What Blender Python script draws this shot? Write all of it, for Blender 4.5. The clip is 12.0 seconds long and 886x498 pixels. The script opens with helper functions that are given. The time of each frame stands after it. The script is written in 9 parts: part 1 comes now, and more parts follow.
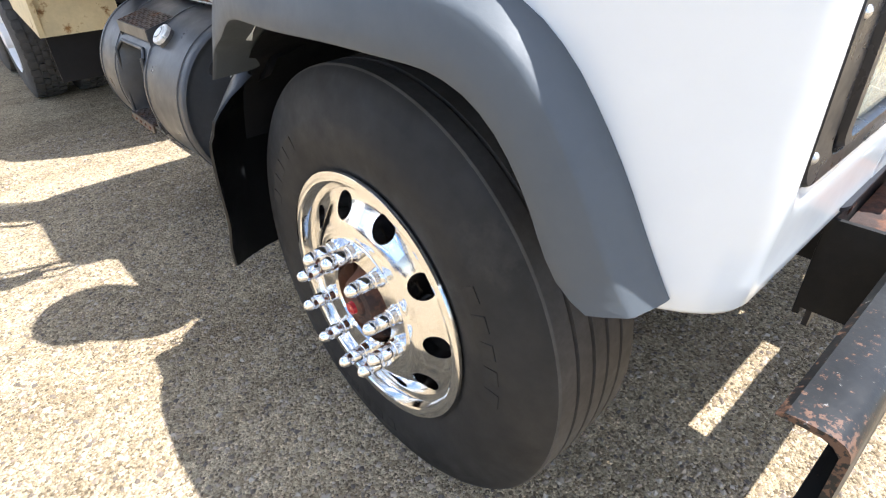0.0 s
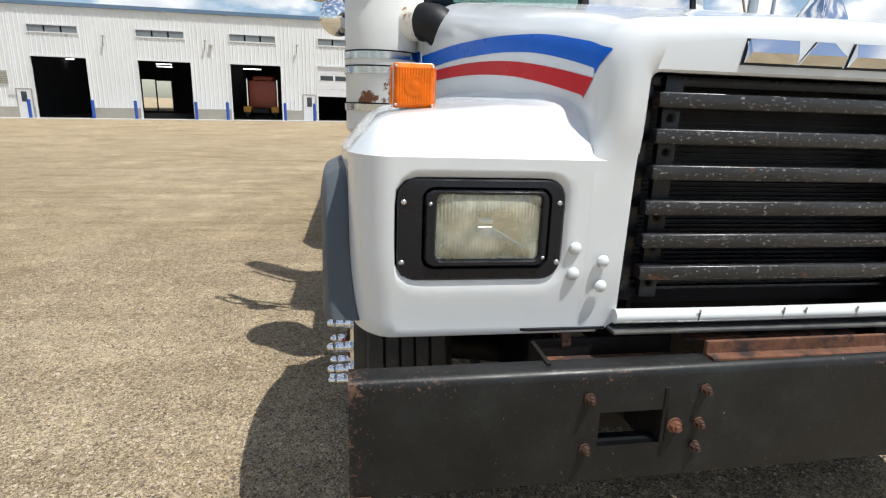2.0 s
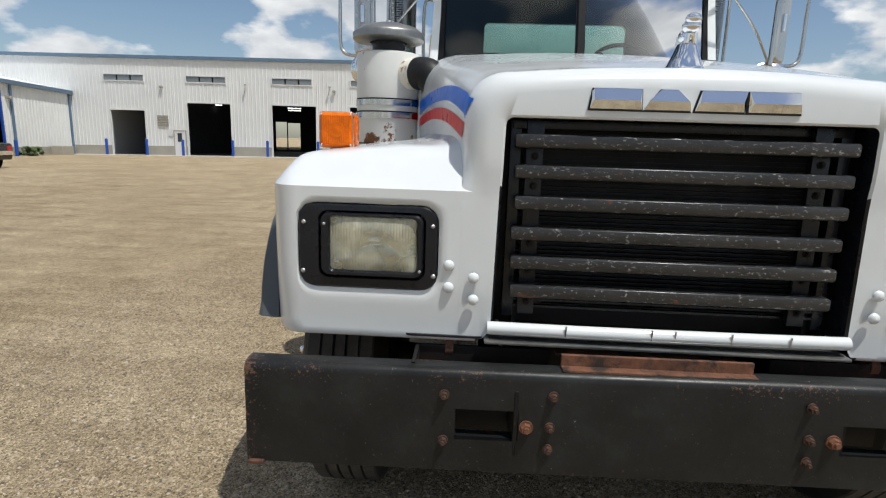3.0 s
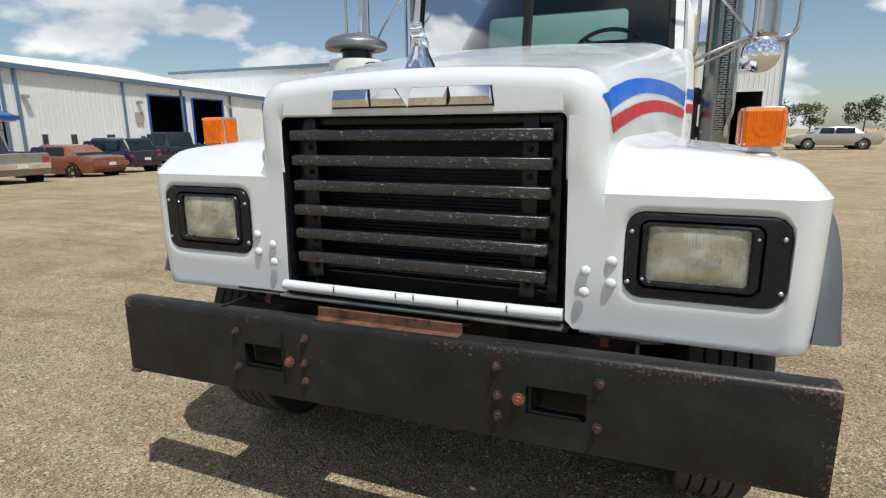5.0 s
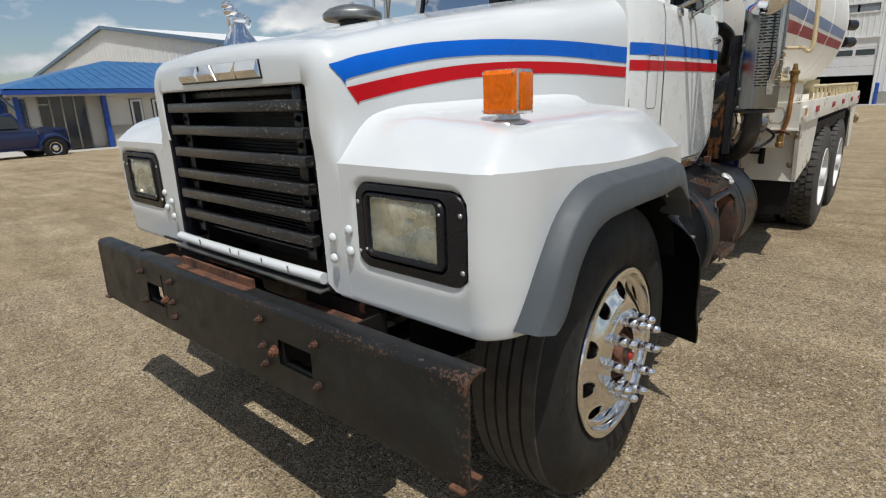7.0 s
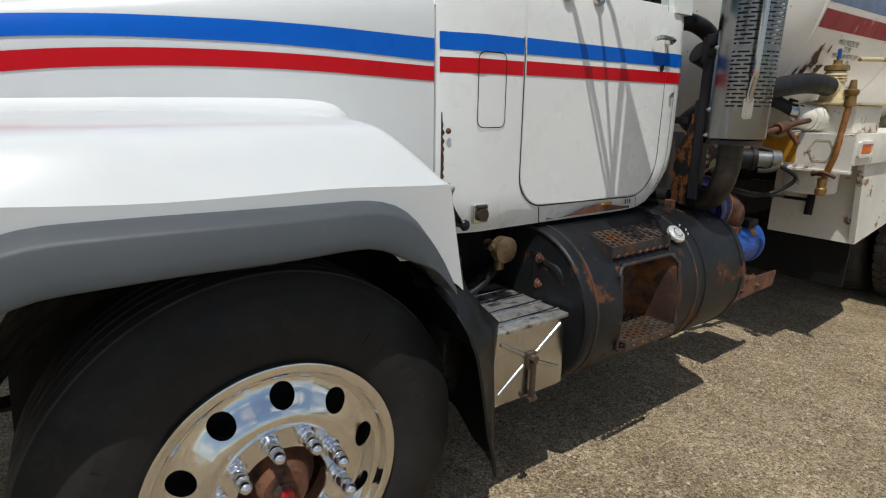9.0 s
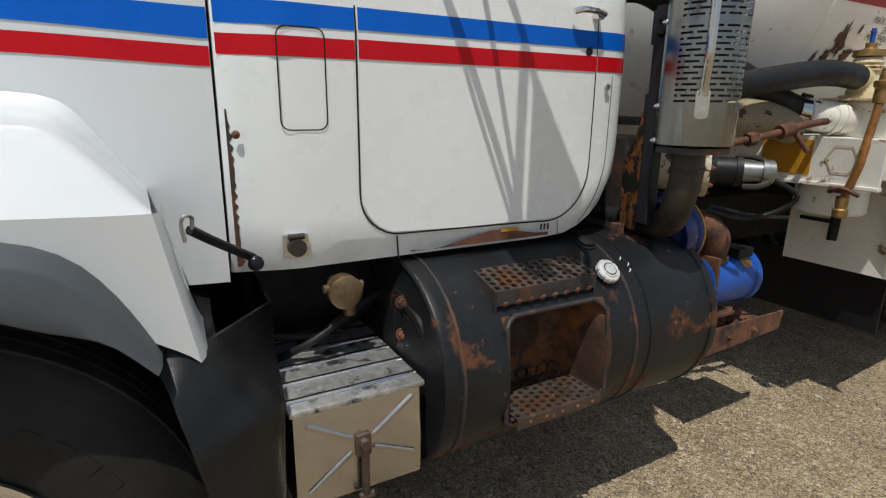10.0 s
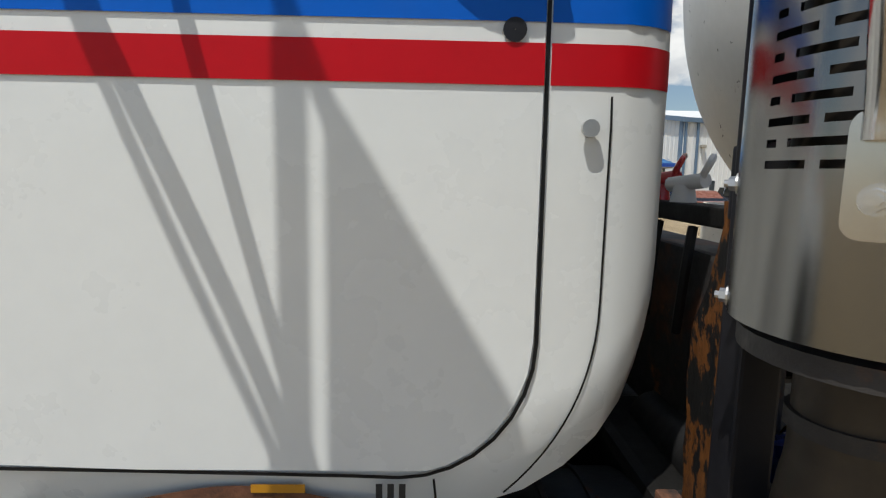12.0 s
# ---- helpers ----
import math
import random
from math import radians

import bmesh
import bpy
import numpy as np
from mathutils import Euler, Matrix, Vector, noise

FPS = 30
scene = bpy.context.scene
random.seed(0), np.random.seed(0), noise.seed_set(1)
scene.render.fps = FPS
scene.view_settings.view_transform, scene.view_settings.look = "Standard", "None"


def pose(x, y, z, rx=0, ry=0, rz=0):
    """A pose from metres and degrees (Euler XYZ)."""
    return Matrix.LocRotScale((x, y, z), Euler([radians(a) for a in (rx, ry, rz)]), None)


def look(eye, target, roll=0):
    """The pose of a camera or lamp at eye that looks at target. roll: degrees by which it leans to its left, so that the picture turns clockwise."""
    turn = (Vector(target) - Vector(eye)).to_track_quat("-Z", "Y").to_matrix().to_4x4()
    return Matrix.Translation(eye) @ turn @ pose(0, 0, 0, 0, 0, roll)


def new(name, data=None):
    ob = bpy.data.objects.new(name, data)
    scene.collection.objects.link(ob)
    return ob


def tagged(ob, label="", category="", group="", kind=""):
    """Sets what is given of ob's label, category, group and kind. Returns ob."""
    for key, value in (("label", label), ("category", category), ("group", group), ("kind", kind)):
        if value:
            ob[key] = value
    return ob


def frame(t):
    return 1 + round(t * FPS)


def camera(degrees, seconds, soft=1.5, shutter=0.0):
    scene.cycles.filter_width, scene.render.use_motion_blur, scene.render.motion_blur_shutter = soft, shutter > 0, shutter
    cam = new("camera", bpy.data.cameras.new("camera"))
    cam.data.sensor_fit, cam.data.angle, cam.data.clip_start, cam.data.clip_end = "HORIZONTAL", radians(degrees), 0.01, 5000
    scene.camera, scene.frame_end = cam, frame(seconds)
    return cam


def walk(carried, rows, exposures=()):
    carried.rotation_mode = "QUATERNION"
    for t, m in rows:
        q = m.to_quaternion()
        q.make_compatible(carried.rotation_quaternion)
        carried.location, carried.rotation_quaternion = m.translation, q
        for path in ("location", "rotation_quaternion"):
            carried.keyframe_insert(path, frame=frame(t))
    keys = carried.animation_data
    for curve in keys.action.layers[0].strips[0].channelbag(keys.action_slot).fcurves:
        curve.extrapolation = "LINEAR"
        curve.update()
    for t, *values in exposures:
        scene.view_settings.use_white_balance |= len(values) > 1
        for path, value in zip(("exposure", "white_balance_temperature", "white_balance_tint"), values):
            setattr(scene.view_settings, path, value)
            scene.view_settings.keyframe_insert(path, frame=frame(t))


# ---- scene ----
cam = camera(78.5, 12.0, soft=1.2)
PATH = [
    (0, (-1.703, -0.001, 1.301), (-0.596, 1.272, 0.228), -2.5),
    (0.2, (-1.676, -0.143, 1.314), (-0.676, 1.261, 0.3), -2.7),
    (0.5, (-1.659, -0.324, 1.313), (-0.744, 1.172, 0.352), -3.4),
    (0.7, (-1.635, -0.435, 1.323), (-0.78, 1.135, 0.426), -4.7),
    (1, (-1.6, -0.625, 1.345), (-0.843, 1.046, 0.55), -3.8),
    (1.5, (-1.401, -0.872, 1.389), (-0.883, 0.959, 0.773), -0.8),
    (2, (-1.159, -1.09, 1.419), (-0.844, 0.818, 0.908), 1.9),
    (2.5, (-0.917, -1.295, 1.431), (-0.741, 0.644, 0.974), 2.2),
    (3, (-0.584, -1.387, 1.44), (-0.666, 0.573, 1.051), 1.8),
    (3.5, (-0.265, -1.467, 1.453), (-0.488, 0.488, 1.093), 1.3),
    (3.7, (-0.132, -1.484, 1.448), (-0.427, 0.457, 1.068), 0.3),
    (5.3, (0.893, -1.46, 1.464), (0.102, 0.322, 1.016), -0.5),
    (5.5, (1.009, -1.401, 1.459), (0.148, 0.344, 0.993), -0.8),
    (6, (1.289, -1.213, 1.459), (0.269, 0.44, 0.98), -0.4),
    (6.5, (1.575, -1.084, 1.454), (0.377, 0.436, 0.948), -1.5),
    (7, (1.848, -0.883, 1.463), (0.593, 0.576, 0.918), -2.0),
    (7.5, (2.06, -0.611, 1.465), (0.74, 0.777, 0.89), -0.9),
    (7.7, (2.106, -0.493, 1.461), (0.765, 0.871, 0.875), -1.0),
    (9.3, (2.308, 0.803, 1.437), (0.712, 1.9, 0.937), 1.1),
    (9.5, (2.296, 0.961, 1.448), (0.696, 2.052, 0.949), 1.0),
    (10, (2.236, 1.375, 1.431), (0.55, 2.323, 0.923), 0.7),
    (10.5, (2.06, 1.687, 1.404), (0.336, 2.535, 0.849), 0.5),
    (11, (1.9, 2.017, 1.399), (0.109, 2.732, 0.871), -1.5),
    (11.5, (1.736, 2.308, 1.419), (-0.159, 2.706, 0.92), -1.5),
    (12, (1.523, 2.53, 1.443), (-0.457, 2.599, 1.173), 1.0),
]
walk(cam, [(t, look(eye, target, roll)) for t, eye, target, roll in PATH],
     exposures=[(0, 1.86, 6050, 12), (0.3, 1.64, 6000, 10), (0.7, 1.19, 5950, 10), (1.0, 0.95, 6000, 9), (1.5, 0.58, 6200, 9), (2.0, 0.46, 6400, 9), (2.5, 0.17, 6450, 9), (3.5, 0.06, 6450, 9), (5.5, 0.16, 6450, 8),
                (6.5, -0.02, 6450, 9), (7.5, -0.18, 6450, 9), (9.5, -0.2, 6500, 9), (10.3, 0.02, 6500, 9), (11, 0.18, 6500, 9), (12, 0.0, 6500, 8)])

# ---------------- light ----------------
SUN_WAY = Vector((0.31, -0.275, 1.0)).normalized()
world = bpy.data.worlds.new("sky")
scene.world = world
world.use_nodes = True
wn, wl = world.node_tree.nodes, world.node_tree.links
wn.clear()
w_out = wn.new("ShaderNodeOutputWorld")
w_bg = wn.new("ShaderNodeBackground")
w_sky = wn.new("ShaderNodeTexSky")
w_sky.sky_type = "NISHITA"
w_sky.sun_disc = False
w_sky.sun_elevation = math.asin(SUN_WAY.z)
w_sky.sun_rotation = math.atan2(SUN_WAY.x, SUN_WAY.y)
w_sky.air_density = 1.0
w_sky.dust_density = 0.8
w_sky.ozone_density = 1.8
w_bg.inputs[1].default_value = 0.091
# cumulus clouds, flattened a little in height
w_tc = wn.new("ShaderNodeTexCoord")
w_sep = wn.new("ShaderNodeSeparateXYZ")
w_com = wn.new("ShaderNodeCombineXYZ")
w_n = wn.new("ShaderNodeTexNoise"); w_n.inputs["Scale"].default_value = 5.6; w_n.inputs["Detail"].default_value = 10; w_n.inputs["Roughness"].default_value = 0.50; w_n.inputs["Distortion"].default_value = 0.0
w_r = wn.new("ShaderNodeValToRGB")
w_r.color_ramp.elements[0].position = 0.505; w_r.color_ramp.elements[1].position = 0.575
w_r.color_ramp.elements[0].color = (0, 0, 0, 1); w_r.color_ramp.elements[1].color = (1, 1, 1, 1)
w_n2 = wn.new("ShaderNodeTexNoise"); w_n2.inputs["Scale"].default_value = 7.0; w_n2.inputs["Detail"].default_value = 8
w_c = wn.new("ShaderNodeValToRGB")
w_c.color_ramp.elements[0].position = 0.35; w_c.color_ramp.elements[1].position = 0.66
w_c.color_ramp.elements[0].color = (5.0, 5.4, 6.0, 1); w_c.color_ramp.elements[1].color = (10.5, 10.5, 10.4, 1)
w_mix = wn.new("ShaderNodeMixRGB")
wl.new(w_tc.outputs["Generated"], w_sep.inputs[0])
w_zs = wn.new("ShaderNodeMath"); w_zs.operation = "MULTIPLY"; w_zs.inputs[1].default_value = 2.1
wl.new(w_sep.outputs[2], w_zs.inputs[0])
wl.new(w_sep.outputs[0], w_com.inputs[0]); wl.new(w_sep.outputs[1], w_com.inputs[1]); wl.new(w_zs.outputs[0], w_com.inputs[2])
wl.new(w_com.outputs[0], w_n.inputs["Vector"]); wl.new(w_com.outputs[0], w_n2.inputs["Vector"])
wl.new(w_n.outputs[0], w_r.inputs[0]); wl.new(w_n2.outputs[0], w_c.inputs[0])
wl.new(w_r.outputs[0], w_mix.inputs[0]); wl.new(w_sky.outputs[0], w_mix.inputs[1]); wl.new(w_c.outputs[0], w_mix.inputs[2])
wl.new(w_mix.outputs[0], w_bg.inputs[0]); wl.new(w_bg.outputs[0], w_out.inputs[0])

sun_data = bpy.data.lights.new("sun", "SUN")
sun_data.energy, sun_data.angle, sun_data.color = 3.9, radians(0.53), (1.0, 0.972, 0.92)
sun = new("sun", sun_data)
sun.matrix_world = look(SUN_WAY * 60, (0, 0, 0))

# ---------------- materials ----------------
def material(name, base, rough=0.5, metal=0.0, var=0.12, scale=6.0, fine=60.0, bump=0.0, bump_scale=None, spots=None, coat=0.0, spec=0.5,
             rough_var=0.1, spots2=None, emit=None, stretch=(1, 1, 1)):
    """A principled surface with broad and fine variation of tone, optional patches (colour, scale, threshold, softness) and fine relief."""
    m = bpy.data.materials.new(name)
    m.use_nodes = True
    n, l = m.node_tree.nodes, m.node_tree.links
    p = n["Principled BSDF"]
    p.inputs["Metallic"].default_value = metal
    p.inputs["Coat Weight"].default_value = coat
    p.inputs["Coat Roughness"].default_value = 0.05
    p.inputs["Specular IOR Level"].default_value = spec
    tc = n.new("ShaderNodeTexCoord")
    mp = n.new("ShaderNodeMapping")
    mp.inputs["Scale"].default_value = stretch
    l.new(tc.outputs["Object"], mp.inputs[0])
    vec = mp.outputs[0]

    def tex(sc, detail=5, rough_=0.6):
        t = n.new("ShaderNodeTexNoise")
        t.inputs["Scale"].default_value, t.inputs["Detail"].default_value, t.inputs["Roughness"].default_value = sc, detail, rough_
        l.new(vec, t.inputs["Vector"])
        return t.outputs[0]

    def ramp(src, a, b, ca=(0, 0, 0, 1), cb=(1, 1, 1, 1)):
        r = n.new("ShaderNodeValToRGB")
        e = r.color_ramp.elements
        e[0].position, e[1].position, e[0].color, e[1].color = a, b, ca, cb
        l.new(src, r.inputs[0])
        return r.outputs[0]

    def mix(f, a, b, kind="MIX"):
        x = n.new("ShaderNodeMixRGB")
        x.blend_type = kind
        for s, v in ((x.inputs[0], f), (x.inputs[1], a), (x.inputs[2], b)):
            if isinstance(v, (int, float)):
                s.default_value = v
            elif isinstance(v, tuple):
                s.default_value = v if len(v) == 4 else (*v, 1)
            else:
                l.new(v, s)
        return x.outputs[0]

    lo = tuple(c * (1 - var) for c in base)
    hi = tuple(min(1, c * (1 + var)) for c in base)
    col = mix(ramp(tex(scale), 0.3, 0.7), lo, hi)
    col = mix(ramp(tex(fine, 3), 0.35, 0.65), mix(1.0, col, (1 - var * 0.5,) * 3, "MULTIPLY"), col)
    rough_out = None
    for sp in (spots, spots2):
        if sp:
            c, sc, th, soft = sp[:4]
            f = ramp(tex(sc, 8, 0.68), th, th + soft)
            tone = mix(ramp(tex(sc * 3.1, 4), 0.35, 0.7), tuple(v * 0.6 for v in c), c)
            col = mix(f, col, tone)
            if len(sp) > 4:
                r2 = ramp(f, 0, 1, (rough, rough, rough, 1), (sp[4],) * 3 + (1,))
                rough_out = r2
    l.new(col, p.inputs["Base Color"])
    if rough_out is not None:
        l.new(rough_out, p.inputs["Roughness"])
    else:
        a, b = max(0.02, rough - rough_var), min(1, rough + rough_var)
        l.new(ramp(tex(scale * 2.3), 0.3, 0.7, (a, a, a, 1), (b, b, b, 1)), p.inputs["Roughness"])
    if bump:
        bn = n.new("ShaderNodeBump")
        bn.inputs["Strength"].default_value, bn.inputs["Distance"].default_value = 1.0, bump
        l.new(tex(bump_scale or fine, 4), bn.inputs["Height"])
        l.new(bn.outputs[0], p.inputs["Normal"])
    if emit:
        p.inputs["Emission Color"].default_value, p.inputs["Emission Strength"].default_value = (*emit[0], 1), emit[1]
    return m


def glass(name, tint, rough=0.02):
    m = bpy.data.materials.new(name)
    m.use_nodes = True
    n, l = m.node_tree.nodes, m.node_tree.links
    n.clear()
    o, mx, tr, gl = (n.new(k) for k in ("ShaderNodeOutputMaterial", "ShaderNodeMixShader", "ShaderNodeBsdfTransparent", "ShaderNodeBsdfGlossy"))
    fr = n.new("ShaderNodeFresnel")
    fr.inputs[0].default_value = 1.5
    tr.inputs[0].default_value = (*tint, 1)
    gl.inputs["Roughness"].default_value = rough
    l.new(fr.outputs[0], mx.inputs[0]); l.new(tr.outputs[0], mx.inputs[1]); l.new(gl.outputs[0], mx.inputs[2]); l.new(mx.outputs[0], o.inputs[0])
    return m


WHITE = material("white_truck_paint", (0.675, 0.70, 0.705), 0.22, var=0.025, scale=2.5, fine=18, coat=0.5, rough_var=0.05, spots=((0.62, 0.60, 0.56), 5.0, 0.70, 0.12))
WHITE_CAB = material("worn_white_paint", (0.79, 0.81, 0.80), 0.3, var=0.03, scale=3, fine=30, coat=0.25, rough_var=0.08, spots=((0.5, 0.46, 0.40), 9.0, 0.72, 0.08))
WHITE_DIRTY = material("chipped_rusty_white_paint", (0.74, 0.71, 0.63), 0.5, var=0.10, scale=4, fine=40, spots=((0.30, 0.14, 0.04), 7.0, 0.60, 0.05), spots2=((0.10, 0.05, 0.025), 26.0, 0.66, 0.03), bump=0.001)
CREAM = material("yellowed_cream_paint", (0.60, 0.50, 0.30), 0.55, var=0.15, scale=4, fine=40, spots=((0.28, 0.13, 0.03), 8.0, 0.56, 0.08), spots2=((0.08, 0.04, 0.02), 30.0, 0.66, 0.03), bump=0.001)
TANK_PAINT = material("dusty_tank_paint", (0.89, 0.87, 0.835), 0.42, var=0.06, scale=2, fine=30, spots=((0.34, 0.24, 0.15), 5.0, 0.65, 0.10), spots2=((0.05, 0.03, 0.02), 24.0, 0.655, 0.02))
BLUE = material("blue_stripe_paint", (0.002, 0.112, 0.56), 0.35, var=0.06, scale=5, spec=0.2)
RED = material("red_stripe_paint", (0.52, 0.005, 0.012), 0.35, var=0.06, scale=5, spec=0.2)
FADED_RED = material("faded_red_stripe", (0.36, 0.022, 0.040), 0.5, var=0.25, scale=8, spots=((0.62, 0.50, 0.48), 16, 0.60, 0.05), stretch=(1, 1, 0.25))
FADED_BLUE = material("faded_blue_stripe", (0.18, 0.25, 0.42), 0.5, var=0.2, scale=8)
FLARE = material("grey_flexible_moulding", (0.068, 0.078, 0.087), 0.55, var=0.06, scale=5, fine=70, bump=0.0003, spots=((0.14, 0.14, 0.14), 6, 0.66, 0.1))
BLACK_PLASTIC = material("black_plastic", (0.009, 0.010, 0.014), 0.3, spec=0.35, var=0.15, scale=9, rough_var=0.1)
BLACK_RUBBER = material("black_rubber_sheet", (0.009, 0.009, 0.010), 0.5, spec=0.25, var=0.2, scale=7, fine=50, bump=0.0006)
UNDER = material("greasy_black_metal", (0.009, 0.0085, 0.008), 0.6, spec=0.25, var=0.4, scale=9, fine=60, spots=((0.04, 0.028, 0.02), 11, 0.62, 0.1), bump=0.001)
def bumper_material():
    """Faded black paint: clustered chips, rust along the top bend and at the two ends."""
    m = material("chipped_black_bumper_paint", (0.0145, 0.015, 0.015), 0.40, spec=0.28, var=0.35, scale=5, fine=90, spots=((0.024, 0.030, 0.029), 5.0, 0.55, 0.16),
                 spots2=((0.20, 0.17, 0.14), 120.0, 0.675, 0.03), bump=0.0006, bump_scale=45)
    n, l = m.node_tree.nodes, m.node_tree.links
    p = n["Principled BSDF"]
    col = p.inputs["Base Color"].links[0].from_socket
    tc = n.new("ShaderNodeTexCoord")
    sep = n.new("ShaderNodeSeparateXYZ")
    l.new(tc.outputs["Object"], sep.inputs[0])

    def calc(kind, a, b=None):
        x = n.new("ShaderNodeMath")
        x.operation = kind
        for s, v in zip(x.inputs, (a, b)):
            if isinstance(v, (int, float)):
                s.default_value = v
            elif v is not None:
                l.new(v, s)
        return x.outputs[0]

    def band(src, a, b):
        x = n.new("ShaderNodeMapRange")
        x.inputs["From Min"].default_value, x.inputs["From Max"].default_value = a, b
        l.new(src, x.inputs["Value"])
        return x.outputs[0]

    def grain(sc, rough_=0.7):
        t = n.new("ShaderNodeTexNoise")
        t.inputs["Scale"].default_value, t.inputs["Detail"].default_value, t.inputs["Roughness"].default_value = sc, 7, rough_
        l.new(tc.outputs["Object"], t.inputs["Vector"])
        return t.outputs[0]

    def lay(under, mask, tone):
        x = n.new("ShaderNodeMixRGB")
        l.new(mask, x.inputs[0]); l.new(under, x.inputs[1])
        x.inputs[2].default_value = (*tone, 1)
        return x.outputs[0]
    level = calc("SUBTRACT", sep.outputs[2], calc("MULTIPLY", sep.outputs[0], 0.011))
    ends = band(calc("ABSOLUTE", sep.outputs[0]), 1.07, 1.186)
    bend = calc("MULTIPLY", band(level, 0.785, 0.832), band(level, 0.850, 0.838))
    foot = band(level, 0.60, 0.545)
    patch = band(grain(3.2), 0.46, 0.62)
    wear = calc("ADD", calc("MULTIPLY", calc("POWER", ends, 2.0), 0.13), calc("ADD", calc("MULTIPLY", calc("MULTIPLY", bend, patch), 0.125), calc("MULTIPLY", calc("MULTIPLY", foot, patch), 0.12)))
    chips = band(calc("ADD", grain(110.0), wear), 0.645, 0.70)
    col = lay(col, chips, (0.105, 0.058, 0.038))
    ridge = calc("MULTIPLY", band(level, 0.836, 0.841), band(level, 0.8465, 0.8445))
    col = lay(col, band(calc("ADD", grain(46.0), calc("MULTIPLY", ridge, 0.03)), 0.675, 0.72), (0.25, 0.24, 0.225))
    l.new(col, p.inputs["Base Color"])
    return m


WORN_BLACK = bumper_material()
GRILLE_BLACK = material("peeling_black_grille_paint", (0.026, 0.026, 0.027), 0.30, spec=0.5, var=0.3, scale=9, fine=80, spots=((0.34, 0.33, 0.32), 110.0, 0.585, 0.05, 0.5), spots2=((0.16, 0.07, 0.035), 14.0, 0.63, 0.05), bump=0.0010, bump_scale=60, stretch=(0.7, 1, 1.3))
RUST = material("rusty_steel", (0.15, 0.062, 0.032), 0.85, var=0.45, scale=14, fine=120, spots=((0.045, 0.026, 0.02), 12, 0.50, 0.12), spots2=((0.30, 0.115, 0.03), 16, 0.63, 0.08), bump=0.0015)
BOLT = material("rusty_black_bolt", (0.055, 0.028, 0.018), 0.7, var=0.4, scale=30, fine=120, spots=((0.15, 0.06, 0.03), 40, 0.52, 0.12), bump=0.0008)
FLAP = material("grey_black_flap_rubber", (0.010, 0.0105, 0.011), 0.38, spec=0.35, var=0.3, scale=4, fine=40, bump=0.003, bump_scale=9, spots=((0.030, 0.028, 0.026), 7, 0.62, 0.16))
TANK_PLAIN = material("dull_grey_black_tank_paint", (0.045, 0.047, 0.050), 0.36, var=0.25, scale=4, fine=40, spots=((0.09, 0.085, 0.08), 6, 0.62, 0.15), bump=0.0005)
STEP_METAL = material("worn_rusty_step_steel", (0.10, 0.075, 0.06), 0.5, 0.5, var=0.4, scale=12, fine=80, spots=((0.17, 0.07, 0.03), 8, 0.52, 0.12), spots2=((0.42, 0.40, 0.38), 40, 0.62, 0.05), bump=0.001)
TANK_BLACK = material("black_tank_paint_with_rust", (0.011, 0.012, 0.0135), 0.42, spec=0.3, var=0.35, scale=5, fine=60, spots=((0.125, 0.050, 0.022), 6.0, 0.585, 0.06, 0.85), spots2=((0.20, 0.14, 0.09), 22.0, 0.655, 0.03), bump=0.0010, bump_scale=45)
TANK_RUST = material("rust_over_black_paint", (0.030, 0.027, 0.026), 0.6, var=0.4, scale=9, fine=80, spots=((0.12, 0.05, 0.025), 6, 0.50, 0.10), spots2=((0.30, 0.13, 0.04), 14, 0.64, 0.06), bump=0.0012)
CHROME = material("polished_chrome", (0.82, 0.83, 0.85), 0.06, 1.0, var=0.02, rough_var=0.03)
ALU = material("polished_aluminium", (0.80, 0.79, 0.77), 0.10, 1.0, var=0.05, scale=8, fine=40, rough_var=0.05)
SHIELD = material("dull_stainless_shield", (0.26, 0.256, 0.245), 0.19, 1.0, var=0.12, scale=3, fine=60, rough_var=0.08, stretch=(1, 1, 0.15), spots=((0.20, 0.17, 0.13), 5, 0.60, 0.2))
FLAKES = material("black_paint_flaking_to_orange_rust", (0.010, 0.010, 0.010), 0.6, spec=0.25, var=0.4, scale=9, spots=((0.18, 0.068, 0.018), 30, 0.495, 0.04), spots2=((0.09, 0.035, 0.014), 15, 0.60, 0.06), bump=0.0015, stretch=(1, 1, 0.55))
RECESS = material("orange_rusted_black_steel", (0.050, 0.022, 0.012), 0.75, var=0.5, scale=7, fine=70, spots=((0.24, 0.085, 0.020), 7, 0.50, 0.14), spots2=((0.014, 0.012, 0.012), 9, 0.56, 0.10), bump=0.0012)
CAP_ALU = material("dull_cast_aluminium", (0.78, 0.78, 0.76), 0.42, 0.55, var=0.15, scale=25, fine=90)
STAINLESS = material("brushed_stainless", (0.58, 0.57, 0.55), 0.20, 1.0, var=0.08, scale=3, fine=60, rough_var=0.08, stretch=(1, 1, 0.15), spots=((0.34, 0.29, 0.22), 5, 0.64, 0.2))
PIPE = material("heat_tinted_exhaust_pipe", (0.046, 0.037, 0.028), 0.5, 0.4, var=0.35, scale=7, fine=40, rough_var=0.12, spots=((0.16, 0.09, 0.05), 9, 0.6, 0.15))
TREAD_PLATE = material("dull_diamond_plate", (0.56, 0.56, 0.55), 0.42, 0.8, var=0.3, scale=30, fine=90, spots=((0.10, 0.10, 0.10), 12, 0.55, 0.08), bump=0.0016, bump_scale=70)
TYRE = material("tyre_rubber", (0.022, 0.0214, 0.0203), 0.62, spec=0.25, var=0.25, scale=6, fine=40, bump=0.0004, spots=((0.045, 0.042, 0.038), 5, 0.6, 0.15))
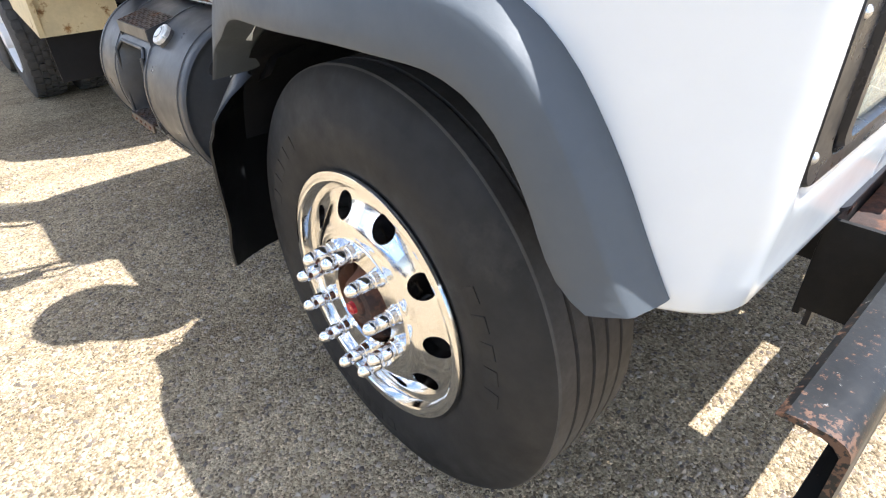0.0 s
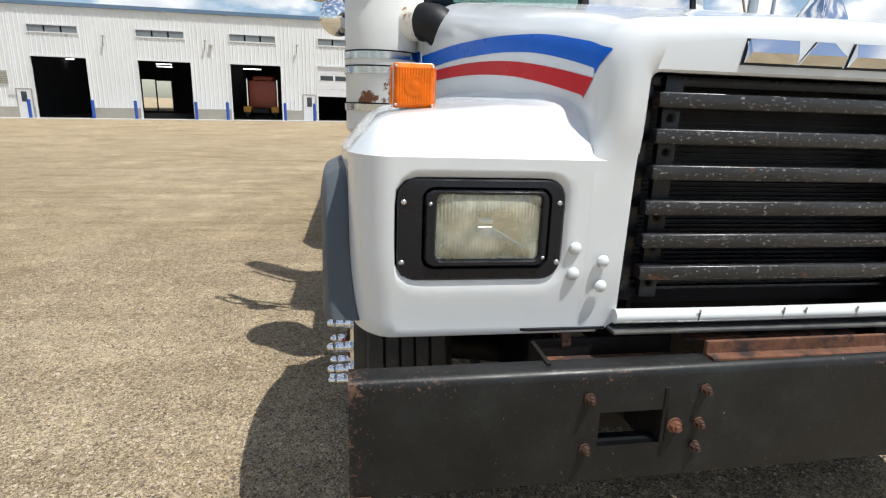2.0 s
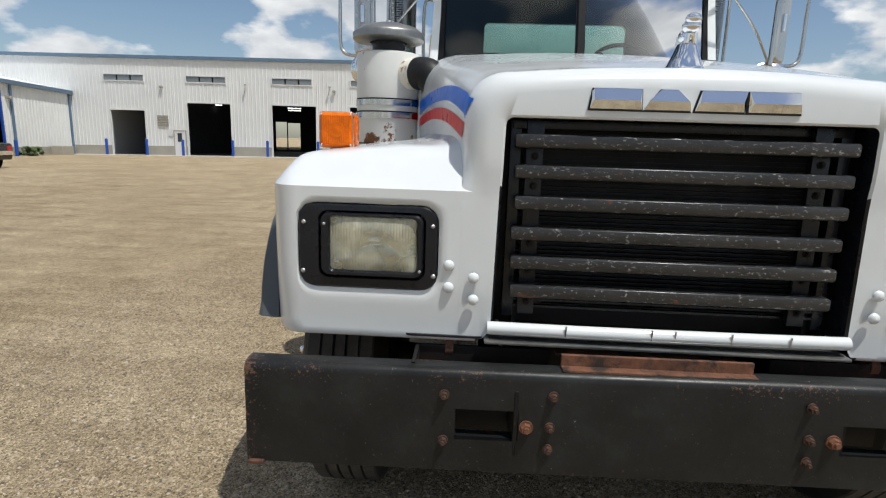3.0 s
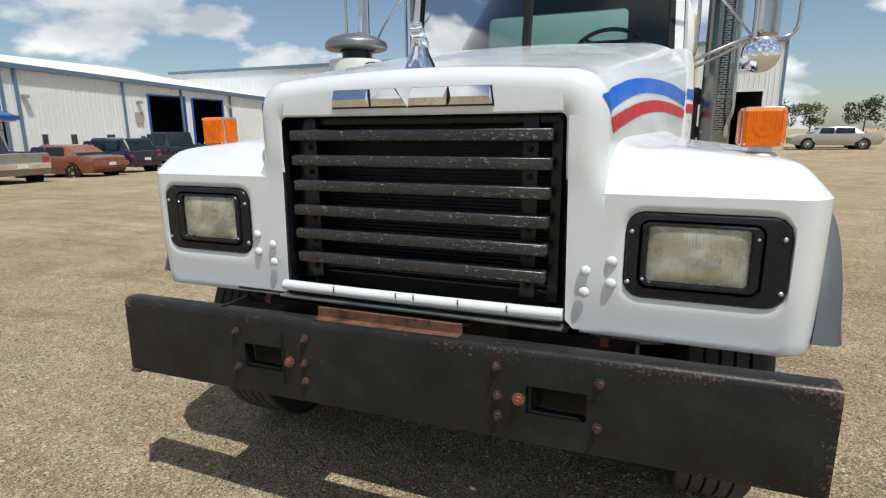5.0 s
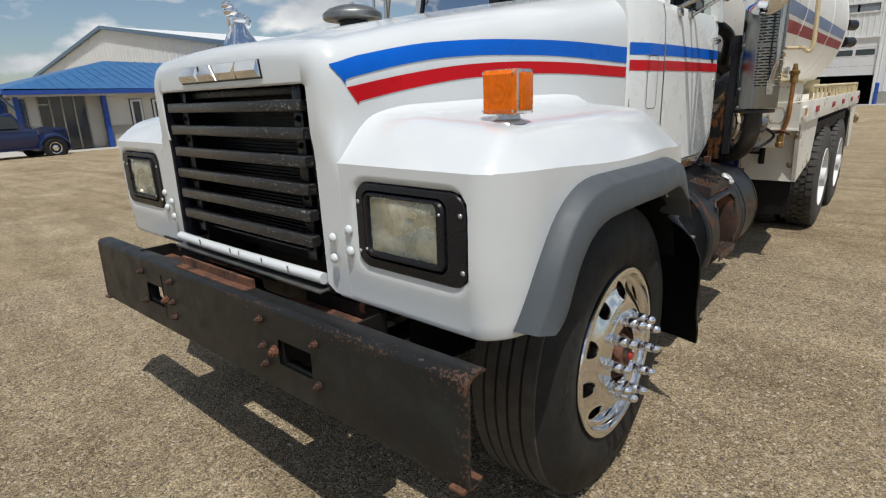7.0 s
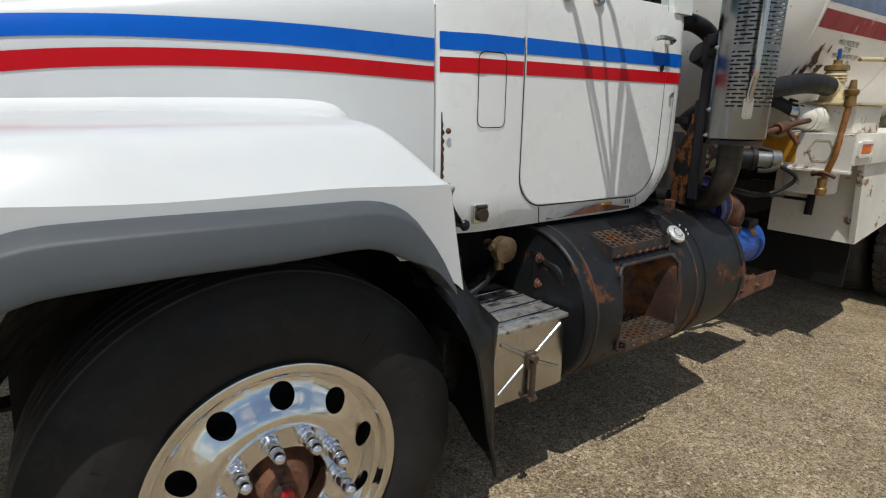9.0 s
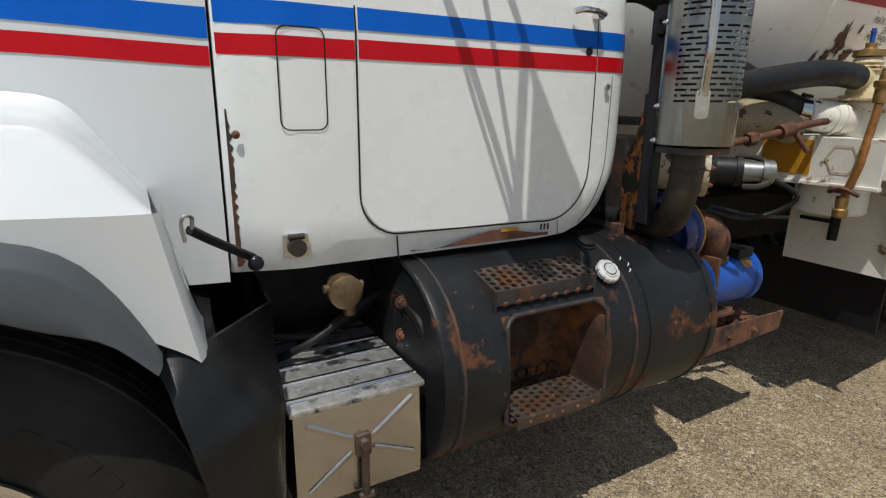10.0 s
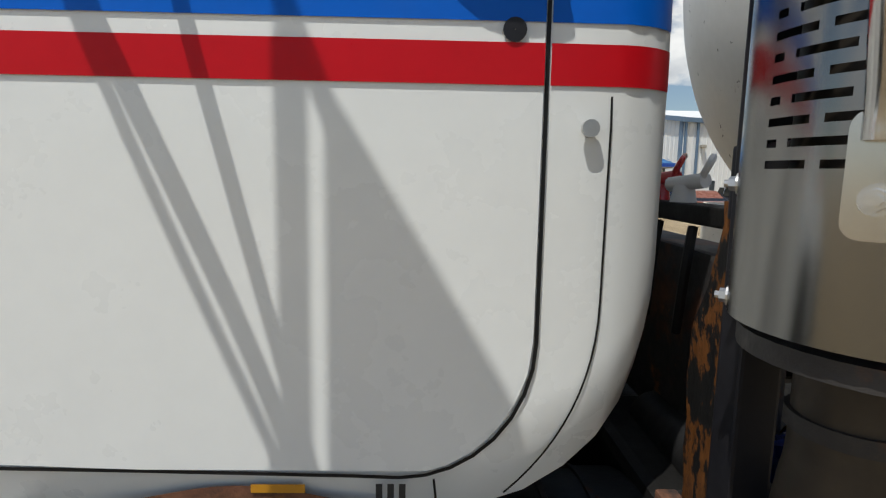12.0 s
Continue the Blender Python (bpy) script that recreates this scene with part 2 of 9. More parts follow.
TREAD = material("dusty_tread_rubber", (0.060, 0.055, 0.049), 0.8, var=0.25, scale=12, fine=90, bump=0.0006)
BLUE_PUMP = material("chipped_blue_pump_paint", (0.008, 0.075, 0.36), 0.4, var=0.15, scale=8, spots=((0.16, 0.09, 0.05), 14, 0.66, 0.05))
FLAKED_CREAM = material("flaking_cream_cast_iron", (0.60, 0.53, 0.38), 0.6, var=0.2, scale=9, fine=60, spots=((0.085, 0.040, 0.020), 15, 0.505, 0.03), spots2=((0.26, 0.11, 0.03), 11, 0.60, 0.06), bump=0.002)
DUCT = material("dusty_tan_sheet_steel", (0.30, 0.245, 0.155), 0.6, var=0.2, scale=5, spots=((0.055, 0.026, 0.014), 11, 0.57, 0.03), spots2=((0.22, 0.09, 0.03), 8, 0.62, 0.06), stretch=(1, 1, 2.2))
# Drum blue made darker to carry the shadow the drum stands in
SHADED_BLUE = material("shaded_blue_drum_paint", (0.005, 0.018, 0.12), 0.3, var=0.2, scale=6)
YELLOW_DECAL = material("peeling_orange_decal", (0.52, 0.24, 0.015), 0.5, var=0.15, scale=20)
BRASS = material("weathered_brass", (0.34, 0.21, 0.075), 0.45, 0.7, var=0.3, scale=20)
BRONZE = material("oily_bronze_casting", (0.20, 0.135, 0.075), 0.45, 0.6, var=0.35, scale=18, fine=70, spots=((0.05, 0.035, 0.025), 14, 0.55, 0.1))
HOSE = material("black_hose_rubber", (0.011, 0.011, 0.0115), 0.5, spec=0.3, var=0.25, scale=10, bump=0.0005)
AMBER_CASE = material("chrome_lamp_case", (0.6, 0.6, 0.6), 0.25, 0.9)
BUFF = material("plain_office_wall", (0.62, 0.59, 0.52), 0.7, var=0.05, scale=1.2, fine=9)
SIDING = material("white_ribbed_metal_siding", (0.72, 0.73, 0.72), 0.5, var=0.03, scale=0.5, fine=6)
BLUE_TRIM = material("blue_grey_metal_trim", (0.12, 0.19, 0.28), 0.45, var=0.08, scale=2)
BLUE_ROOF = material("blue_standing_seam_roof", (0.035, 0.135, 0.31), 0.4, var=0.07, scale=0.8, fine=9)
BLUE_POST = material("blue_painted_steel", (0.018, 0.075, 0.36), 0.4, var=0.1)
CONCRETE = material("pale_concrete", (0.48, 0.46, 0.42), 0.85, var=0.10, scale=1.5, fine=25, bump=0.002)
WAINSCOT = material("grey_buff_block_base", (0.36, 0.34, 0.29), 0.85, var=0.08, scale=1.5, fine=20)
# Shade of the dim workshop put into the wall colour as near black
ROOM_SHADE = material("shade_painted_workshop_wall", (0.035, 0.037, 0.042), 0.8, var=0.2, scale=1.0)
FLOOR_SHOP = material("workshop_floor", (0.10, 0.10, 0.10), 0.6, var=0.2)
PANE = material("dark_window_glass", (0.035, 0.045, 0.055), 0.06, var=0.2, spec=0.8)
HAZY_PANE = material("hazy_translucent_panel", (0.20, 0.23, 0.245), 0.35, var=0.12, scale=1.5)
CAR_GLASS = material("tinted_car_glass", (0.012, 0.016, 0.018), 0.05, var=0.2, spec=0.8)
GREEN_GLASS = glass("green_windscreen_glass", (0.46, 0.70, 0.68))
SIDE_GLASS = glass("cab_side_glass", (0.72, 0.80, 0.78))
LENS = material("hazy_headlight_lens", (0.60, 0.59, 0.46), 0.16, var=0.22, scale=9, coat=1.0, spots=((0.78, 0.77, 0.68), 11, 0.54, 0.12))
BOWL = material("silvered_lamp_bowl", (0.80, 0.79, 0.74), 0.22, 1.0, var=0.08, scale=14, rough_var=0.08)


def half_clear(m, share, tint):
    """Lets part of the light through a clouded lens."""
    n, l = m.node_tree.nodes, m.node_tree.links
    tr, mx, nz, rp = (n.new(k) for k in ("ShaderNodeBsdfTransparent", "ShaderNodeMixShader", "ShaderNodeTexNoise", "ShaderNodeMapRange"))
    tc = n.new("ShaderNodeTexCoord")
    tr.inputs[0].default_value = (*tint, 1)
    nz.inputs["Scale"].default_value = 13
    l.new(tc.outputs["Object"], nz.inputs["Vector"])
    rp.inputs["From Min"].default_value, rp.inputs["From Max"].default_value = 0.35, 0.65
    rp.inputs["To Min"].default_value, rp.inputs["To Max"].default_value = share - 0.18, share + 0.18
    l.new(nz.outputs[0], rp.inputs["Value"])
    l.new(rp.outputs[0], mx.inputs[0])
    l.new(n["Principled BSDF"].outputs[0], mx.inputs[1]); l.new(tr.outputs[0], mx.inputs[2])
    l.new(mx.outputs[0], n["Material Output"].inputs[0])


half_clear(LENS, 0.52, (0.93, 0.92, 0.82))
# Near-black for fins, and for shade stand-ins in wheels and tow slots
FIN = material("fins_and_shade_black", (0.014, 0.014, 0.018), 0.45, spec=0.3, var=0.3)
SEAT = material("dark_cab_trim", (0.012, 0.013, 0.017), 0.7, var=0.2)
WHITE_RIM = material("white_rim_paint", (0.70, 0.70, 0.70), 0.45, var=0.06, scale=8)
LEAF = material("dark_green_foliage", (0.055, 0.085, 0.028), 0.75, var=0.45, scale=0.6, fine=5)
LEAF_LIGHT = material("sunlit_green_foliage", (0.10, 0.135, 0.04), 0.75, var=0.4, scale=0.6, fine=5)
BARK = material("tree_bark", (0.09, 0.07, 0.05), 0.9, var=0.3)
DULL_ALU = material("dull_grey_aluminium", (0.30, 0.30, 0.29), 0.38, 0.85, var=0.2, scale=9)
CANISTER = material("chipped_white_canister_paint", (0.70, 0.70, 0.66), 0.38, var=0.04, scale=4, fine=30, spots=((0.22, 0.085, 0.03), 6.5, 0.60, 0.025, 0.8), spots2=((0.05, 0.03, 0.02), 22.0, 0.68, 0.03))
INK = material("black_stencil_paint", (0.03, 0.03, 0.03), 0.6)
SCREW = material("zinc_screw", (0.6, 0.6, 0.6), 0.3, 0.9)
RED_PAINT = material("red_vehicle_paint", (0.42, 0.015, 0.02), 0.3, coat=0.5)
TRUCK_RED = material("brick_red_cab_paint", (0.33, 0.065, 0.03), 0.4)


def paint(name, c, rough=0.28, metal=0.0):
    return material(name, c, rough, metal, var=0.05, scale=2, coat=0.6, rough_var=0.04)


# amber lens: bright plastic with a round bull's-eye
AMBER = material("amber_lens_plastic", (0.76, 0.150, 0.001), 0.26, var=0.14, scale=26, coat=0.0, spec=0.3)
AMBER.node_tree.nodes["Principled BSDF"].inputs["Subsurface Weight"].default_value = 0.2
AMBER.node_tree.nodes["Principled BSDF"].inputs["Subsurface Radius"].default_value = (0.03, 0.01, 0.002)


def ground_material():
    m = bpy.data.materials.new("packed_gravel_yard")
    m.use_nodes = True
    n, l = m.node_tree.nodes, m.node_tree.links
    p = n["Principled BSDF"]
    p.inputs["Roughness"].default_value = 0.95
    p.inputs["Specular IOR Level"].default_value = 0.15
    tc = n.new("ShaderNodeTexCoord")

    def tex(sc, d=6, r=0.6, kind="ShaderNodeTexNoise"):
        t = n.new(kind)
        t.inputs["Scale"].default_value = sc
        if kind == "ShaderNodeTexNoise":
            t.inputs["Detail"].default_value, t.inputs["Roughness"].default_value = d, r
        l.new(tc.outputs["Object"], t.inputs["Vector"])
        return t

    def ramp(src, stops):
        r = n.new("ShaderNodeValToRGB")
        e = r.color_ramp.elements
        while len(e) < len(stops):
            e.new(0.5)
        for k, (a, c) in enumerate(stops):
            e[k].position, e[k].color = a, (*c, 1)
        l.new(src, r.inputs[0])
        return r.outputs[0]

    def mix(f, a, b, kind="MIX"):
        x = n.new("ShaderNodeMixRGB")
        x.blend_type = kind
        for s, v in ((x.inputs[0], f), (x.inputs[1], a), (x.inputs[2], b)):
            if isinstance(v, (int, float)):
                s.default_value = v
            elif isinstance(v, tuple):
                s.default_value = (*v, 1)
            else:
                l.new(v, s)
        return x.outputs[0]

    broad = ramp(tex(0.35, 5).outputs[0], [(0.3, (0.328, 0.270, 0.180)), (0.5, (0.384, 0.325, 0.223)), (0.7, (0.431, 0.374, 0.266))])
    tracks = ramp(tex(1.7, 6, 0.65).outputs[0], [(0.35, (0.82, 0.80, 0.78)), (0.65, (1.12, 1.11, 1.09))])
    col = mix(1.0, broad, tracks, "MULTIPLY")
    mp = n.new("ShaderNodeMapping")
    mp.inputs["Scale"].default_value = (0.22, 2.0, 1.0)
    mp.inputs["Rotation"].default_value = (0, 0, radians(-7))
    l.new(tc.outputs["Object"], mp.inputs["Vector"])
    ruts = tex(1.6, 5, 0.6)
    l.new(mp.outputs[0], ruts.inputs["Vector"])
    col = mix(1.0, col, ramp(ruts.outputs[0], [(0.36, (0.84, 0.82, 0.80)), (0.50, (1.0, 1.0, 1.0)), (0.66, (1.10, 1.10, 1.11))]), "MULTIPLY")
    clump = ramp(tex(13.0, 9, 0.72).outputs[0], [(0.34, (0.70, 0.68, 0.66)), (0.66, (1.26, 1.25, 1.24))])
    col = mix(0.5, col, clump, "MULTIPLY")
    coarse = ramp(tex(42.0, kind="ShaderNodeTexVoronoi").outputs["Color"], [(0.2, (0.62, 0.58, 0.55)), (0.42, (0.98, 0.94, 0.90)), (0.58, (1.02, 1.01, 1.0)), (0.8, (1.42, 1.38, 1.33))])
    col = mix(0.32, col, coarse, "MULTIPLY")
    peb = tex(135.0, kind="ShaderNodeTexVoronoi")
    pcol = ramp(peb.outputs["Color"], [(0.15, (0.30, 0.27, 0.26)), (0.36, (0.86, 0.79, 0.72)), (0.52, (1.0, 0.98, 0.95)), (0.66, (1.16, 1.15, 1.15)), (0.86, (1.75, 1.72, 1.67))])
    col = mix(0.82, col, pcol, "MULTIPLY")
    grit = ramp(tex(230.0, 3, 0.7).outputs[0], [(0.3, (0.50, 0.48, 0.46)), (0.7, (1.48, 1.47, 1.45))])
    col = mix(0.85, col, grit, "MULTIPLY")
    stain = ramp(tex(0.9, 7, 0.7).outputs[0], [(0.62, (1, 1, 1)), (0.72, (0.46, 0.42, 0.39))])
    col = mix(1.0, col, mix(0.7, (1.0, 1.0, 1.0), stain), "MULTIPLY")
    l.new(col, p.inputs["Base Color"])
    bn = n.new("ShaderNodeBump")
    bn.inputs["Strength"].default_value, bn.inputs["Distance"].default_value = 1.0, 0.008
    inv = n.new("ShaderNodeMath"); inv.operation = "SUBTRACT"; inv.inputs[0].default_value = 1.0
    l.new(peb.outputs["Distance"], inv.inputs[1])
    ad = n.new("ShaderNodeMath"); ad.operation = "ADD"
    l.new(inv.outputs[0], ad.inputs[0]); l.new(tex(300.0, 2).outputs[0], ad.inputs[1])
    l.new(ad.outputs[0], bn.inputs["Height"])
    l.new(bn.outputs[0], p.inputs["Normal"])
    return m


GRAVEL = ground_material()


def stone_material():
    m = bpy.data.materials.new("loose_gravel_stones")
    m.use_nodes = True
    n, l = m.node_tree.nodes, m.node_tree.links
    p = n["Principled BSDF"]
    p.inputs["Roughness"].default_value = 0.9
    g = n.new("ShaderNodeNewGeometry")
    r = n.new("ShaderNodeValToRGB")
    e = r.color_ramp.elements
    e.new(0.5)
    for k, (a, c) in enumerate([(0, (0.10, 0.080, 0.064)), (0.55, (0.33, 0.255, 0.178)), (1.0, (0.46, 0.39, 0.30))]):
        e[k].position, e[k].color = a, (*c, 1)
    l.new(g.outputs["Random Per Island"], r.inputs[0])
    l.new(r.outputs[0], p.inputs["Base Color"])
    return m


STONE = stone_material()

# ---------------- building tools ----------------
def link(name, bm, mat, parent=None, label="", smooth=None, at=None):
    """One mesh object out of bm. smooth: the angle in degrees below which edges are shaded smooth."""
    bmesh.ops.recalc_face_normals(bm, faces=bm.faces)
    me = bpy.data.meshes.new(name)
    if smooth:
        lim = radians(smooth)
        for f in bm.faces:
            f.smooth = True
        for e in bm.edges:
            if len(e.link_faces) == 2:
                e.smooth = e.calc_face_angle(0.0) < lim
    bm.to_mesh(me)
    bm.free()
    for mm in (mat if isinstance(mat, (list, tuple)) else (mat,)):
        me.materials.append(mm)
    ob = new(name, me)
    if at is not None:
        ob.matrix_world = at
    if parent is not None:
        ob.parent = parent
    if label:
        ob["label"] = label
    return ob


def part(name, bm, mat, parent, label="", smooth=None):
    return link(name, bm, mat, parent, label, smooth)


def thing(name, label, category, at=(0, 0, 0), rz=0.0, group="", kind=""):
    ob = new(name)
    ob.empty_display_size = 0.2
    ob.matrix_world = pose(*at, 0, 0, rz)
    return tagged(ob, label, category, group, kind)


def box(bm, x0, x1, y0, y1, z0, z1, bevel=0.0, seg=2):
    vs = [bm.verts.new((x, y, z)) for z in (z0, z1) for y in (y0, y1) for x in (x0, x1)]
    fs = [bm.faces.new([vs[i] for i in q]) for q in ((0, 2, 3, 1), (4, 5, 7, 6), (0, 1, 5, 4), (2, 6, 7, 3), (0, 4, 6, 2), (1, 3, 7, 5))]
    if bevel:
        es = list({e for f in fs for e in f.edges})
        bmesh.ops.bevel(bm, geom=es, offset=bevel, segments=seg, affect="EDGES", profile=0.6)
    return bm


def boxed(*a, bevel=0.0, seg=2):
    return box(bmesh.new(), *a, bevel=bevel, seg=seg)


def rings(bm, loops, closed=True, cap0=False, cap1=False):
    """Faces between loops of equally many points."""
    vv = [[bm.verts.new(p) for p in lp] for lp in loops]
    for a, b in zip(vv, vv[1:]):
        k = len(a)
        for i in range(k if closed else k - 1):
            j = (i + 1) % k
            try:
                bm.faces.new((a[i], a[j], b[j], b[i]))
            except ValueError:
                pass
    if cap0:
        bm.faces.new(vv[0])
    if cap1:
        bm.faces.new(vv[-1])
    return vv


def frame_of(way):
    way = Vector(way).normalized()
    side = way.orthogonal().normalized()
    return side, way.cross(side).normalized()


def rod(bm, p0, p1, r0, r1=None, n=16, caps=True):
    p0, p1 = Vector(p0), Vector(p1)
    r1 = r0 if r1 is None else r1
    a, b = frame_of(p1 - p0)
    lp = [[c + (a * math.cos(t) + b * math.sin(t)) * r for t in (2 * math.pi * k / n for k in range(n))] for c, r in ((p0, r0), (p1, r1))]
    rings(bm, lp, True, caps, caps)
    return bm


def tube(bm, pts, r, n=10, caps=True, steps=6):
    """A round tube along a smooth line through pts."""
    P = [Vector(p) for p in pts]
    line = []
    for i in range(len(P) - 1):
        p0, p1, p2, p3 = P[max(i - 1, 0)], P[i], P[i + 1], P[min(i + 2, len(P) - 1)]
        for k in range(steps):
            t = k / steps
            line.append(0.5 * ((2 * p1) + (p2 - p0) * t + (2 * p0 - 5 * p1 + 4 * p2 - p3) * t * t + (3 * p1 - p0 - 3 * p2 + p3) * t ** 3))
    line.append(P[-1])
    side = None
    lps = []
    for i, p in enumerate(line):
        way = (line[min(i + 1, len(line) - 1)] - line[max(i - 1, 0)]).normalized()
        side = way.orthogonal().normalized() if side is None else (side - way * side.dot(way)).normalized()
        up = way.cross(side)
        lps.append([p + (side * math.cos(a) + up * math.sin(a)) * r for a in (2 * math.pi * k / n for k in range(n))])
    rings(bm, lps, True, caps, caps)
    return bm


def lathe(bm, profile, centre, axis="x", sign=1, n=48):
    """Turns (offset along the axis, radius) round the axis through centre."""
    c = Vector(centre)
    lps = []
    for o, r in profile:
        lp = []
        for k in range(n):
            a = 2 * math.pi * k / n
            u, v = r * math.cos(a), r * math.sin(a)
            d = {"x": (sign * o, u, v), "y": (u, sign * o, v), "z": (u, v, sign * o)}[axis]
            lp.append(c + Vector(d))
        lps.append(lp)
    rings(bm, lps, True)
    return bm


def rounded(x0, x1, z0, z1, r, k=6):
    """A rounded rectangle, as (x, z) points, anticlockwise from the lower right corner's start."""
    out = []
    for cx, cz, a0 in ((x1 - r, z0 + r, -90), (x1 - r, z1 - r, 0), (x0 + r, z1 - r, 90), (x0 + r, z0 + r, 180)):
        for i in range(k + 1):
            a = radians(a0 + 90 * i / k)
            out.append((cx + r * math.cos(a), cz + r * math.sin(a)))
    return out


def plate(bm, outline, depth0, depth1, axis="y", hole=None):
    """A flat plate between two depths along an axis, from (u, v) points, with an optional hole of equally many points."""
    def at(p, d):
        return {"y": (p[0], d, p[1]), "x": (d, p[0], p[1]), "z": (p[0], p[1], d)}[axis]
    if hole:
        rings(bm, [[at(p, d) for p in lp] for lp, d in ((hole, depth1), (hole, depth0), (outline, depth0), (outline, depth1), (hole, depth1))], True)
        bmesh.ops.remove_doubles(bm, verts=bm.verts, dist=1e-6)
    else:
        rings(bm, [[at(p, d) for p in outline] for d in (depth0, depth1)], True, True, True)
    return bm


def dome(bm, c, r, way, h=None, n=12, k=4):
    """A round head on a surface."""
    c, way = Vector(c), Vector(way).normalized()
    a, b = frame_of(way)
    h = h or r * 0.55
    lps = [[c + (a * math.cos(t) + b * math.sin(t)) * r * math.cos(s) + way * h * math.sin(s) for t in (2 * math.pi * i / n for i in range(n))]
           for s in (0.5 * math.pi * j / k * 0.98 for j in range(k + 1))]
    rings(bm, lps, True, False, True)
    return bm


def hexbolt(bm, c, r, h, way):
    c, way = Vector(c), Vector(way).normalized()
    rod(bm, c, c + way * h * 0.25, r * 1.35, n=14)
    rod(bm, c + way * h * 0.25, c + way * h, r, r * 0.93, n=6)
    rod(bm, c + way * h, c + way * h * 1.5, r * 0.5, n=8)
    return bm


def perforated(bm, x0, x1, y0, y1, z, nx, ny, r, warp=None):
    """A sheet with round holes, nx by ny, staggered."""
    dx, dy = (x1 - x0) / nx, (y1 - y0) / ny
    for i in range(nx):
        for j in range(ny):
            cx, cy = x0 + (i + 0.5) * dx, y0 + (j + 0.5) * dy
            hx = cx + (dx * 0.18 if j % 2 else -dx * 0.18)
            out, inn = [], []
            for k in range(8):
                a = math.pi / 4 * k
                s = 1 / max(abs(math.cos(a)), abs(math.sin(a)))
                out.append((cx + math.cos(a) * s * dx / 2, cy + math.sin(a) * s * dy / 2, z))
                inn.append((hx + math.cos(a) * r, cy + math.sin(a) * r, z))
            low = [(p[0], p[1], z - 0.006) for p in inn]
            rings(bm, [out, inn, low], True)
    bmesh.ops.remove_doubles(bm, verts=bm.verts, dist=1e-5)
    return bm


def smoothstep(a, b, x):
    t = min(1, max(0, (x - a) / (b - a)))
    return t * t * (3 - 2 * t)


def lerp_table(rows, x):
    """Straight lines between rows of (x, value)."""
    if x <= rows[0][0]:
        return rows[0][1]
    for (a, u), (b, v) in zip(rows, rows[1:]):
        if x <= b:
            return u + (v - u) * (x - a) / (b - a)
    return rows[-1][1]


def eased(rows, x, d=0.16):
    """The same lines with their corners rounded off."""
    a, b = rows[0][0], rows[-1][0]
    e = max(0.0, min(d, x - a, b - x))
    return sum(lerp_table(rows, x + e * q) for q in (-1, -0.67, -0.33, 0, 0.33, 0.67, 1)) / 7


def flipped(bm):
    """The same mesh on the other side of the truck."""
    for v in bm.verts:
        v.co.x = -v.co.x
    bmesh.ops.reverse_faces(bm, faces=bm.faces)
    return bm


def ground_z(x, y):
    """The yard falls gently towards -x away from the truck."""
    far = smoothstep(6, 34, math.hypot(x, y))
    return 0.016 * max(-45, min(30, x)) * far

# ---------------- ground ----------------
def make_ground():
    bm = bmesh.new()
    ticks = [-900, -500, -250, -140, -90, -70] + [-60 + 3 * k for k in range(41)] + [70, 90, 140, 250, 500, 900]
    grid = [[bm.verts.new((x, y + 5, ground_z(x, y + 5))) for x in ticks] for y in ticks]
    for a, b in zip(grid, grid[1:]):
        for i in range(len(a) - 1):
            bm.faces.new((a[i], a[i + 1], b[i + 1], b[i]))
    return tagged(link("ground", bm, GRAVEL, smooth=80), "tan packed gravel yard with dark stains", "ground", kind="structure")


make_ground()


def loose_stones():
    rnd = random.Random(5)
    verts, faces = [], []

    def stone(x, y, s):
        i = len(verts)
        a0, fl = rnd.random() * 6.3, 0.45 + rnd.random() * 0.35
        z = ground_z(x, y)
        for k in range(4):
            a = a0 + k * math.pi / 2 + rnd.uniform(-0.4, 0.4)
            rr = s * rnd.uniform(0.75, 1.2)
            verts.append((x + math.cos(a) * rr, y + math.sin(a) * rr, z + s * fl * rnd.uniform(-0.1, 0.25)))
        verts.append((x + rnd.uniform(-0.3, 0.3) * s, y + rnd.uniform(-0.3, 0.3) * s, z + s * fl * rnd.uniform(0.7, 1.1)))
        for k in range(4):
            faces.append((i + k, i + (k + 1) % 4, i + 4))

    def scatter(count, x0, x1, y0, y1, lo, hi):
        for _ in range(count):
            stone(rnd.uniform(x0, x1), rnd.uniform(y0, y1), lo + (hi - lo) * rnd.random() ** 4)
    scatter(150000, -3.8, 3.6, -1.0, 4.6, 0.0025, 0.012)
    scatter(26000, -8, 7, -3, 12, 0.0035, 0.013)
    me = bpy.data.meshes.new("gravel_stones")
    me.from_pydata(verts, [], faces)
    me.materials.append(STONE)
    return tagged(new("gravel_stones", me), "small loose tan and grey gravel stones", "gravel", kind="stuff")


loose_stones()

# ---------------- the truck ----------------
truck = thing("truck", "white conventional tank truck with blue and red stripes on gravel", "truck")


# --- hood ---
def hood_half(y):
    return 0.600 + 0.182 * (y - 0.17)


def hood_top(y):
    return 1.655 + 0.245 * ((y - 0.20) / 1.34) ** 0.9 if y > 0.2 else 1.655


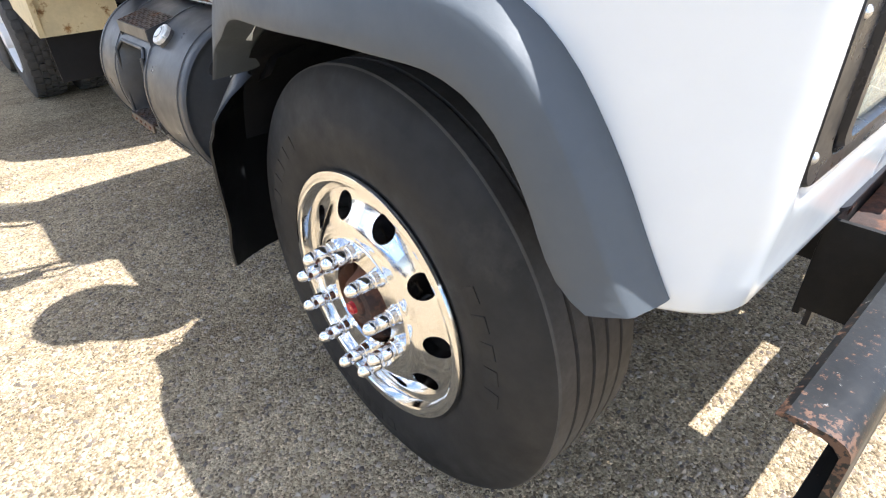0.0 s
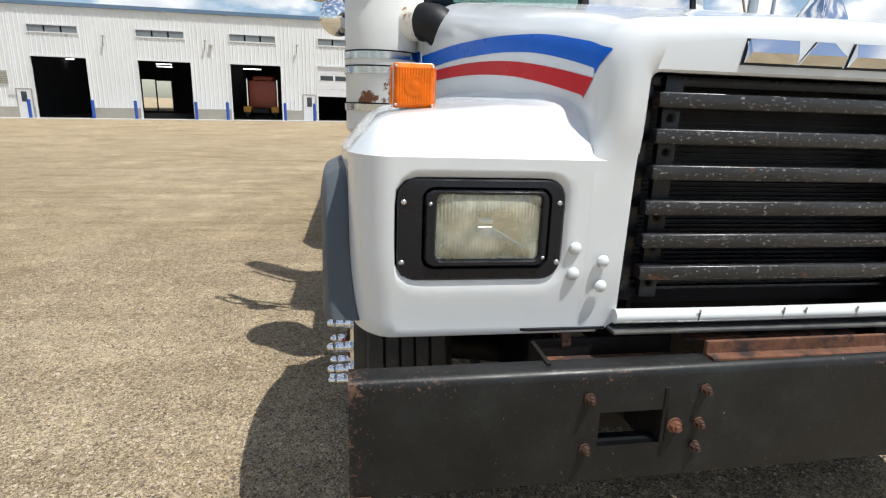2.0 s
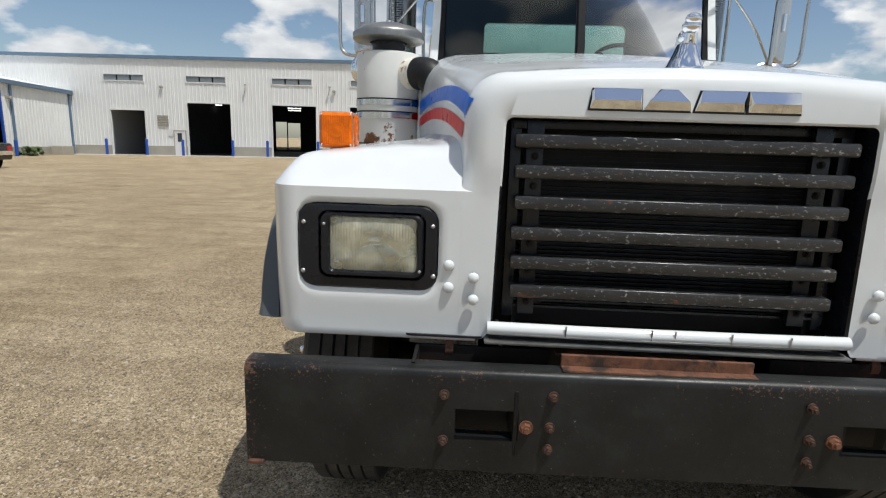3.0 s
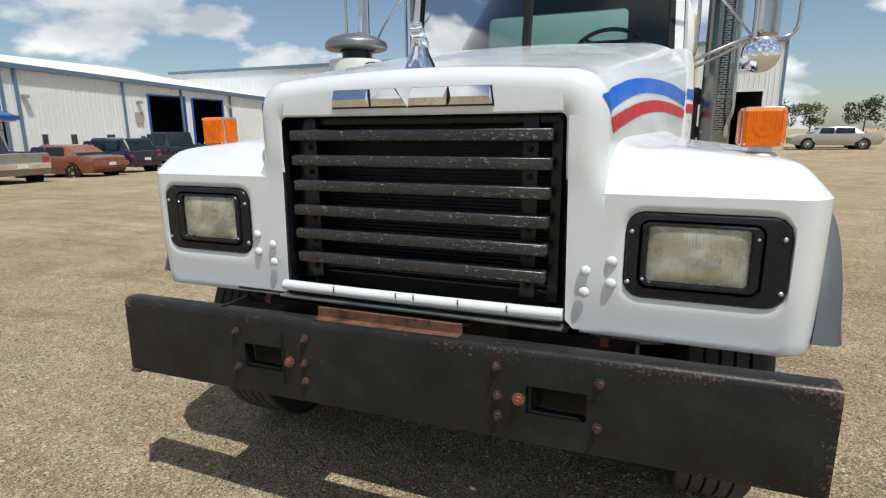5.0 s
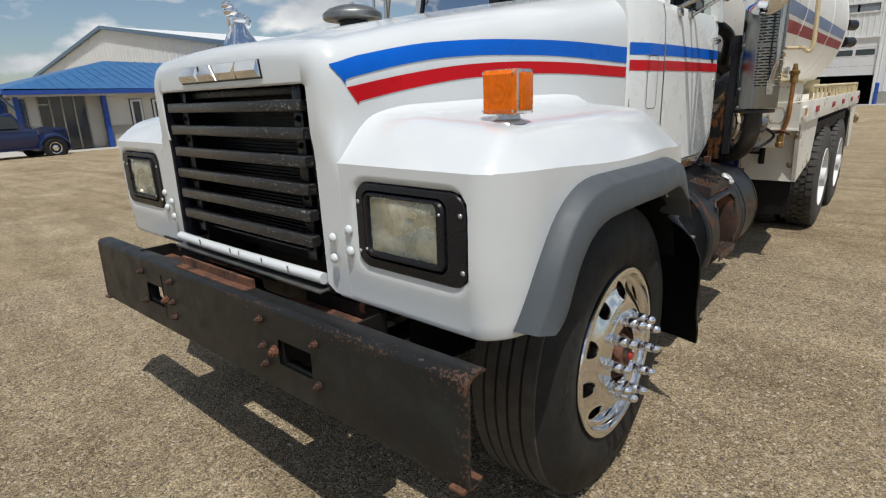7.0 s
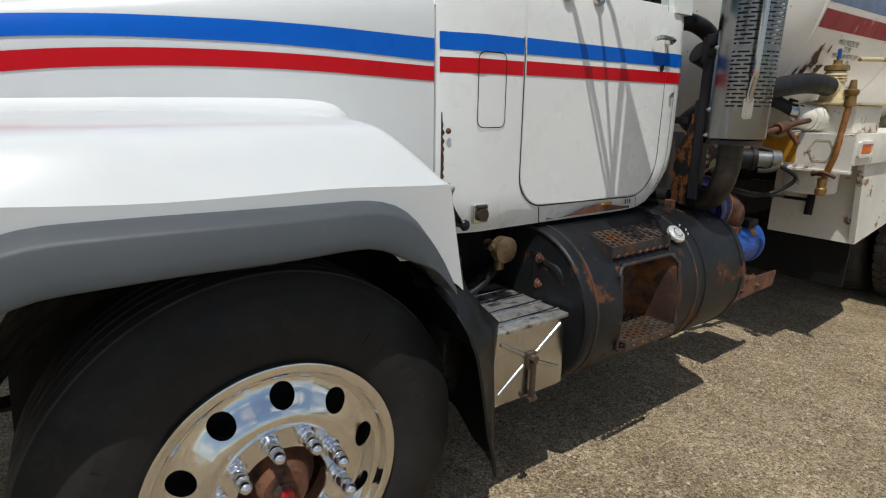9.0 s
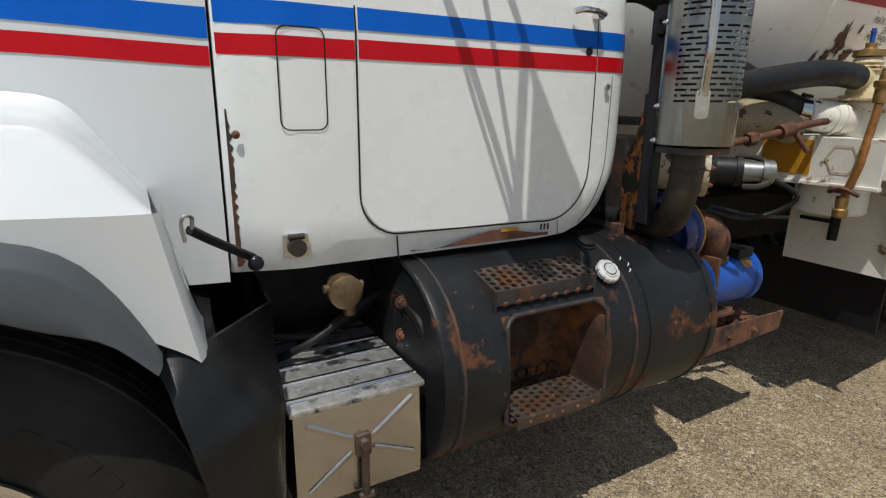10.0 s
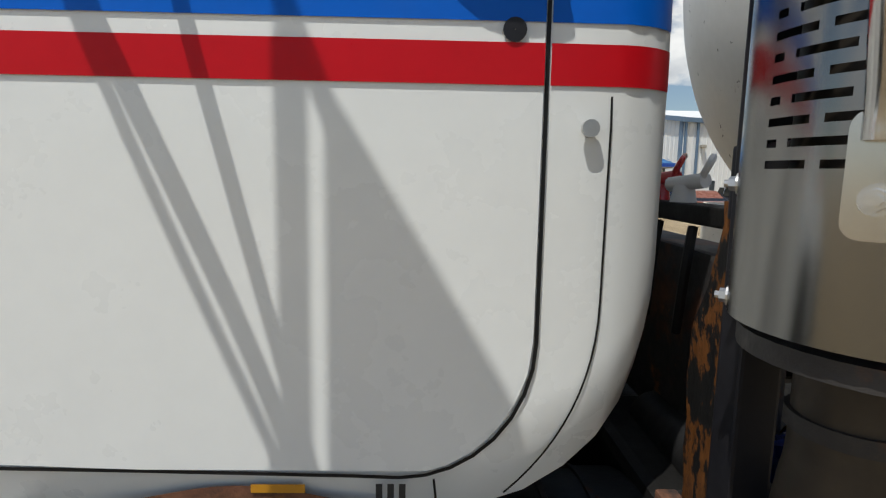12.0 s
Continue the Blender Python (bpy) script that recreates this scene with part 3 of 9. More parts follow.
def hood_loop(y, inset, low):
    """The hood's cross-section at y, from the lower right side over the top to the lower left side."""
    w, zt = hood_half(y) - inset, hood_top(max(y, 0.2)) - inset
    t = smoothstep(0.15, 1.5, y)
    rx, rz = 0.13 + 0.12 * t - inset * 0.7, 0.13 + 0.06 * t - inset * 0.7
    crown = 0.02
    half = []
    for k in range(15):
        half.append((w, low + (zt - crown - rz - low) * k / 14))
    for k in range(1, 11):
        a = 0.5 * math.pi * k / 10
        half.append((w - rx + rx * math.cos(a) ** 0.85, zt - crown - rz + rz * math.sin(a) ** 0.85))
    x_in = w - rx
    for k in range(1, 7):
        x = x_in * (1 - k / 6)
        half.append((x, zt - crown + crown * (1 - (x / x_in) ** 2)))
    pts = [(-x, z) for x, z in half] + [(x, z) for x, z in reversed(half[:-1])]
    return [(x, y, z) for x, z in pts]


def opening_loop(y, grow=0.0):
    half = []
    low, zt = 0.90, 1.510 + grow
    r = 0.02
    xs = lambda z: 0.486 + 0.010 * (1.5 - z) / 0.55 + grow
    for k in range(15):
        z = low + (zt - r - low) * k / 14
        half.append((xs(z), z))
    for k in range(1, 11):
        a = 0.5 * math.pi * k / 10
        half.append((xs(zt) - r + r * math.cos(a), zt - r + r * math.sin(a)))
    x_in = xs(zt) - r
    for k in range(1, 7):
        half.append((x_in * (1 - k / 6), zt))
    pts = [(-x, z) for x, z in half] + [(x, z) for x, z in reversed(half[:-1])]
    return [(x, y, z) for x, z in pts]


def make_hood():
    bm = bmesh.new()
    back = lambda z: 0.0085 * smoothstep(1.385, 1.295, z)
    loops = [opening_loop(0.29)] + [[(x, y + back(z), z) for x, y, z in opening_loop(yy, g)] for yy, g in ((0.112, 0.0), (0.106, 0.006))]
    for k in range(8):
        a = 0.5 * math.pi * (k / 7)
        ins = 0.062 * (1 - math.sin(a))
        lp = hood_loop(0.105 + 0.065 * (1 - math.cos(a)), ins, 0.87)
        loops.append([(x, y + (0.1137 + 0.0011 * k / 7 - y) * smoothstep(1.385, 1.295, z) + 0.012 * smoothstep(1.05, 0.87, z), z) for x, y, z in lp])
    for y in [0.21 + 0.06 * k for k in range(22)] + [1.52, 1.545]:
        loops.append(hood_loop(y, 0.0, 0.87 if y < 0.5 else 1.0))
    loops.append(hood_loop(1.545, 0.012, 1.0))
    rings(bm, loops, closed=False)
    return bm


bm = make_hood()
for f in bm.faces:
    c = f.calc_center_median()
    f.material_index = 1 if 0.113 < c.y < 0.295 and abs(c.x) < 0.505 and c.z < 1.515 else 0
hood = part("hood", bm, (WHITE, BLACK_PLASTIC), truck, "glossy white fibreglass hood with flat nose", smooth=38)


def stripe(top, bottom, side, name, mat, tip):
    """A painted band on the hood's side between two height tables, cut slantwise at its front."""
    bm = bmesh.new()
    ys = [0.112 + 0.012 * k for k in range(8)] + [0.22 + 0.05 * k for k in range(27)] + [1.5435]

    def surf(y, z):
        ins = 0.0
        if y < 0.17:
            c = 1 - (y - 0.105) / 0.065
            ins = 0.062 * (1 - math.sqrt(max(0, 1 - c * c)))
        w, zt = hood_half(y) - ins, hood_top(max(y, 0.2)) - ins
        t = smoothstep(0.15, 1.5, y)
        rx, rz = 0.13 + 0.12 * t - ins * 0.7, 0.13 + 0.06 * t - ins * 0.7
        z0 = zt - 0.02 - rz
        x = w
        if z > z0:
            s = min(1, (z - z0) / rz) ** (1 / 0.85)
            x = w - rx + rx * math.cos(math.asin(s)) ** 0.85
        return (side * (x + 0.0022), y - (0.0022 if y < 0.15 else 0), z)
    rows = []
    for y in ys:
        zb, zt_ = eased(bottom, y), eased(top, y)
        zs = [zb + (zt_ - zb) * k / 5 for k in range(6)]
        # the slanted cut
        rows.append([surf(max(y, tip[0] + (tip[1] - tip[0]) * (1 - k / 5)), zs[k]) for k in range(6)])
    vv = [[bm.verts.new(p) for p in r] for r in rows]
    for a, b in zip(vv, vv[1:]):
        for i in range(5):
            if (a[i].co - b[i].co).length > 1e-5 or (a[i + 1].co - b[i + 1].co).length > 1e-5:
                bm.faces.new((a[i], a[i + 1], b[i + 1], b[i]))
    bmesh.ops.remove_doubles(bm, verts=bm.verts, dist=1e-6)
    part(name, bm, mat, hood, smooth=60)


for s in (1, -1):
    stripe([(0.12, 1.554), (0.30, 1.605), (0.63, 1.641), (1.11, 1.652), (1.53, 1.637)],
           [(0.12, 1.500), (0.16, 1.516), (0.36, 1.562), (0.63, 1.591), (1.11, 1.596), (1.53, 1.572)], s, "blue_stripe", BLUE, (0.134, 0.168))
    stripe([(0.17, 1.494), (0.43, 1.541), (0.73, 1.570), (1.11, 1.574), (1.53, 1.556)],
           [(0.17, 1.445), (0.20, 1.454), (0.43, 1.497), (0.73, 1.527), (1.11, 1.532), (1.53, 1.513)], s, "red_stripe", RED, (0.170, 0.205))


# --- front fenders ---
ARCH_IN = [(0.238, 0.872), (0.282, 0.884), (0.312, 0.925), (0.348, 1.010), (0.411, 1.090), (0.491, 1.126), (0.72, 1.134), (0.89, 1.131), (1.077, 1.131), (1.135, 1.122), (1.193, 1.090), (1.231, 1.066), (1.290, 1.050), (1.372, 0.952)]
ARCH_OUT = [(0.182, 0.872), (0.264, 1.049), (0.342, 1.156), (0.418, 1.211), (0.495, 1.236), (0.70, 1.236), (0.90, 1.232), (1.143, 1.225), (1.205, 1.210), (1.252, 1.186), (1.300, 1.130), (1.351, 1.035), (1.381, 0.962)]


LEAN = -0.004


def fender_edge(y):
    """The crease in plan: a broad rounded corner, then nearly straight."""
    if y < 0.295:
        return 1.075 + 0.105 * math.sqrt(max(0, 1 - ((0.295 - y) / 0.18) ** 2))
    return 1.180 + 0.024 * smoothstep(0.28, 0.8, y) - 0.044 * smoothstep(0.85, 1.40, y)


def fender_crease(y):
    return 1.295 - 0.026 * smoothstep(0.15, 0.75, y) - 0.018 * smoothstep(1.0, 1.40, y)


def fender_x(y, z):
    """The outer face, very nearly upright."""
    return fender_edge(y) + LEAN * (1.29 - z) / 0.42


FENDER_END = 1.387


def fender_z(x, y):
    """The fender's upper surface: a plateau behind sloping bands that rise from the crease round its edge."""
    bands = (1 - (fender_edge(y) - x) / (0.082 + 0.03 * smoothstep(0.5, 1.1, y)), 1 - (y - 0.115) / 0.115, 1 - (FENDER_END - y) / 0.135)
    r = math.log(sum(math.exp(13 * min(1.2, b)) for b in bands)) / 13
    r = min(1, 0.5 * (r + math.sqrt(r * r + 0.09)) * 0.979)
    side = max(0, 1 - (x - hood_half(y)) / 0.09) if y > 0.16 else 0
    top = 1.392 + 0.016 * smoothstep(0.2, 1.2, y) + min(0.032, 0.11 * max(0, fender_edge(y) - 0.10 - x))
    return fender_crease(y) + (top - fender_crease(y)) * (1 - r) + 0.026 * min(1.4, side) ** 2 * smoothstep(0.14, 0.40, y) * smoothstep(1.39, 1.24, y)


def fender_lean(y, z):
    """The nose of the fender leans back a little towards its lower edge."""
    return 0.012 * smoothstep(1.05, 0.87, z) * smoothstep(0.30, 0.115, y)


def make_fender(drop):
    """drop: how far the headlight opening sits off its middle height."""
    bm = bmesh.new()
    nx = 30
    ys = [0.115 + 0.18 * (1 - math.cos(0.5 * math.pi * k / 14)) for k in range(14)] + [0.295 + (1.20 - 0.295) * k / 22 for k in range(22)] + [1.20 + (FENDER_END - 1.20) * k / 13 for k in range(14)]
    ny = len(ys) - 1

    def top(i, k):
        y = ys[k]
        edge = fender_edge(y)
        x = 0.56 + (edge - 0.56) * (i / nx) ** 0.8
        return (x, y, (fender_z(x, y) if i < nx and k else fender_crease(y)) + drop)
    grid = [[bm.verts.new(top(i, k)) for i in range(nx + 1)] for k in range(ny + 1)]
    for a, b in zip(grid, grid[1:]):
        for i in range(nx):
            bm.faces.new((a[i], a[i + 1], b[i + 1], b[i]))
    # outer side, down to the wheel arch
    rows = 12
    sides = []
    for k in range(ny + 1):
        y = ys[k]
        if y < 0.242:
            low = 0.868
        elif y < 1.225:
            low = max(0.868, lerp_table(ARCH_IN, y))
        else:
            low = lerp_table([(1.225, 1.060), (1.30, 1.050), (1.350, 0.985), (FENDER_END, 0.938)], y)
        col = []
        v = grid[k][nx].co
        for j in range(1, rows + 1):
            z = v.z + (low - v.z) * j / rows
            col.append(bm.verts.new((v.x + LEAN * (v.z - z) / 0.42, y + 0.054 * smoothstep(1.3, FENDER_END, y) * j / rows + fender_lean(y, z), z)))
        sides.append([grid[k][nx]] + col)
    for a, b in zip(sides, sides[1:]):
        for j in range(rows):
            bm.faces.new((a[j], a[j + 1], b[j + 1], b[j]))
    # rear return
    back = sides[-1]
    for dx, dy in ((0.012, 0.010), (0.035, 0.016), (0.11, 0.018)):
        row = [bm.verts.new((sides[-1][j].co.x - dx, sides[-1][j].co.y + dy, sides[-1][j].co.z + 0.5 * dx * (j / rows) ** 4)) for j in range(rows + 1)]
        for j in range(rows):
            bm.faces.new((back[j], back[j + 1], row[j + 1], row[j]))
        back = row
    # front face with the headlight opening in a shallow dish
    z_l, z_h, xc, zc = 0.868, fender_crease(0.115) + drop, 0.866, 1.125 + drop
    corner = [(v.co.x, v.co.z) for v in sides[0]]
    x_l = 0.545
    out = [(x_l, z_h)] + [(v.co.x, z_h) for v in grid[0]] + corner[1:]
    out += [(corner[-1][0] + (x_l - corner[-1][0]) * k / 24, z_l) for k in range(1, 25)] + [(x_l, z_l + (z_h - z_l) * k / 12) for k in range(1, 12)]

    def onto(loop):
        """Where the rays from the lamp's middle to the outline cross a rounded loop."""
        res = []
        for x, z in out:
            dx, dz = x - xc, z - zc
            best = None
            for (ax, az), (bx, bz) in zip(loop, loop[1:] + loop[:1]):
                ex, ez = bx - ax, bz - az
                det = dx * -ez + ex * dz
                if abs(det) < 1e-12:
                    continue
                q = ((ax - xc) * -ez + ex * (az - zc)) / det
                w = (dx * (az - zc) - dz * (ax - xc)) / det
                if q > 0 and -1e-6 <= w <= 1 + 1e-6 and (best is None or q < best):
                    best = q
            res.append((xc + dx * best, zc + dz * best))
        return res
    hole = onto(rounded(0.661, 1.071, 1.000 + drop, 1.250 + drop, 0.05))
    dish = onto(rounded(0.645, 1.0745, 0.968 + drop, 1.266 + drop, 0.062))
    face = []
    for k in range(8):
        q = k / 7
        row = [(a + (x - a) * q, b + (z - b) * q) for (a, b), (x, z) in zip(out, dish)]
        face.append([(x, 0.115 + fender_lean(0.115, z), z) for x, z in row])
    rings(bm, face + [ [(x * 0.5 + a * 0.5, 0.1185 + 0.3 * fender_lean(0.115, z), z * 0.5 + b * 0.5) for (x, z), (a, b) in zip(dish, hole)],
               [(x, 0.124, z) for x, z in hole], [(x, 0.132, z) for x, z in hole], [(x, 0.16, z) for x, z in hole]], True)
    # rolled lower edge, round the corner and along the front
    run = [(x_l + (corner[-1][0] - x_l) * k / 24, 0.115 + fender_lean(0.115, z_l)) for k in range(24)]
    run = [(x, y, 0.868) for x, y in run] + [tuple(s[-1].co) for s in sides[:13]]

    def inward(k):
        a, b = Vector(run[max(k - 1, 0)]), Vector(run[min(k + 1, len(run) - 1)])
        d = (b - a)
        n = Vector((-d.y, d.x, 0))
        return n.normalized()
    lips = []
    for ins, dz in ((0.0, 0.0), (0.004, -0.007), (0.012, -0.011), (0.022, -0.009), (0.05, 0.01)):
        lips.append([tuple(Vector(p) + inward(k) * ins + Vector((0, 0, dz))) for k, p in enumerate(run)])
    rings(bm, lips, False)
    bmesh.ops.remove_doubles(bm, verts=bm.verts, dist=0.0012)
    return bm


def make_flare():
    bm = bmesh.new()
    loops = []
    n = 40
    # length-wise matched inner and outer edges
    def along(rows, t):
        ds = [0]
        for (a, b), (c, d) in zip(rows, rows[1:]):
            ds.append(ds[-1] + math.hypot(c - a, d - b))
        q = t * ds[-1]
        for k in range(len(rows) - 1):
            if q <= ds[k + 1] + 1e-9:
                u = (q - ds[k]) / (ds[k + 1] - ds[k])
                return (rows[k][0] + (rows[k + 1][0] - rows[k][0]) * u, rows[k][1] + (rows[k + 1][1] - rows[k][1]) * u)
        return rows[-1]

    def soft(rows, t):
        pts = [along(rows, min(1, max(0, t + d))) for d in (-0.03, -0.015, 0, 0.015, 0.03)]
        return (sum(p[0] for p in pts) / 5, sum(p[1] for p in pts) / 5)
    for k in range(n + 1):
        t = k / n
        (yo, zo), (yi, zi) = soft(ARCH_OUT, t), soft(ARCH_IN, t)
        lp = []
        for u, push in ((0.0, 0.001), (0.0, 0.010), (0.04, 0.024), (0.17, 0.052), (0.205, 0.057), (0.25, 0.060), (0.7, 0.069), (0.94, 0.073), (0.985, 0.071), (1.0, 0.062)):
            y, z = yo + (yi - yo) * u, zo + (zi - zo) * u
            lp.append((fender_x(y, z) + push, y, z))
        lp.append((1.12, yi + 0.004, zi + 0.004))
        lp.append((1.06, yi + 0.008, zi + 0.02))
        loops.append(lp)
    vv = rings(bm, loops, False)
    bm.faces.new(vv[0])
    bm.faces.new(vv[-1])
    return bm


for s in (1, -1):
    bm = make_fender(-0.010 * s)
    fender = part("front_fender", bm if s > 0 else flipped(bm), WHITE, truck, "white front fender with headlight opening", smooth=35)
    bm = make_flare()
    part("fender_flare", bm if s > 0 else flipped(bm), FLARE, fender, "dark grey rubber wheel arch flare", smooth=40)


def turn_lamp(s):
    x0, x1, z0, z1 = 0.953, 1.065, 1.408, 1.524
    y0, y1 = 0.345, 0.425
    bm = bmesh.new()
    rings(bm, [[(s * x, d, z) for x, z in rounded(x0 + i, x1 - i, z0 + i, z1 - i, 0.012)] for d, i in ((y1, 0.005), (y1 - 0.004, 0.001), (y0 + 0.004, 0.001), (y0, 0.005))], True, True, True)
    lamp = part("turn_lamp", bm, AMBER_CASE, truck, "square amber turn lamp with bright edges", smooth=30)
    # front and rear lenses, bowed and finely ribbed
    for face, way in ((y0, -1), (y1, 1)):
        bm = bmesh.new()
        nx, nz = 60, 10
        grid = []
        for k in range(nz + 1):
            row = []
            for i in range(nx + 1):
                u, v = i / nx, k / nz
                edge = min(u, 1 - u, v, 1 - v)
                d = 0.010 * smoothstep(0, 0.08, edge) + (0.0009 if (i // 2) % 2 else 0.0) * (1 if edge > 0.09 else 0)
                row.append((s * (x0 + 0.003 + (x1 - x0 - 0.006) * u), face + way * d, z0 + 0.003 + (z1 - z0 - 0.006) * v))
            grid.append(row)
        rings(bm, grid, False)
        part("lens", bm, AMBER, lamp, "ribbed amber lens", smooth=20)
        bm = bmesh.new()
        lathe(bm, [(0.009, 0.027), (0.0118, 0.026), (0.0122, 0.019), (0.0112, 0.015), (0.0125, 0.010), (0.0125, 0.0005)], (s * 1.009, face, 1.466), "y", way, 24)
        part("bullseye", bm, AMBER, lamp, smooth=50)
    for xs, way in ((x1, 1), (x0, -1)):
        bm = bmesh.new()
        rings(bm, [[(s * (xs + way * d), y, z) for y, z in rounded(y0 + 0.012 + i, y1 - 0.010 - i, z0 + 0.010 + i, z1 - 0.010 - i, 0.006, 3)] for d, i in ((-0.003, 0.0), (0.002, 0.0), (0.004, 0.004))], True, True, True)
        part("side_lens", bm, AMBER, lamp, smooth=30)
    bm = bmesh.new()
    lathe(bm, [(0.0, 0.052), (0.004, 0.050), (0.012, 0.034), (0.030, 0.030), (0.034, 0.030)], (s * 1.009, 0.385, 1.384), "z", 1, 24)
    part("stalk", bm, SCREW, lamp, smooth=40)
    for x, z in ((0.962, 1.418), (1.056, 1.418), (0.962, 1.514), (1.056, 1.514)):
        bm = bmesh.new()
        dome(bm, (s * x, y0 - 0.0085, z), 0.004, (0, -1, 0), 0.004, 8)
        part("screw", bm, SCREW, lamp)


def headlight(s):
    tilt = -0.010 * s
    bm = bmesh.new()
    out, inn = rounded(0.665, 1.066, 1.003, 1.246, 0.045), rounded(0.700, 1.006, 1.034, 1.226, 0.028)
    rings(bm, [[(s * x, d, z) for x, z in lp] for lp, d in ((out, 0.15), (out, 0.119), (rounded(0.668, 1.063, 1.006, 1.243, 0.043), 0.115),
               (rounded(0.697, 1.009, 1.031, 1.229, 0.03), 0.113), (inn, 0.118), (inn, 0.16))], True)
    bmesh.ops.translate(bm, vec=(0, 0, tilt), verts=bm.verts)
    bezel = part("headlight", bm, BLACK_PLASTIC, truck, "rectangular headlight in black bezel", smooth=35)
    bm = bmesh.new()
    a, b = rounded(0.704, 1.002, 1.038, 1.222, 0.026), rounded(0.722, 0.976, 1.054, 1.212, 0.016)
    rings(bm, [[(s * x, d, z) for x, z in lp] for lp, d in ((a, 0.16), (a, 0.112), (rounded(0.708, 0.998, 1.042, 1.218, 0.024), 0.106),
               (rounded(0.718, 0.980, 1.050, 1.216, 0.018), 0.106), (b, 0.112), (b, 0.15))], True)
    bmesh.ops.translate(bm, vec=(0, 0, tilt), verts=bm.verts)
    part("lamp_frame", bm, BLACK_PLASTIC, bezel, smooth=35)
    # bright bowl and bulb shield behind the lens
    x0, x1, z0, z1 = 0.7225, 0.9755, 1.0545, 1.2115
    bm = bmesh.new()
    rings(bm, [[(s * (0.849 + (x - 0.849) * f), d, 1.133 + (z - 1.133) * f) for x, z in rounded(x0, x1, z0, z1, 0.014)] for f, d in ((1.0, 0.121), (0.97, 0.150), (0.80, 0.178), (0.55, 0.196), (0.30, 0.206), (0.10, 0.210))], True, False, True)
    bmesh.ops.translate(bm, vec=(0, 0, tilt), verts=bm.verts)
    part("reflector", bm, BOWL, bezel, "silvered lamp bowl", smooth=60)
    bm = bmesh.new()
    rod(bm, (s * 0.835, 0.150, 1.140 + tilt), (s * 0.868, 0.150, 1.140 + tilt), 0.017, n=16)
    rod(bm, (s * 0.849, 0.20, 1.140 + tilt), (s * 0.849, 0.145, 1.140 + tilt), 0.010, n=12)
    part("bulb_shield", bm, CHROME, bezel, smooth=40)
    # ribbed lens, cut by two plain bands
    bm = bmesh.new()
    nx, nz = 120, 14

    def depth(i, k):
        u, v = i / nx, k / nz
        bow = 0.012 * (1 - (2 * u - 1) ** 4) * (1 - (2 * v - 1) ** 4)
        rib = 0.0010 * (1 if (i // 2) % 2 else 0) * (1 if v > 0.60 else (0.5 if v < 0.3 else 0.15))
        return 0.118 - bow - rib - (0.0015 if 0.42 < v < 0.60 and 0.25 < u < 0.75 else 0)
    g = [[bm.verts.new((s * (x0 + (x1 - x0) * i / nx), depth(i, k), z0 + (z1 - z0) * k / nz)) for i in range(nx + 1)] for k in range(nz + 1)]
    for p, q in zip(g, g[1:]):
        for i in range(nx):
            bm.faces.new((p[i], p[i + 1], q[i + 1], q[i]))
    bmesh.ops.translate(bm, vec=(0, 0, tilt), verts=bm.verts)
    part("lens", bm, LENS, bezel, "hazy ribbed glass lens", smooth=25)
    for x, z in ((1.051, 1.192), (0.670 + 0.008, 1.192), (1.055, 1.048), (0.674, 1.046)):
        bm = bmesh.new()
        dome(bm, (s * x, 0.1165, z + tilt), 0.0075, (0, -1, 0), 0.006)
        part("screw", bm, SCREW, bezel, smooth=50)
    for x, z in ((0.990, 1.19), (0.713, 1.06)):
        bm = bmesh.new()
        dome(bm, (s * x, 0.1065, z + tilt), 0.005, (0, -1, 0), 0.004)
        part("screw", bm, SCREW, bezel, smooth=50)


for s in (1, -1):
    headlight(s)
    for x, z in ((0.629, 1.091), (0.557, 1.059), (0.629, 1.026), (0.556, 0.994)):
        bm = bmesh.new()
        dome(bm, (s * x, 0.1135 if x > 0.6 else 0.107, z), 0.0165, (0, -1, 0), 0.011)
        part("rivet", bm, WHITE, hood, smooth=60)

    # turn lamp on the fender: ribbed front lens, smaller lenses in the sides, bright edge strips
    turn_lamp(s)


# --- grille and radiator ---
bm = boxed(-0.50, 0.50, 0.285, 0.33, 0.88, 1.54)
radiator = part("radiator", bm, FIN, truck, "black finned radiator behind the grille")
for k in range(44):
    z = 0.93 + 0.0132 * k
    part("fin", boxed(-0.46, 0.46, 0.268, 0.2845, z, z + 0.004), FIN, radiator)
bm = bmesh.new()
for x in (-0.40, 0.376):
    box(bm, x - 0.024, x + 0.024, 0.153, 0.176, 0.945, 1.508, 0.004)
box(bm, -0.468, -0.436, 0.178, 0.22, 0.93, 1.506, 0.003)
box(bm, 0.436, 0.468, 0.178, 0.22, 0.93, 1.506, 0.003)
box(bm, -0.462, 0.462, 0.174, 0.216, 1.482, 1.507, 0.003)
grille = part("grille", bm, BLACK_PLASTIC, truck, "black slatted radiator grille with peeling paint", smooth=35)
for k, z in enumerate((1.449, 1.365, 1.279, 1.192, 1.108, 1.024)):
    bm = bmesh.new()
    x0, x1 = -0.457 + 0.003 * (k % 3), 0.449 - 0.002 * k
    loops = []
    for x, f in ((x0, 0.82), (x0 + 0.006, 1.0), (0.0, 1.0), (x1 - 0.006, 1.0), (x1, 0.82)):
        loops.append([(x, 0.130 + 0.020 * f * math.copysign(abs(math.cos(a)) ** 0.28, math.cos(a)), z + 0.0185 * f * math.copysign(abs(math.sin(a)) ** 0.28, math.sin(a)))
                      for a in (2 * math.pi * i / 20 for i in range(20))])
    rings(bm, loops, True, True, True)
    part("slat", bm, GRILLE_BLACK, grille, smooth=50)
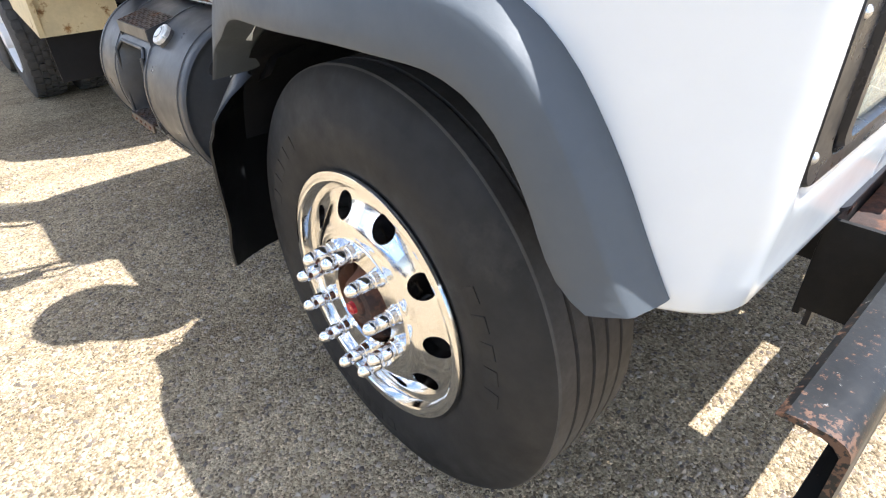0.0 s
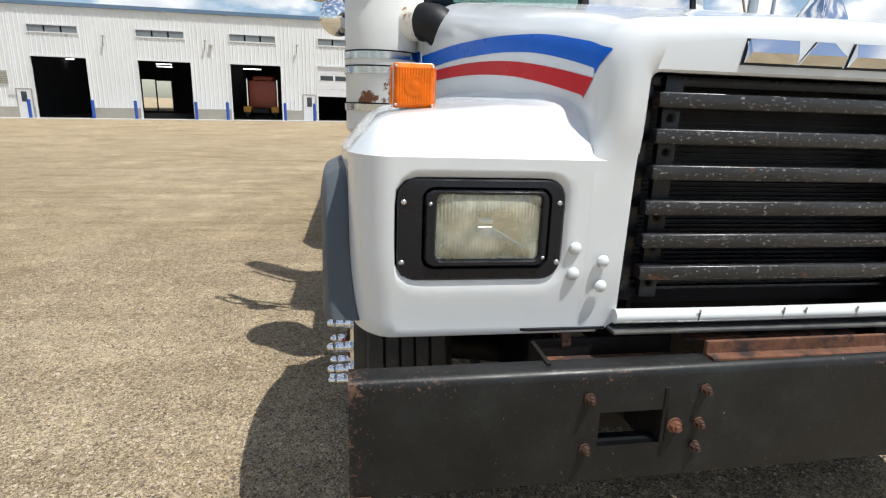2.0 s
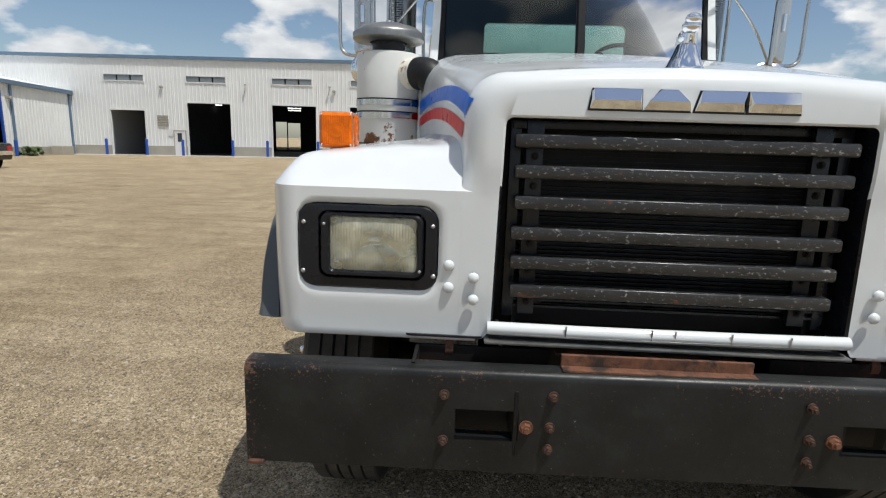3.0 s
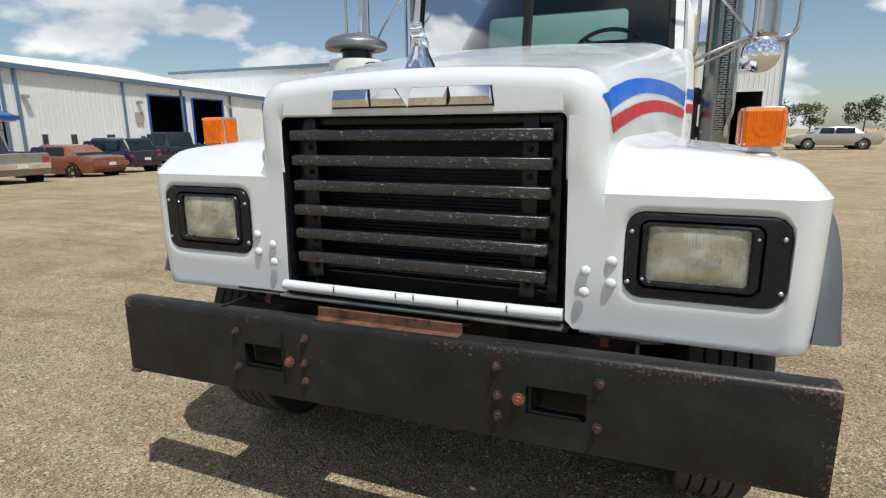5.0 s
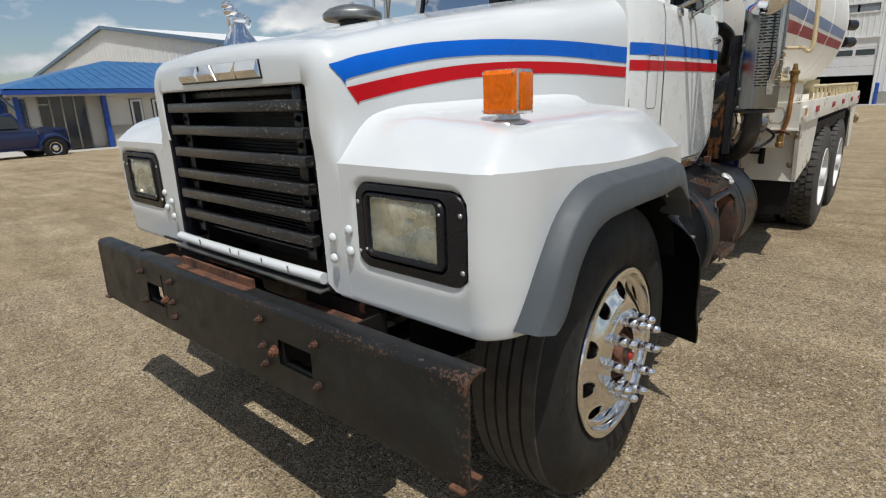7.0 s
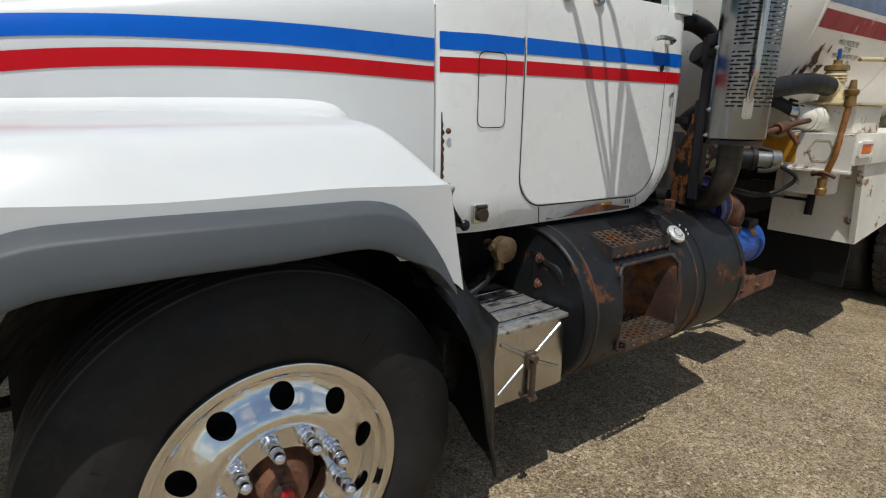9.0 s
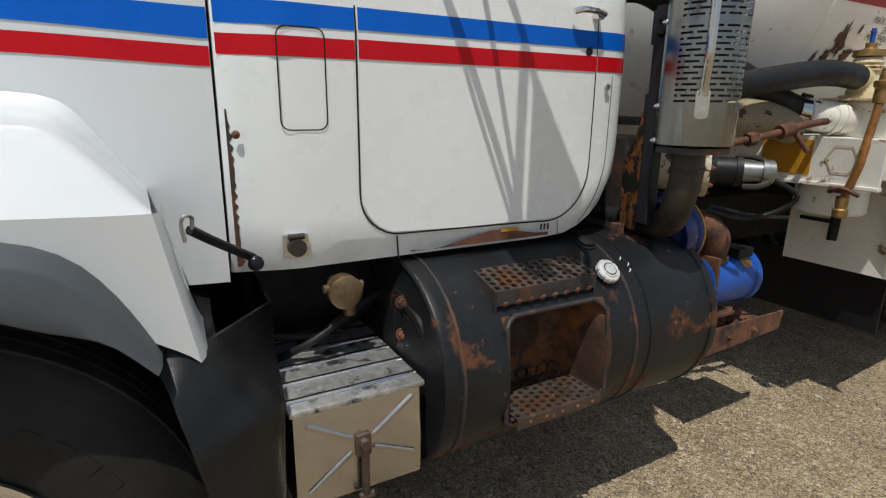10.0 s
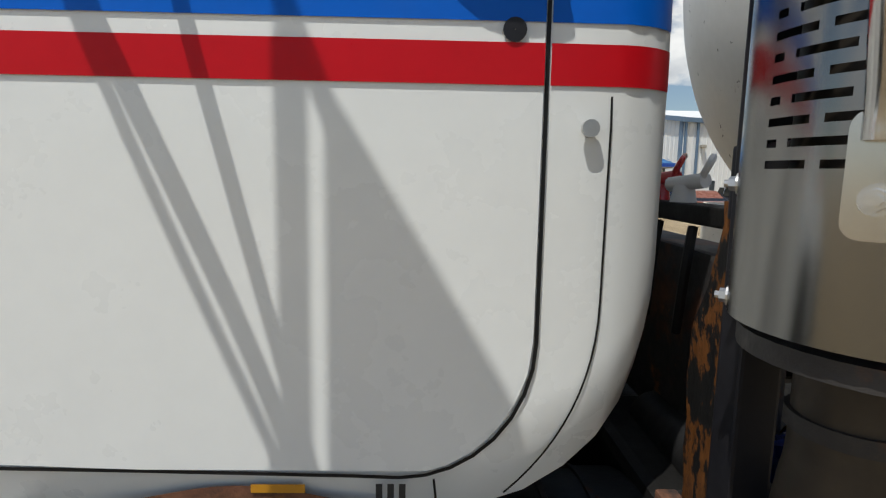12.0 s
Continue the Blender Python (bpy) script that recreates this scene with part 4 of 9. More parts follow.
for x in (-0.40, 0.376):
    for z in (1.408, 1.325, 1.16, 1.08, 0.985):
        bm = bmesh.new()
        hexbolt(bm, (x, 0.151, z), 0.008, 0.008, (0, -1, 0))
        part("bolt", bm, UNDER, grille)
for z0 in (0.958, 0.978, 0.998):
    part("lower_slat", boxed(-0.44, 0.44, 0.18, 0.2, z0, z0 + 0.008, bevel=0.002), BLACK_PLASTIC, grille)

bm = bmesh.new()
tube(bm, [(-0.512, 0.104, 0.914), (-0.2, 0.100, 0.914), (0.2, 0.100, 0.916), (0.498, 0.104, 0.918)], 0.0190, 18)
sill = part("lower_hood_tube", bm, WHITE, truck, "white rounded lower hood tube", smooth=50)
for x in (-0.29, -0.05, 0.015, 0.17, 0.33):
    bm = bmesh.new()
    rod(bm, (x, 0.085, 0.905), (x, 0.080, 0.935), 0.003, n=8)
    part("pin", bm, SCREW, sill)
part("lower_trim", boxed(-0.52, 0.50, 0.078, 0.155, 0.872, 0.882, bevel=0.003), DULL_ALU, truck, "thin bright strip under the hood", smooth=40)

# raised chrome blocks across the nose
badge = part("nose_badge", boxed(-0.266, -0.262, 0.099, 0.1045, 1.544, 1.585), CHROME, truck, "row of four chrome block shapes on the nose")


def block(pts, holes=()):
    bm = bmesh.new()
    n = len(pts)
    cz = sum(p[1] for p in pts) / n
    back = [(x, 0.1060, z) for x, z in pts]
    mid = [(x, 0.096, z) for x, z in pts]
    vv = rings(bm, [back, mid], True, True, False)
    a, b, c, d = vv[1]
    r1 = bm.verts.new((a.co.x + 0.008, 0.085, cz - 0.004))
    r2 = bm.verts.new((b.co.x - 0.008, 0.085, cz - 0.004))
    for f in ((a, b, r2, r1), (c, d, r1, r2), (b, c, r2), (d, a, r1)):
        bm.faces.new(f)
    part("chrome_block", bm, CHROME, badge, smooth=20)
    # Added black backing stands in for the block's dark underside
    cx = sum(p[0] for p in pts) / n
    bm = bmesh.new()
    rings(bm, [[(cx + (x - cx) * f, d, cz - 0.002 + (z - cz) * (1 + (f - 1) * 2)) for x, z in pts] for d, f in ((0.1065, 1.06), (0.1025, 1.06))], True, True, True)
    part("dark_edge", bm, BLACK_PLASTIC, badge)


for pts in ([(-0.270, 1.538), (-0.134, 1.538), (-0.138, 1.590), (-0.262, 1.590)],
            [(-0.128, 1.538), (-0.008, 1.538), (-0.045, 1.590), (-0.088, 1.590)],
            [(0.002, 1.538), (0.128, 1.538), (0.132, 1.590), (0.016, 1.590)],
            [(0.138, 1.538), (0.272, 1.538), (0.264, 1.590), (0.136, 1.590)]):
    block(pts)
# hood ornament: a plain chrome figure on a wedge-shaped foot
bm = bmesh.new()
rings(bm, [[(x, y, z) for x, y in rounded(-a, a, y0, y1, 0.012, 3)] for a, y0, y1, z in
           ((0.040, 0.155, 0.285, 1.645), (0.038, 0.157, 0.262, 1.660), (0.026, 0.170, 0.236, 1.700), (0.021, 0.176, 0.228, 1.722))], True, True, True)
ornament = part("hood_ornament", bm, CHROME, truck, "chrome ornament on a wedge foot", smooth=35)
bm = bmesh.new()
for c, r in (((0, 0.207, 1.742), (0.021, 0.036, 0.022)), ((0, 0.182, 1.764), (0.024, 0.024, 0.020)), ((0, 0.172, 1.782), (0.021, 0.020, 0.016)), ((0, 0.236, 1.732), (0.017, 0.020, 0.022))):
    lps = []
    for j in range(9):
        b = math.pi * (j / 8 - 0.5) * 0.98
        lps.append([(c[0] + r[0] * math.cos(b) * math.cos(t), c[1] + r[1] * math.cos(b) * math.sin(t), c[2] + r[2] * math.sin(b)) for t in (2 * math.pi * i / 14 for i in range(14))])
    rings(bm, lps, True, True, True)
for x, y in ((0.011, 0.178), (-0.011, 0.178), (0.011, 0.236), (-0.011, 0.236)):
    rod(bm, (x, y, 1.720), (x * 0.8, y, 1.745), 0.0075, 0.009, 8)
part("figure", bm, CHROME, ornament, smooth=60)


# the hood and all it carries sit slightly askew on the frame
for ob in truck.children_recursive:
    for v in ob.data.vertices:
        v.co.y += (0.0085 - 0.0125 * v.co.x) * smoothstep(1.5, 0.2, v.co.y)


# --- bumper ---
def bump_z(x):
    return 0.695 + 0.011 * x


def make_bumper():
    bm = bmesh.new()
    xs = sorted([-1.18 + 2.36 * k / 60 for k in range(61)] + [s * 0.508 + d for s in (1, -1) for d in (-0.086, 0.086)])
    prof = [(0.022, 0.150), (0.0, 0.1515), (-0.024, 0.151), (-0.035, 0.147), (-0.042, 0.139), (-0.0445, 0.128), (-0.0455, 0.041), (-0.0468, -0.046), (-0.048, -0.125), (-0.047, -0.141), (-0.035, -0.147), (-0.006, -0.147)]
    inner = [(y + 0.009, z - 0.009) for y, z in prof[:5]] + [(y + 0.010, z) for y, z in prof[5:10]] + [(y, z + 0.009) for y, z in prof[10:]]
    ring = prof + inner[::-1]

    def wave(x):
        return 0.004 * math.sin(x * 2.1 + 0.6) - 0.010 * max(0, abs(x) - 0.8)
    loops = [[(x, y + 0.012 - 0.0125 * x + abs(x) ** 3 * 0.004, bump_z(x) + z + (wave(x) if z < 0 else wave(x) * 0.3)) for y, z in ring] for x in xs]
    rings(bm, loops, True, True, True)
    # the two tow slots go right through
    gone = []
    for f in bm.faces:
        c = f.calc_center_median()
        if len(f.verts) == 4 and abs(abs(c.x) - 0.508) < 0.0855 and -0.044 < c.z - bump_z(c.x) < 0.039 and c.y < 0.012:
            gone.append(f)
    bmesh.ops.delete(bm, geom=gone, context="FACES")
    return bm


bumper = part("bumper", make_bumper(), WORN_BLACK, truck, "scratched black steel channel bumper with rusty edges", smooth=40)
for s in (1, -1):
    cx = 0.508 * s
    zc = bump_z(cx) + 0.0075
    bm = bmesh.new()
    plate(bm, rounded(cx - 0.091, cx + 0.091, zc - 0.060, zc + 0.040, 0.006, 3), -0.022, 0.012, "y", hole=rounded(cx - 0.085, cx + 0.085, zc - 0.052, zc + 0.032, 0.005, 3))
    bmesh.ops.translate(bm, vec=(0, -0.0125 * cx, 0), verts=bm.verts)
    part("slot_liner", bm, TANK_BLACK, bumper, "rusty liner of a tow slot")
    # Added black plate stands for the shade inside the tow slot
    part("slot_back", boxed(cx - 0.14, cx + 0.14, 0.14, 0.15, zc - 0.12, zc + 0.08), FIN, bumper)
    for x, dz, r, m in ((0.625, 0.082, 0.0105, BOLT), (0.625, -0.052, 0.0105, BOLT), (0.333, 0.090, 0.0105, BOLT), (0.338, 0.0, 0.0105, BOLT), (0.340, -0.064, 0.0105, BOLT), (0.401, -0.003, 0.0145, RUST)):
        bm = bmesh.new()
        hexbolt(bm, (s * x, -0.034 - 0.0125 * s * x, bump_z(s * x) + dz), r, 0.016, (0, -1, 0))
        part("bolt", bm, m, bumper, "rusty bolt")
for s in (1, -1):
    z0 = bump_z(s * 1.15) - 0.157
    lo, hi = sorted((s * 1.130, s * 1.174))
    part("end_return", boxed(lo, hi, -0.058 if s > 0 else -0.028, 0.02, z0 + 0.004, z0 + 0.014, bevel=0.002), RUST, bumper, "rusty folded end of the bumper")
# rusty cross channel and brackets behind the bumper
channel = part("cross_channel", boxed(-0.31, 0.205, 0.02, 0.032, 0.842, 0.880, bevel=0.002), RUST, truck, "rusty steel channel behind the bumper")
part("flange", boxed(-0.31, 0.205, -0.012, 0.020, 0.842, 0.850, bevel=0.002), RUST, channel)
part("flange", boxed(-0.31, 0.205, 0.108, 0.150, 0.842, 0.850, bevel=0.002), RUST, channel)
for s in (1, -1):
    bm = bmesh.new()
    box(bm, s * 0.43 - 0.006, s * 0.43 + 0.006, -0.03, 0.32, 0.60, 0.79, 0.003)
    box(bm, min(s * 0.32, s * 0.715), max(s * 0.32, s * 0.715), 0.150, 0.162, 0.64, 0.842, 0.003)
    part("bumper_bracket", bm, UNDER, truck, "black bumper bracket plate")
    bm = bmesh.new()
    rings(bm, [[(s * 0.715 + d, 0.015, 0.842), (s * 0.715 + d, 0.152, 0.842), (s * 0.715 + d, 0.152, 0.66), (s * 0.715 + d, 0.06, 0.66)] for d in (-0.005, 0.005)], True, True, True)
    part("bracket_gusset", bm, UNDER, truck)
    part("rusty_tray", boxed(min(s * 0.26, s * 0.708), max(s * 0.26, s * 0.708), -0.02, 0.148, 0.786, 0.794, bevel=0.002), RUST, truck, "rusty top plate of the bumper bracket")
    bm = bmesh.new()
    rings(bm, [[(s * 0.62 + x, y, 0.872 + 0.006 * k) for x, y in rounded(-0.14, 0.11, 0.135, 0.24, 0.03, 3)] for k in range(2)], True, True, True)
    part("lower_shroud", bm, FIN, truck, smooth=30)
    bm = bmesh.new()
    lathe(bm, [(-0.012, 0.02), (-0.012, 0.034), (0.012, 0.034), (0.012, 0.02), (-0.012, 0.02)], (s * 0.62, 0.18, 0.83), "x", 1, 20)
    part("tow_eye", bm, RUST, truck, smooth=40)

# --- chassis and what fills the space under hood and cab ---
for s in (1, -1):
    bm = bmesh.new()
    box(bm, s * 0.43 - 0.006, s * 0.43 + 0.006, 0.2, 9.0, 0.72, 0.98)
    box(bm, min(s * 0.35, s * 0.43), max(s * 0.35, s * 0.43), 0.2, 9.0, 0.72, 0.73)
    box(bm, min(s * 0.35, s * 0.43), max(s * 0.35, s * 0.43), 0.2, 9.0, 0.97, 0.98)
    part("frame_rail", bm, UNDER, truck, "black greasy frame rail")
bm = bmesh.new()
box(bm, -0.34, 0.34, 0.35, 1.5, 0.62, 1.45, 0.06)
box(bm, -0.22, 0.22, 0.4, 1.3, 0.50, 0.64, 0.05)
for y in (0.5, 0.7, 0.9, 1.1):
    rod(bm, (-0.40, y, 1.1), (0.40, y, 1.1), 0.05, n=12)
part("engine", bm, UNDER, truck, "dark engine block under the hood", smooth=40)
bm = bmesh.new()
tube(bm, [(-0.86, 0.90, 0.50), (-0.55, 0.90, 0.46), (-0.4, 0.90, 0.42), (0.4, 0.90, 0.42), (0.55, 0.90, 0.46), (0.86, 0.90, 0.50)], 0.06, 12)
part("front_axle", bm, UNDER, truck, smooth=50)
for s in (1, -1):
    bm = bmesh.new()
    for k in range(4):
        box(bm, s * 0.47 - 0.04, s * 0.47 + 0.04, 0.30 + 0.08 * k, 1.55 - 0.08 * k, 0.60 - 0.014 * k, 0.612 - 0.014 * k)
    part("leaf_spring", bm, UNDER, truck)
    # wheel well liner
    bm = bmesh.new()
    loops = []
    for x in (s * 0.60, s * 1.14):
        lp = []
        for k in range(25):
            a = radians(18 + 128 * k / 24)
            lp.append((x, 0.90 + 0.60 * math.copysign(abs(math.cos(a)) ** 0.75, math.cos(a)) * (0.98 if a > 1.5 else 1.0), 0.50 + 0.62 * math.sin(a) ** 0.75))
        loops.append(lp)
    rings(bm, loops, False)
    # Added black sheet stands for the dark chassis and hides the ground beyond
    bm.faces.new([bm.verts.new(p) for p in [(s * 0.60, 1.15, 0.18), (s * 0.60, 1.70, 0.18), (s * 0.60, 1.70, 0.80)] + loops[0] + [(s * 0.60, 0.36, 0.50), (s * 0.60, 1.15, 0.40)]])
    part("wheel_well", bm, BLACK_RUBBER, truck, smooth=50)
    # mud flap behind the front wheel: a sheet across the truck, bent forwards to a slanting outer wing
    wing = [(0.0, 1.140, 1.362, 0.955), (0.10, 1.205, 1.384, 0.905), (0.22, 1.268, 1.402, 0.835), (0.60, 1.262, 1.455, 0.600), (1.0, 1.255, 1.505, 0.365)]
    fold = [(0.0, 1.085, 1.470, 0.950), (0.10, 1.125, 1.520, 0.885), (0.22, 1.132, 1.600, 0.800), (0.60, 1.130, 1.592, 0.600), (1.0, 1.128, 1.575, 0.350)]
    at = lambda rows, t: Vector([lerp_table([(r[0], r[i]) for r in rows], t) for i in (1, 2, 3)])
    bm = bmesh.new()
    front, back = [], []
    for k in range(33):
        t = k / 32
        p, q = at(wing, t), at(fold, t)
        row = [(0.60, 1.64, q.z + 0.05 * t), (0.90, 1.63, q.z + 0.03 * t), (1.06, q.y + 0.012, q.z)]
        for j in range(9):
            u = j / 8
            c = q + (p - q) * u
            crease = 0.010 * math.exp(-((u - 0.2 - 0.9 * t) / 0.10) ** 2) - 0.016 * math.exp(-((t - 0.13 - 0.10 * u) / 0.035) ** 2)
            curl = 0.028 * smoothstep(0.10, 0.0, t) * math.sin(math.pi * u)
            row.append((c.x + 0.016 * math.sin(math.pi * u) + crease + 0.003 * math.sin(9 * t + 4 * u), c.y, c.z + curl))
        row = [(s * x, y, z) for x, y, z in row]
        front.append(row)
        back.append([(x - s * 0.005, y - 0.006, z) for x, y, z in row])
    rings(bm, [f + b[::-1] for f, b in zip(front, back)], True, True, True)
    part("mud_flap", bm, FLAP, truck, "black rubber mud flap with bent outer wing", smooth=50)
    # short rubber shield under the fender tail
    bm = bmesh.new()
    lps = []
    for k in range(9):
        t = k / 8
        y = 1.33 + 0.16 * t
        lps.append([(s * 0.62, y + 0.02, 1.06 - 0.06 * t), (s * 0.9, y, 1.03 - 0.08 * t + 0.012 * math.sin(5 * t)), (s * 1.075, y - 0.01, 0.99 - 0.05 * t + 0.012 * math.sin(7 * t)), (s * 1.10, y - 0.01, 0.955 - 0.06 * t)])
    rings(bm, lps, False)
    part("splash_shield", bm, BLACK_RUBBER, truck, smooth=60)

# --- wheels ---
def make_steer_tyre(cx, cy, cz, s):
    """Ribbed tyre; cx is its outer face."""
    R = 0.538
    prof = [(-0.030, 0.302), (-0.012, 0.314), (-0.001, 0.34), (0.004, 0.385), (0.0042, 0.388), (0.002, 0.43), (0.0005, 0.433), (-0.010, 0.482), (-0.013, 0.486), (-0.024, 0.514), (-0.036, 0.531)]
    edges = [-0.040, -0.082, -0.092, -0.128, -0.138, -0.172, -0.182, -0.218, -0.228, -0.268]
    for i in range(0, 10, 2):
        a, b = edges[i], edges[i + 1]
        prof += [(a, R - 0.0035 * abs(a + 0.155) / 0.12), (b, R - 0.0035 * abs(b + 0.155) / 0.12)]
        if i < 8:
            prof += [(b - 0.0015, R - 0.016), (edges[i + 2] + 0.0015, R - 0.016)]
    prof += [(-0.274, 0.528), (-0.295, 0.485), (-0.312, 0.40), (-0.30, 0.32), (-0.28, 0.30)]
    bm = bmesh.new()
    lathe(bm, prof, (cx, cy, cz), "x", s, 96)
    for f in bm.faces:
        c = f.calc_center_median()
        f.material_index = 1 if math.hypot(c.y - cy, c.z - cz) > 0.5285 else 0
    for v in bm.verts:
        floor = 0.004
        if v.co.z < floor:
            v.co.z = floor
    return bm


def front_wheel(s):
    cx, cy, cz = (1.148, 0.90, 0.533) if s > 0 else (-1.166, 0.896, 0.514)
    wheel = part("front_wheel", make_steer_tyre(cx, cy, cz, s), (TYRE, TREAD), truck, "black ribbed front tyre on polished wheel", smooth=30)
    turn = 13 if s > 0 else 2
    # raised sidewall marks, too worn to read
    for a0 in (20, 150, 265):
        for k in range(5):
            a = radians(a0 + k * 8)
            c = Vector((cx + s * 0.003, cy + 0.405 * math.cos(a), cz + 0.405 * math.sin(a)))
            t = Vector((0, -math.sin(a), math.cos(a)))
            r = Vector((0, math.cos(a), math.sin(a)))
            bm = bmesh.new()
            q = [c + t * u * 0.017 + r * v * 0.018 for u, v in ((-1, -1), (1, -1), (1, 1), (-1, 1))]
            rings(bm, [[p + Vector((-s * 0.004, 0, 0)) for p in q], [p + Vector((s * 0.0015, 0, 0)) for p in q]], True, True, True)
            part("sidewall_mark", bm, TYRE, wheel)
    # aluminium disc with hand holes
    bm = bmesh.new()
    n = 120
    X = lambda o: cx + s * o

    def ring(r, o):
        return [(X(o), cy + r * math.cos(2 * math.pi * k / n), cz + r * math.sin(2 * math.pi * k / n)) for k in range(n)]
    prof = [(0.300, -0.10), (0.307, -0.022), (0.315, -0.010), (0.319, -0.003), (0.317, 0.003), (0.312, 0.005), (0.296, 0.004), (0.292, 0.001), (0.290, -0.014), (0.286, -0.022), (0.272, -0.026)]
    rings(bm, [ring(r, o) for r, o in prof], True)
    # holes: ten wedges, each a hole in a sheet
    face = lambda r: -0.026 + 0.040 * smoothstep(0.276, 0.172, r)
    for h in range(10):
        ac = 2 * math.pi * h / 10 + math.radians(turn)
        m = 24
        inner = []
        half = math.pi / 10
        for k in range(m):
            t = 2 * math.pi * k / m
            hy, hz = 0.0305 * math.cos(t), 0.0305 * math.sin(t)
            inner.append((hy, hz))
        # the outline of the wedge in (radial, along) coordinates, matched to the hole's angles
        def wedge(t):
            dr, dt = math.cos(t), math.sin(t)
            k = 9.0
            if dr > 1e-6:
                k = min(k, (0.272 - 0.235) / dr)
            if dr < -1e-6:
                k = min(k, (0.200 - 0.235) / dr)
            lim = 0.235 * math.tan(half) * 0.999
            if abs(dt) > 1e-6:
                k = min(k, lim / abs(dt))
            return (0.235 + dr * k, dt * k / lim)
        lp_out, lp_in, lp_deep = [], [], []
        for k in range(m):
            t = 2 * math.pi * k / m
            r, frac = wedge(t)
            a = ac + half * frac
            lp_out.append((X(face(r)), cy + r * math.cos(a), cz + r * math.sin(a)))
            rr = 0.235 + inner[k][0]
            ta = inner[k][1]
            y = rr * math.cos(ac) - ta * math.sin(ac)
            z = rr * math.sin(ac) + ta * math.cos(ac)
            lp_in.append((X(face(rr)), cy + y, cz + z))
            lp_deep.append((X(face(rr) - 0.03), cy + y, cz + z))
        for kk in (4, 8, 16, 20):
            r = 0.272 if kk in (4, 20) else 0.200
            a = ac + half * (1 if kk in (4, 8) else -1)
            lp_out[kk] = (X(face(r)), cy + r * math.cos(a), cz + r * math.sin(a))
        def between(f):
            lp = []
            for p, q in zip(lp_out, lp_in):
                y, z = p[1] + (q[1] - p[1]) * f, p[2] + (q[2] - p[2]) * f
                lp.append((X(face(math.hypot(y - cy, z - cz))), y, z))
            return lp
        rings(bm, [between(f) for f in (0.0, 0.3, 0.6, 0.85, 1.0)] + [[(x - s * 0.004, cy + (y - cy), z) for x, y, z in lp_in], lp_deep], True)
    prof = [(0.200 - 0.0032 * k, face(0.200 - 0.0032 * k)) for k in range(9)] + [(0.170, 0.015), (0.165, 0.018), (0.112, 0.018), (0.108, 0.012), (0.108, -0.06)]
    rings(bm, [ring(r, o) for r, o in prof], True)
    part("rim", bm, ALU, wheel, "polished aluminium ten-hole wheel", smooth=28)
    # near-black disc closes the wheel, standing for the shade behind the holes
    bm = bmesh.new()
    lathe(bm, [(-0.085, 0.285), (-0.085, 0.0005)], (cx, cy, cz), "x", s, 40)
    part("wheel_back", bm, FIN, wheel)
    for k in range(10):
        a = 2 * math.pi * k / 10 + math.radians(turn + 16)
        c = Vector((X(0.016), cy + 0.1425 * math.cos(a), cz + 0.1425 * math.sin(a)))
        bm = bmesh.new()
        lathe(bm, [(0.0, 0.0235), (0.004, 0.0235), (0.007, 0.0205), (0.020, 0.0195), (0.022, 0.0165), (0.026, 0.0165), (0.028, 0.0182), (0.052, 0.0172), (0.054, 0.0155), (0.057, 0.0155), (0.059, 0.0168),
                   (0.070, 0.0158), (0.080, 0.0125), (0.086, 0.007), (0.0875, 0.0005)], c, "x", s, 20)
        part("nut_cover", bm, CHROME, wheel, "chrome lug nut cover", smooth=40)
    bm = bmesh.new()
    lathe(bm, [(-0.08, 0.104), (-0.04, 0.100), (-0.03, 0.085), (0.0, 0.070), (0.022, 0.062), (0.030, 0.055), (0.030, 0.03), (0.036, 0.028), (0.042, 0.018), (0.043, 0.0005)], (cx, cy, cz), "x", s, 32)
    part("hub", bm, RUST, wheel, "rusty oil-bath hub", smooth=35)
    bm = bmesh.new()
    lathe(bm, [(0.040, 0.017), (0.052, 0.015), (0.053, 0.0005)], (cx, cy, cz), "x", s, 20)
    part("hub_plug", bm, RED_PAINT, wheel, "faded red hub plug", smooth=40)


for s in (1, -1):
    front_wheel(s)


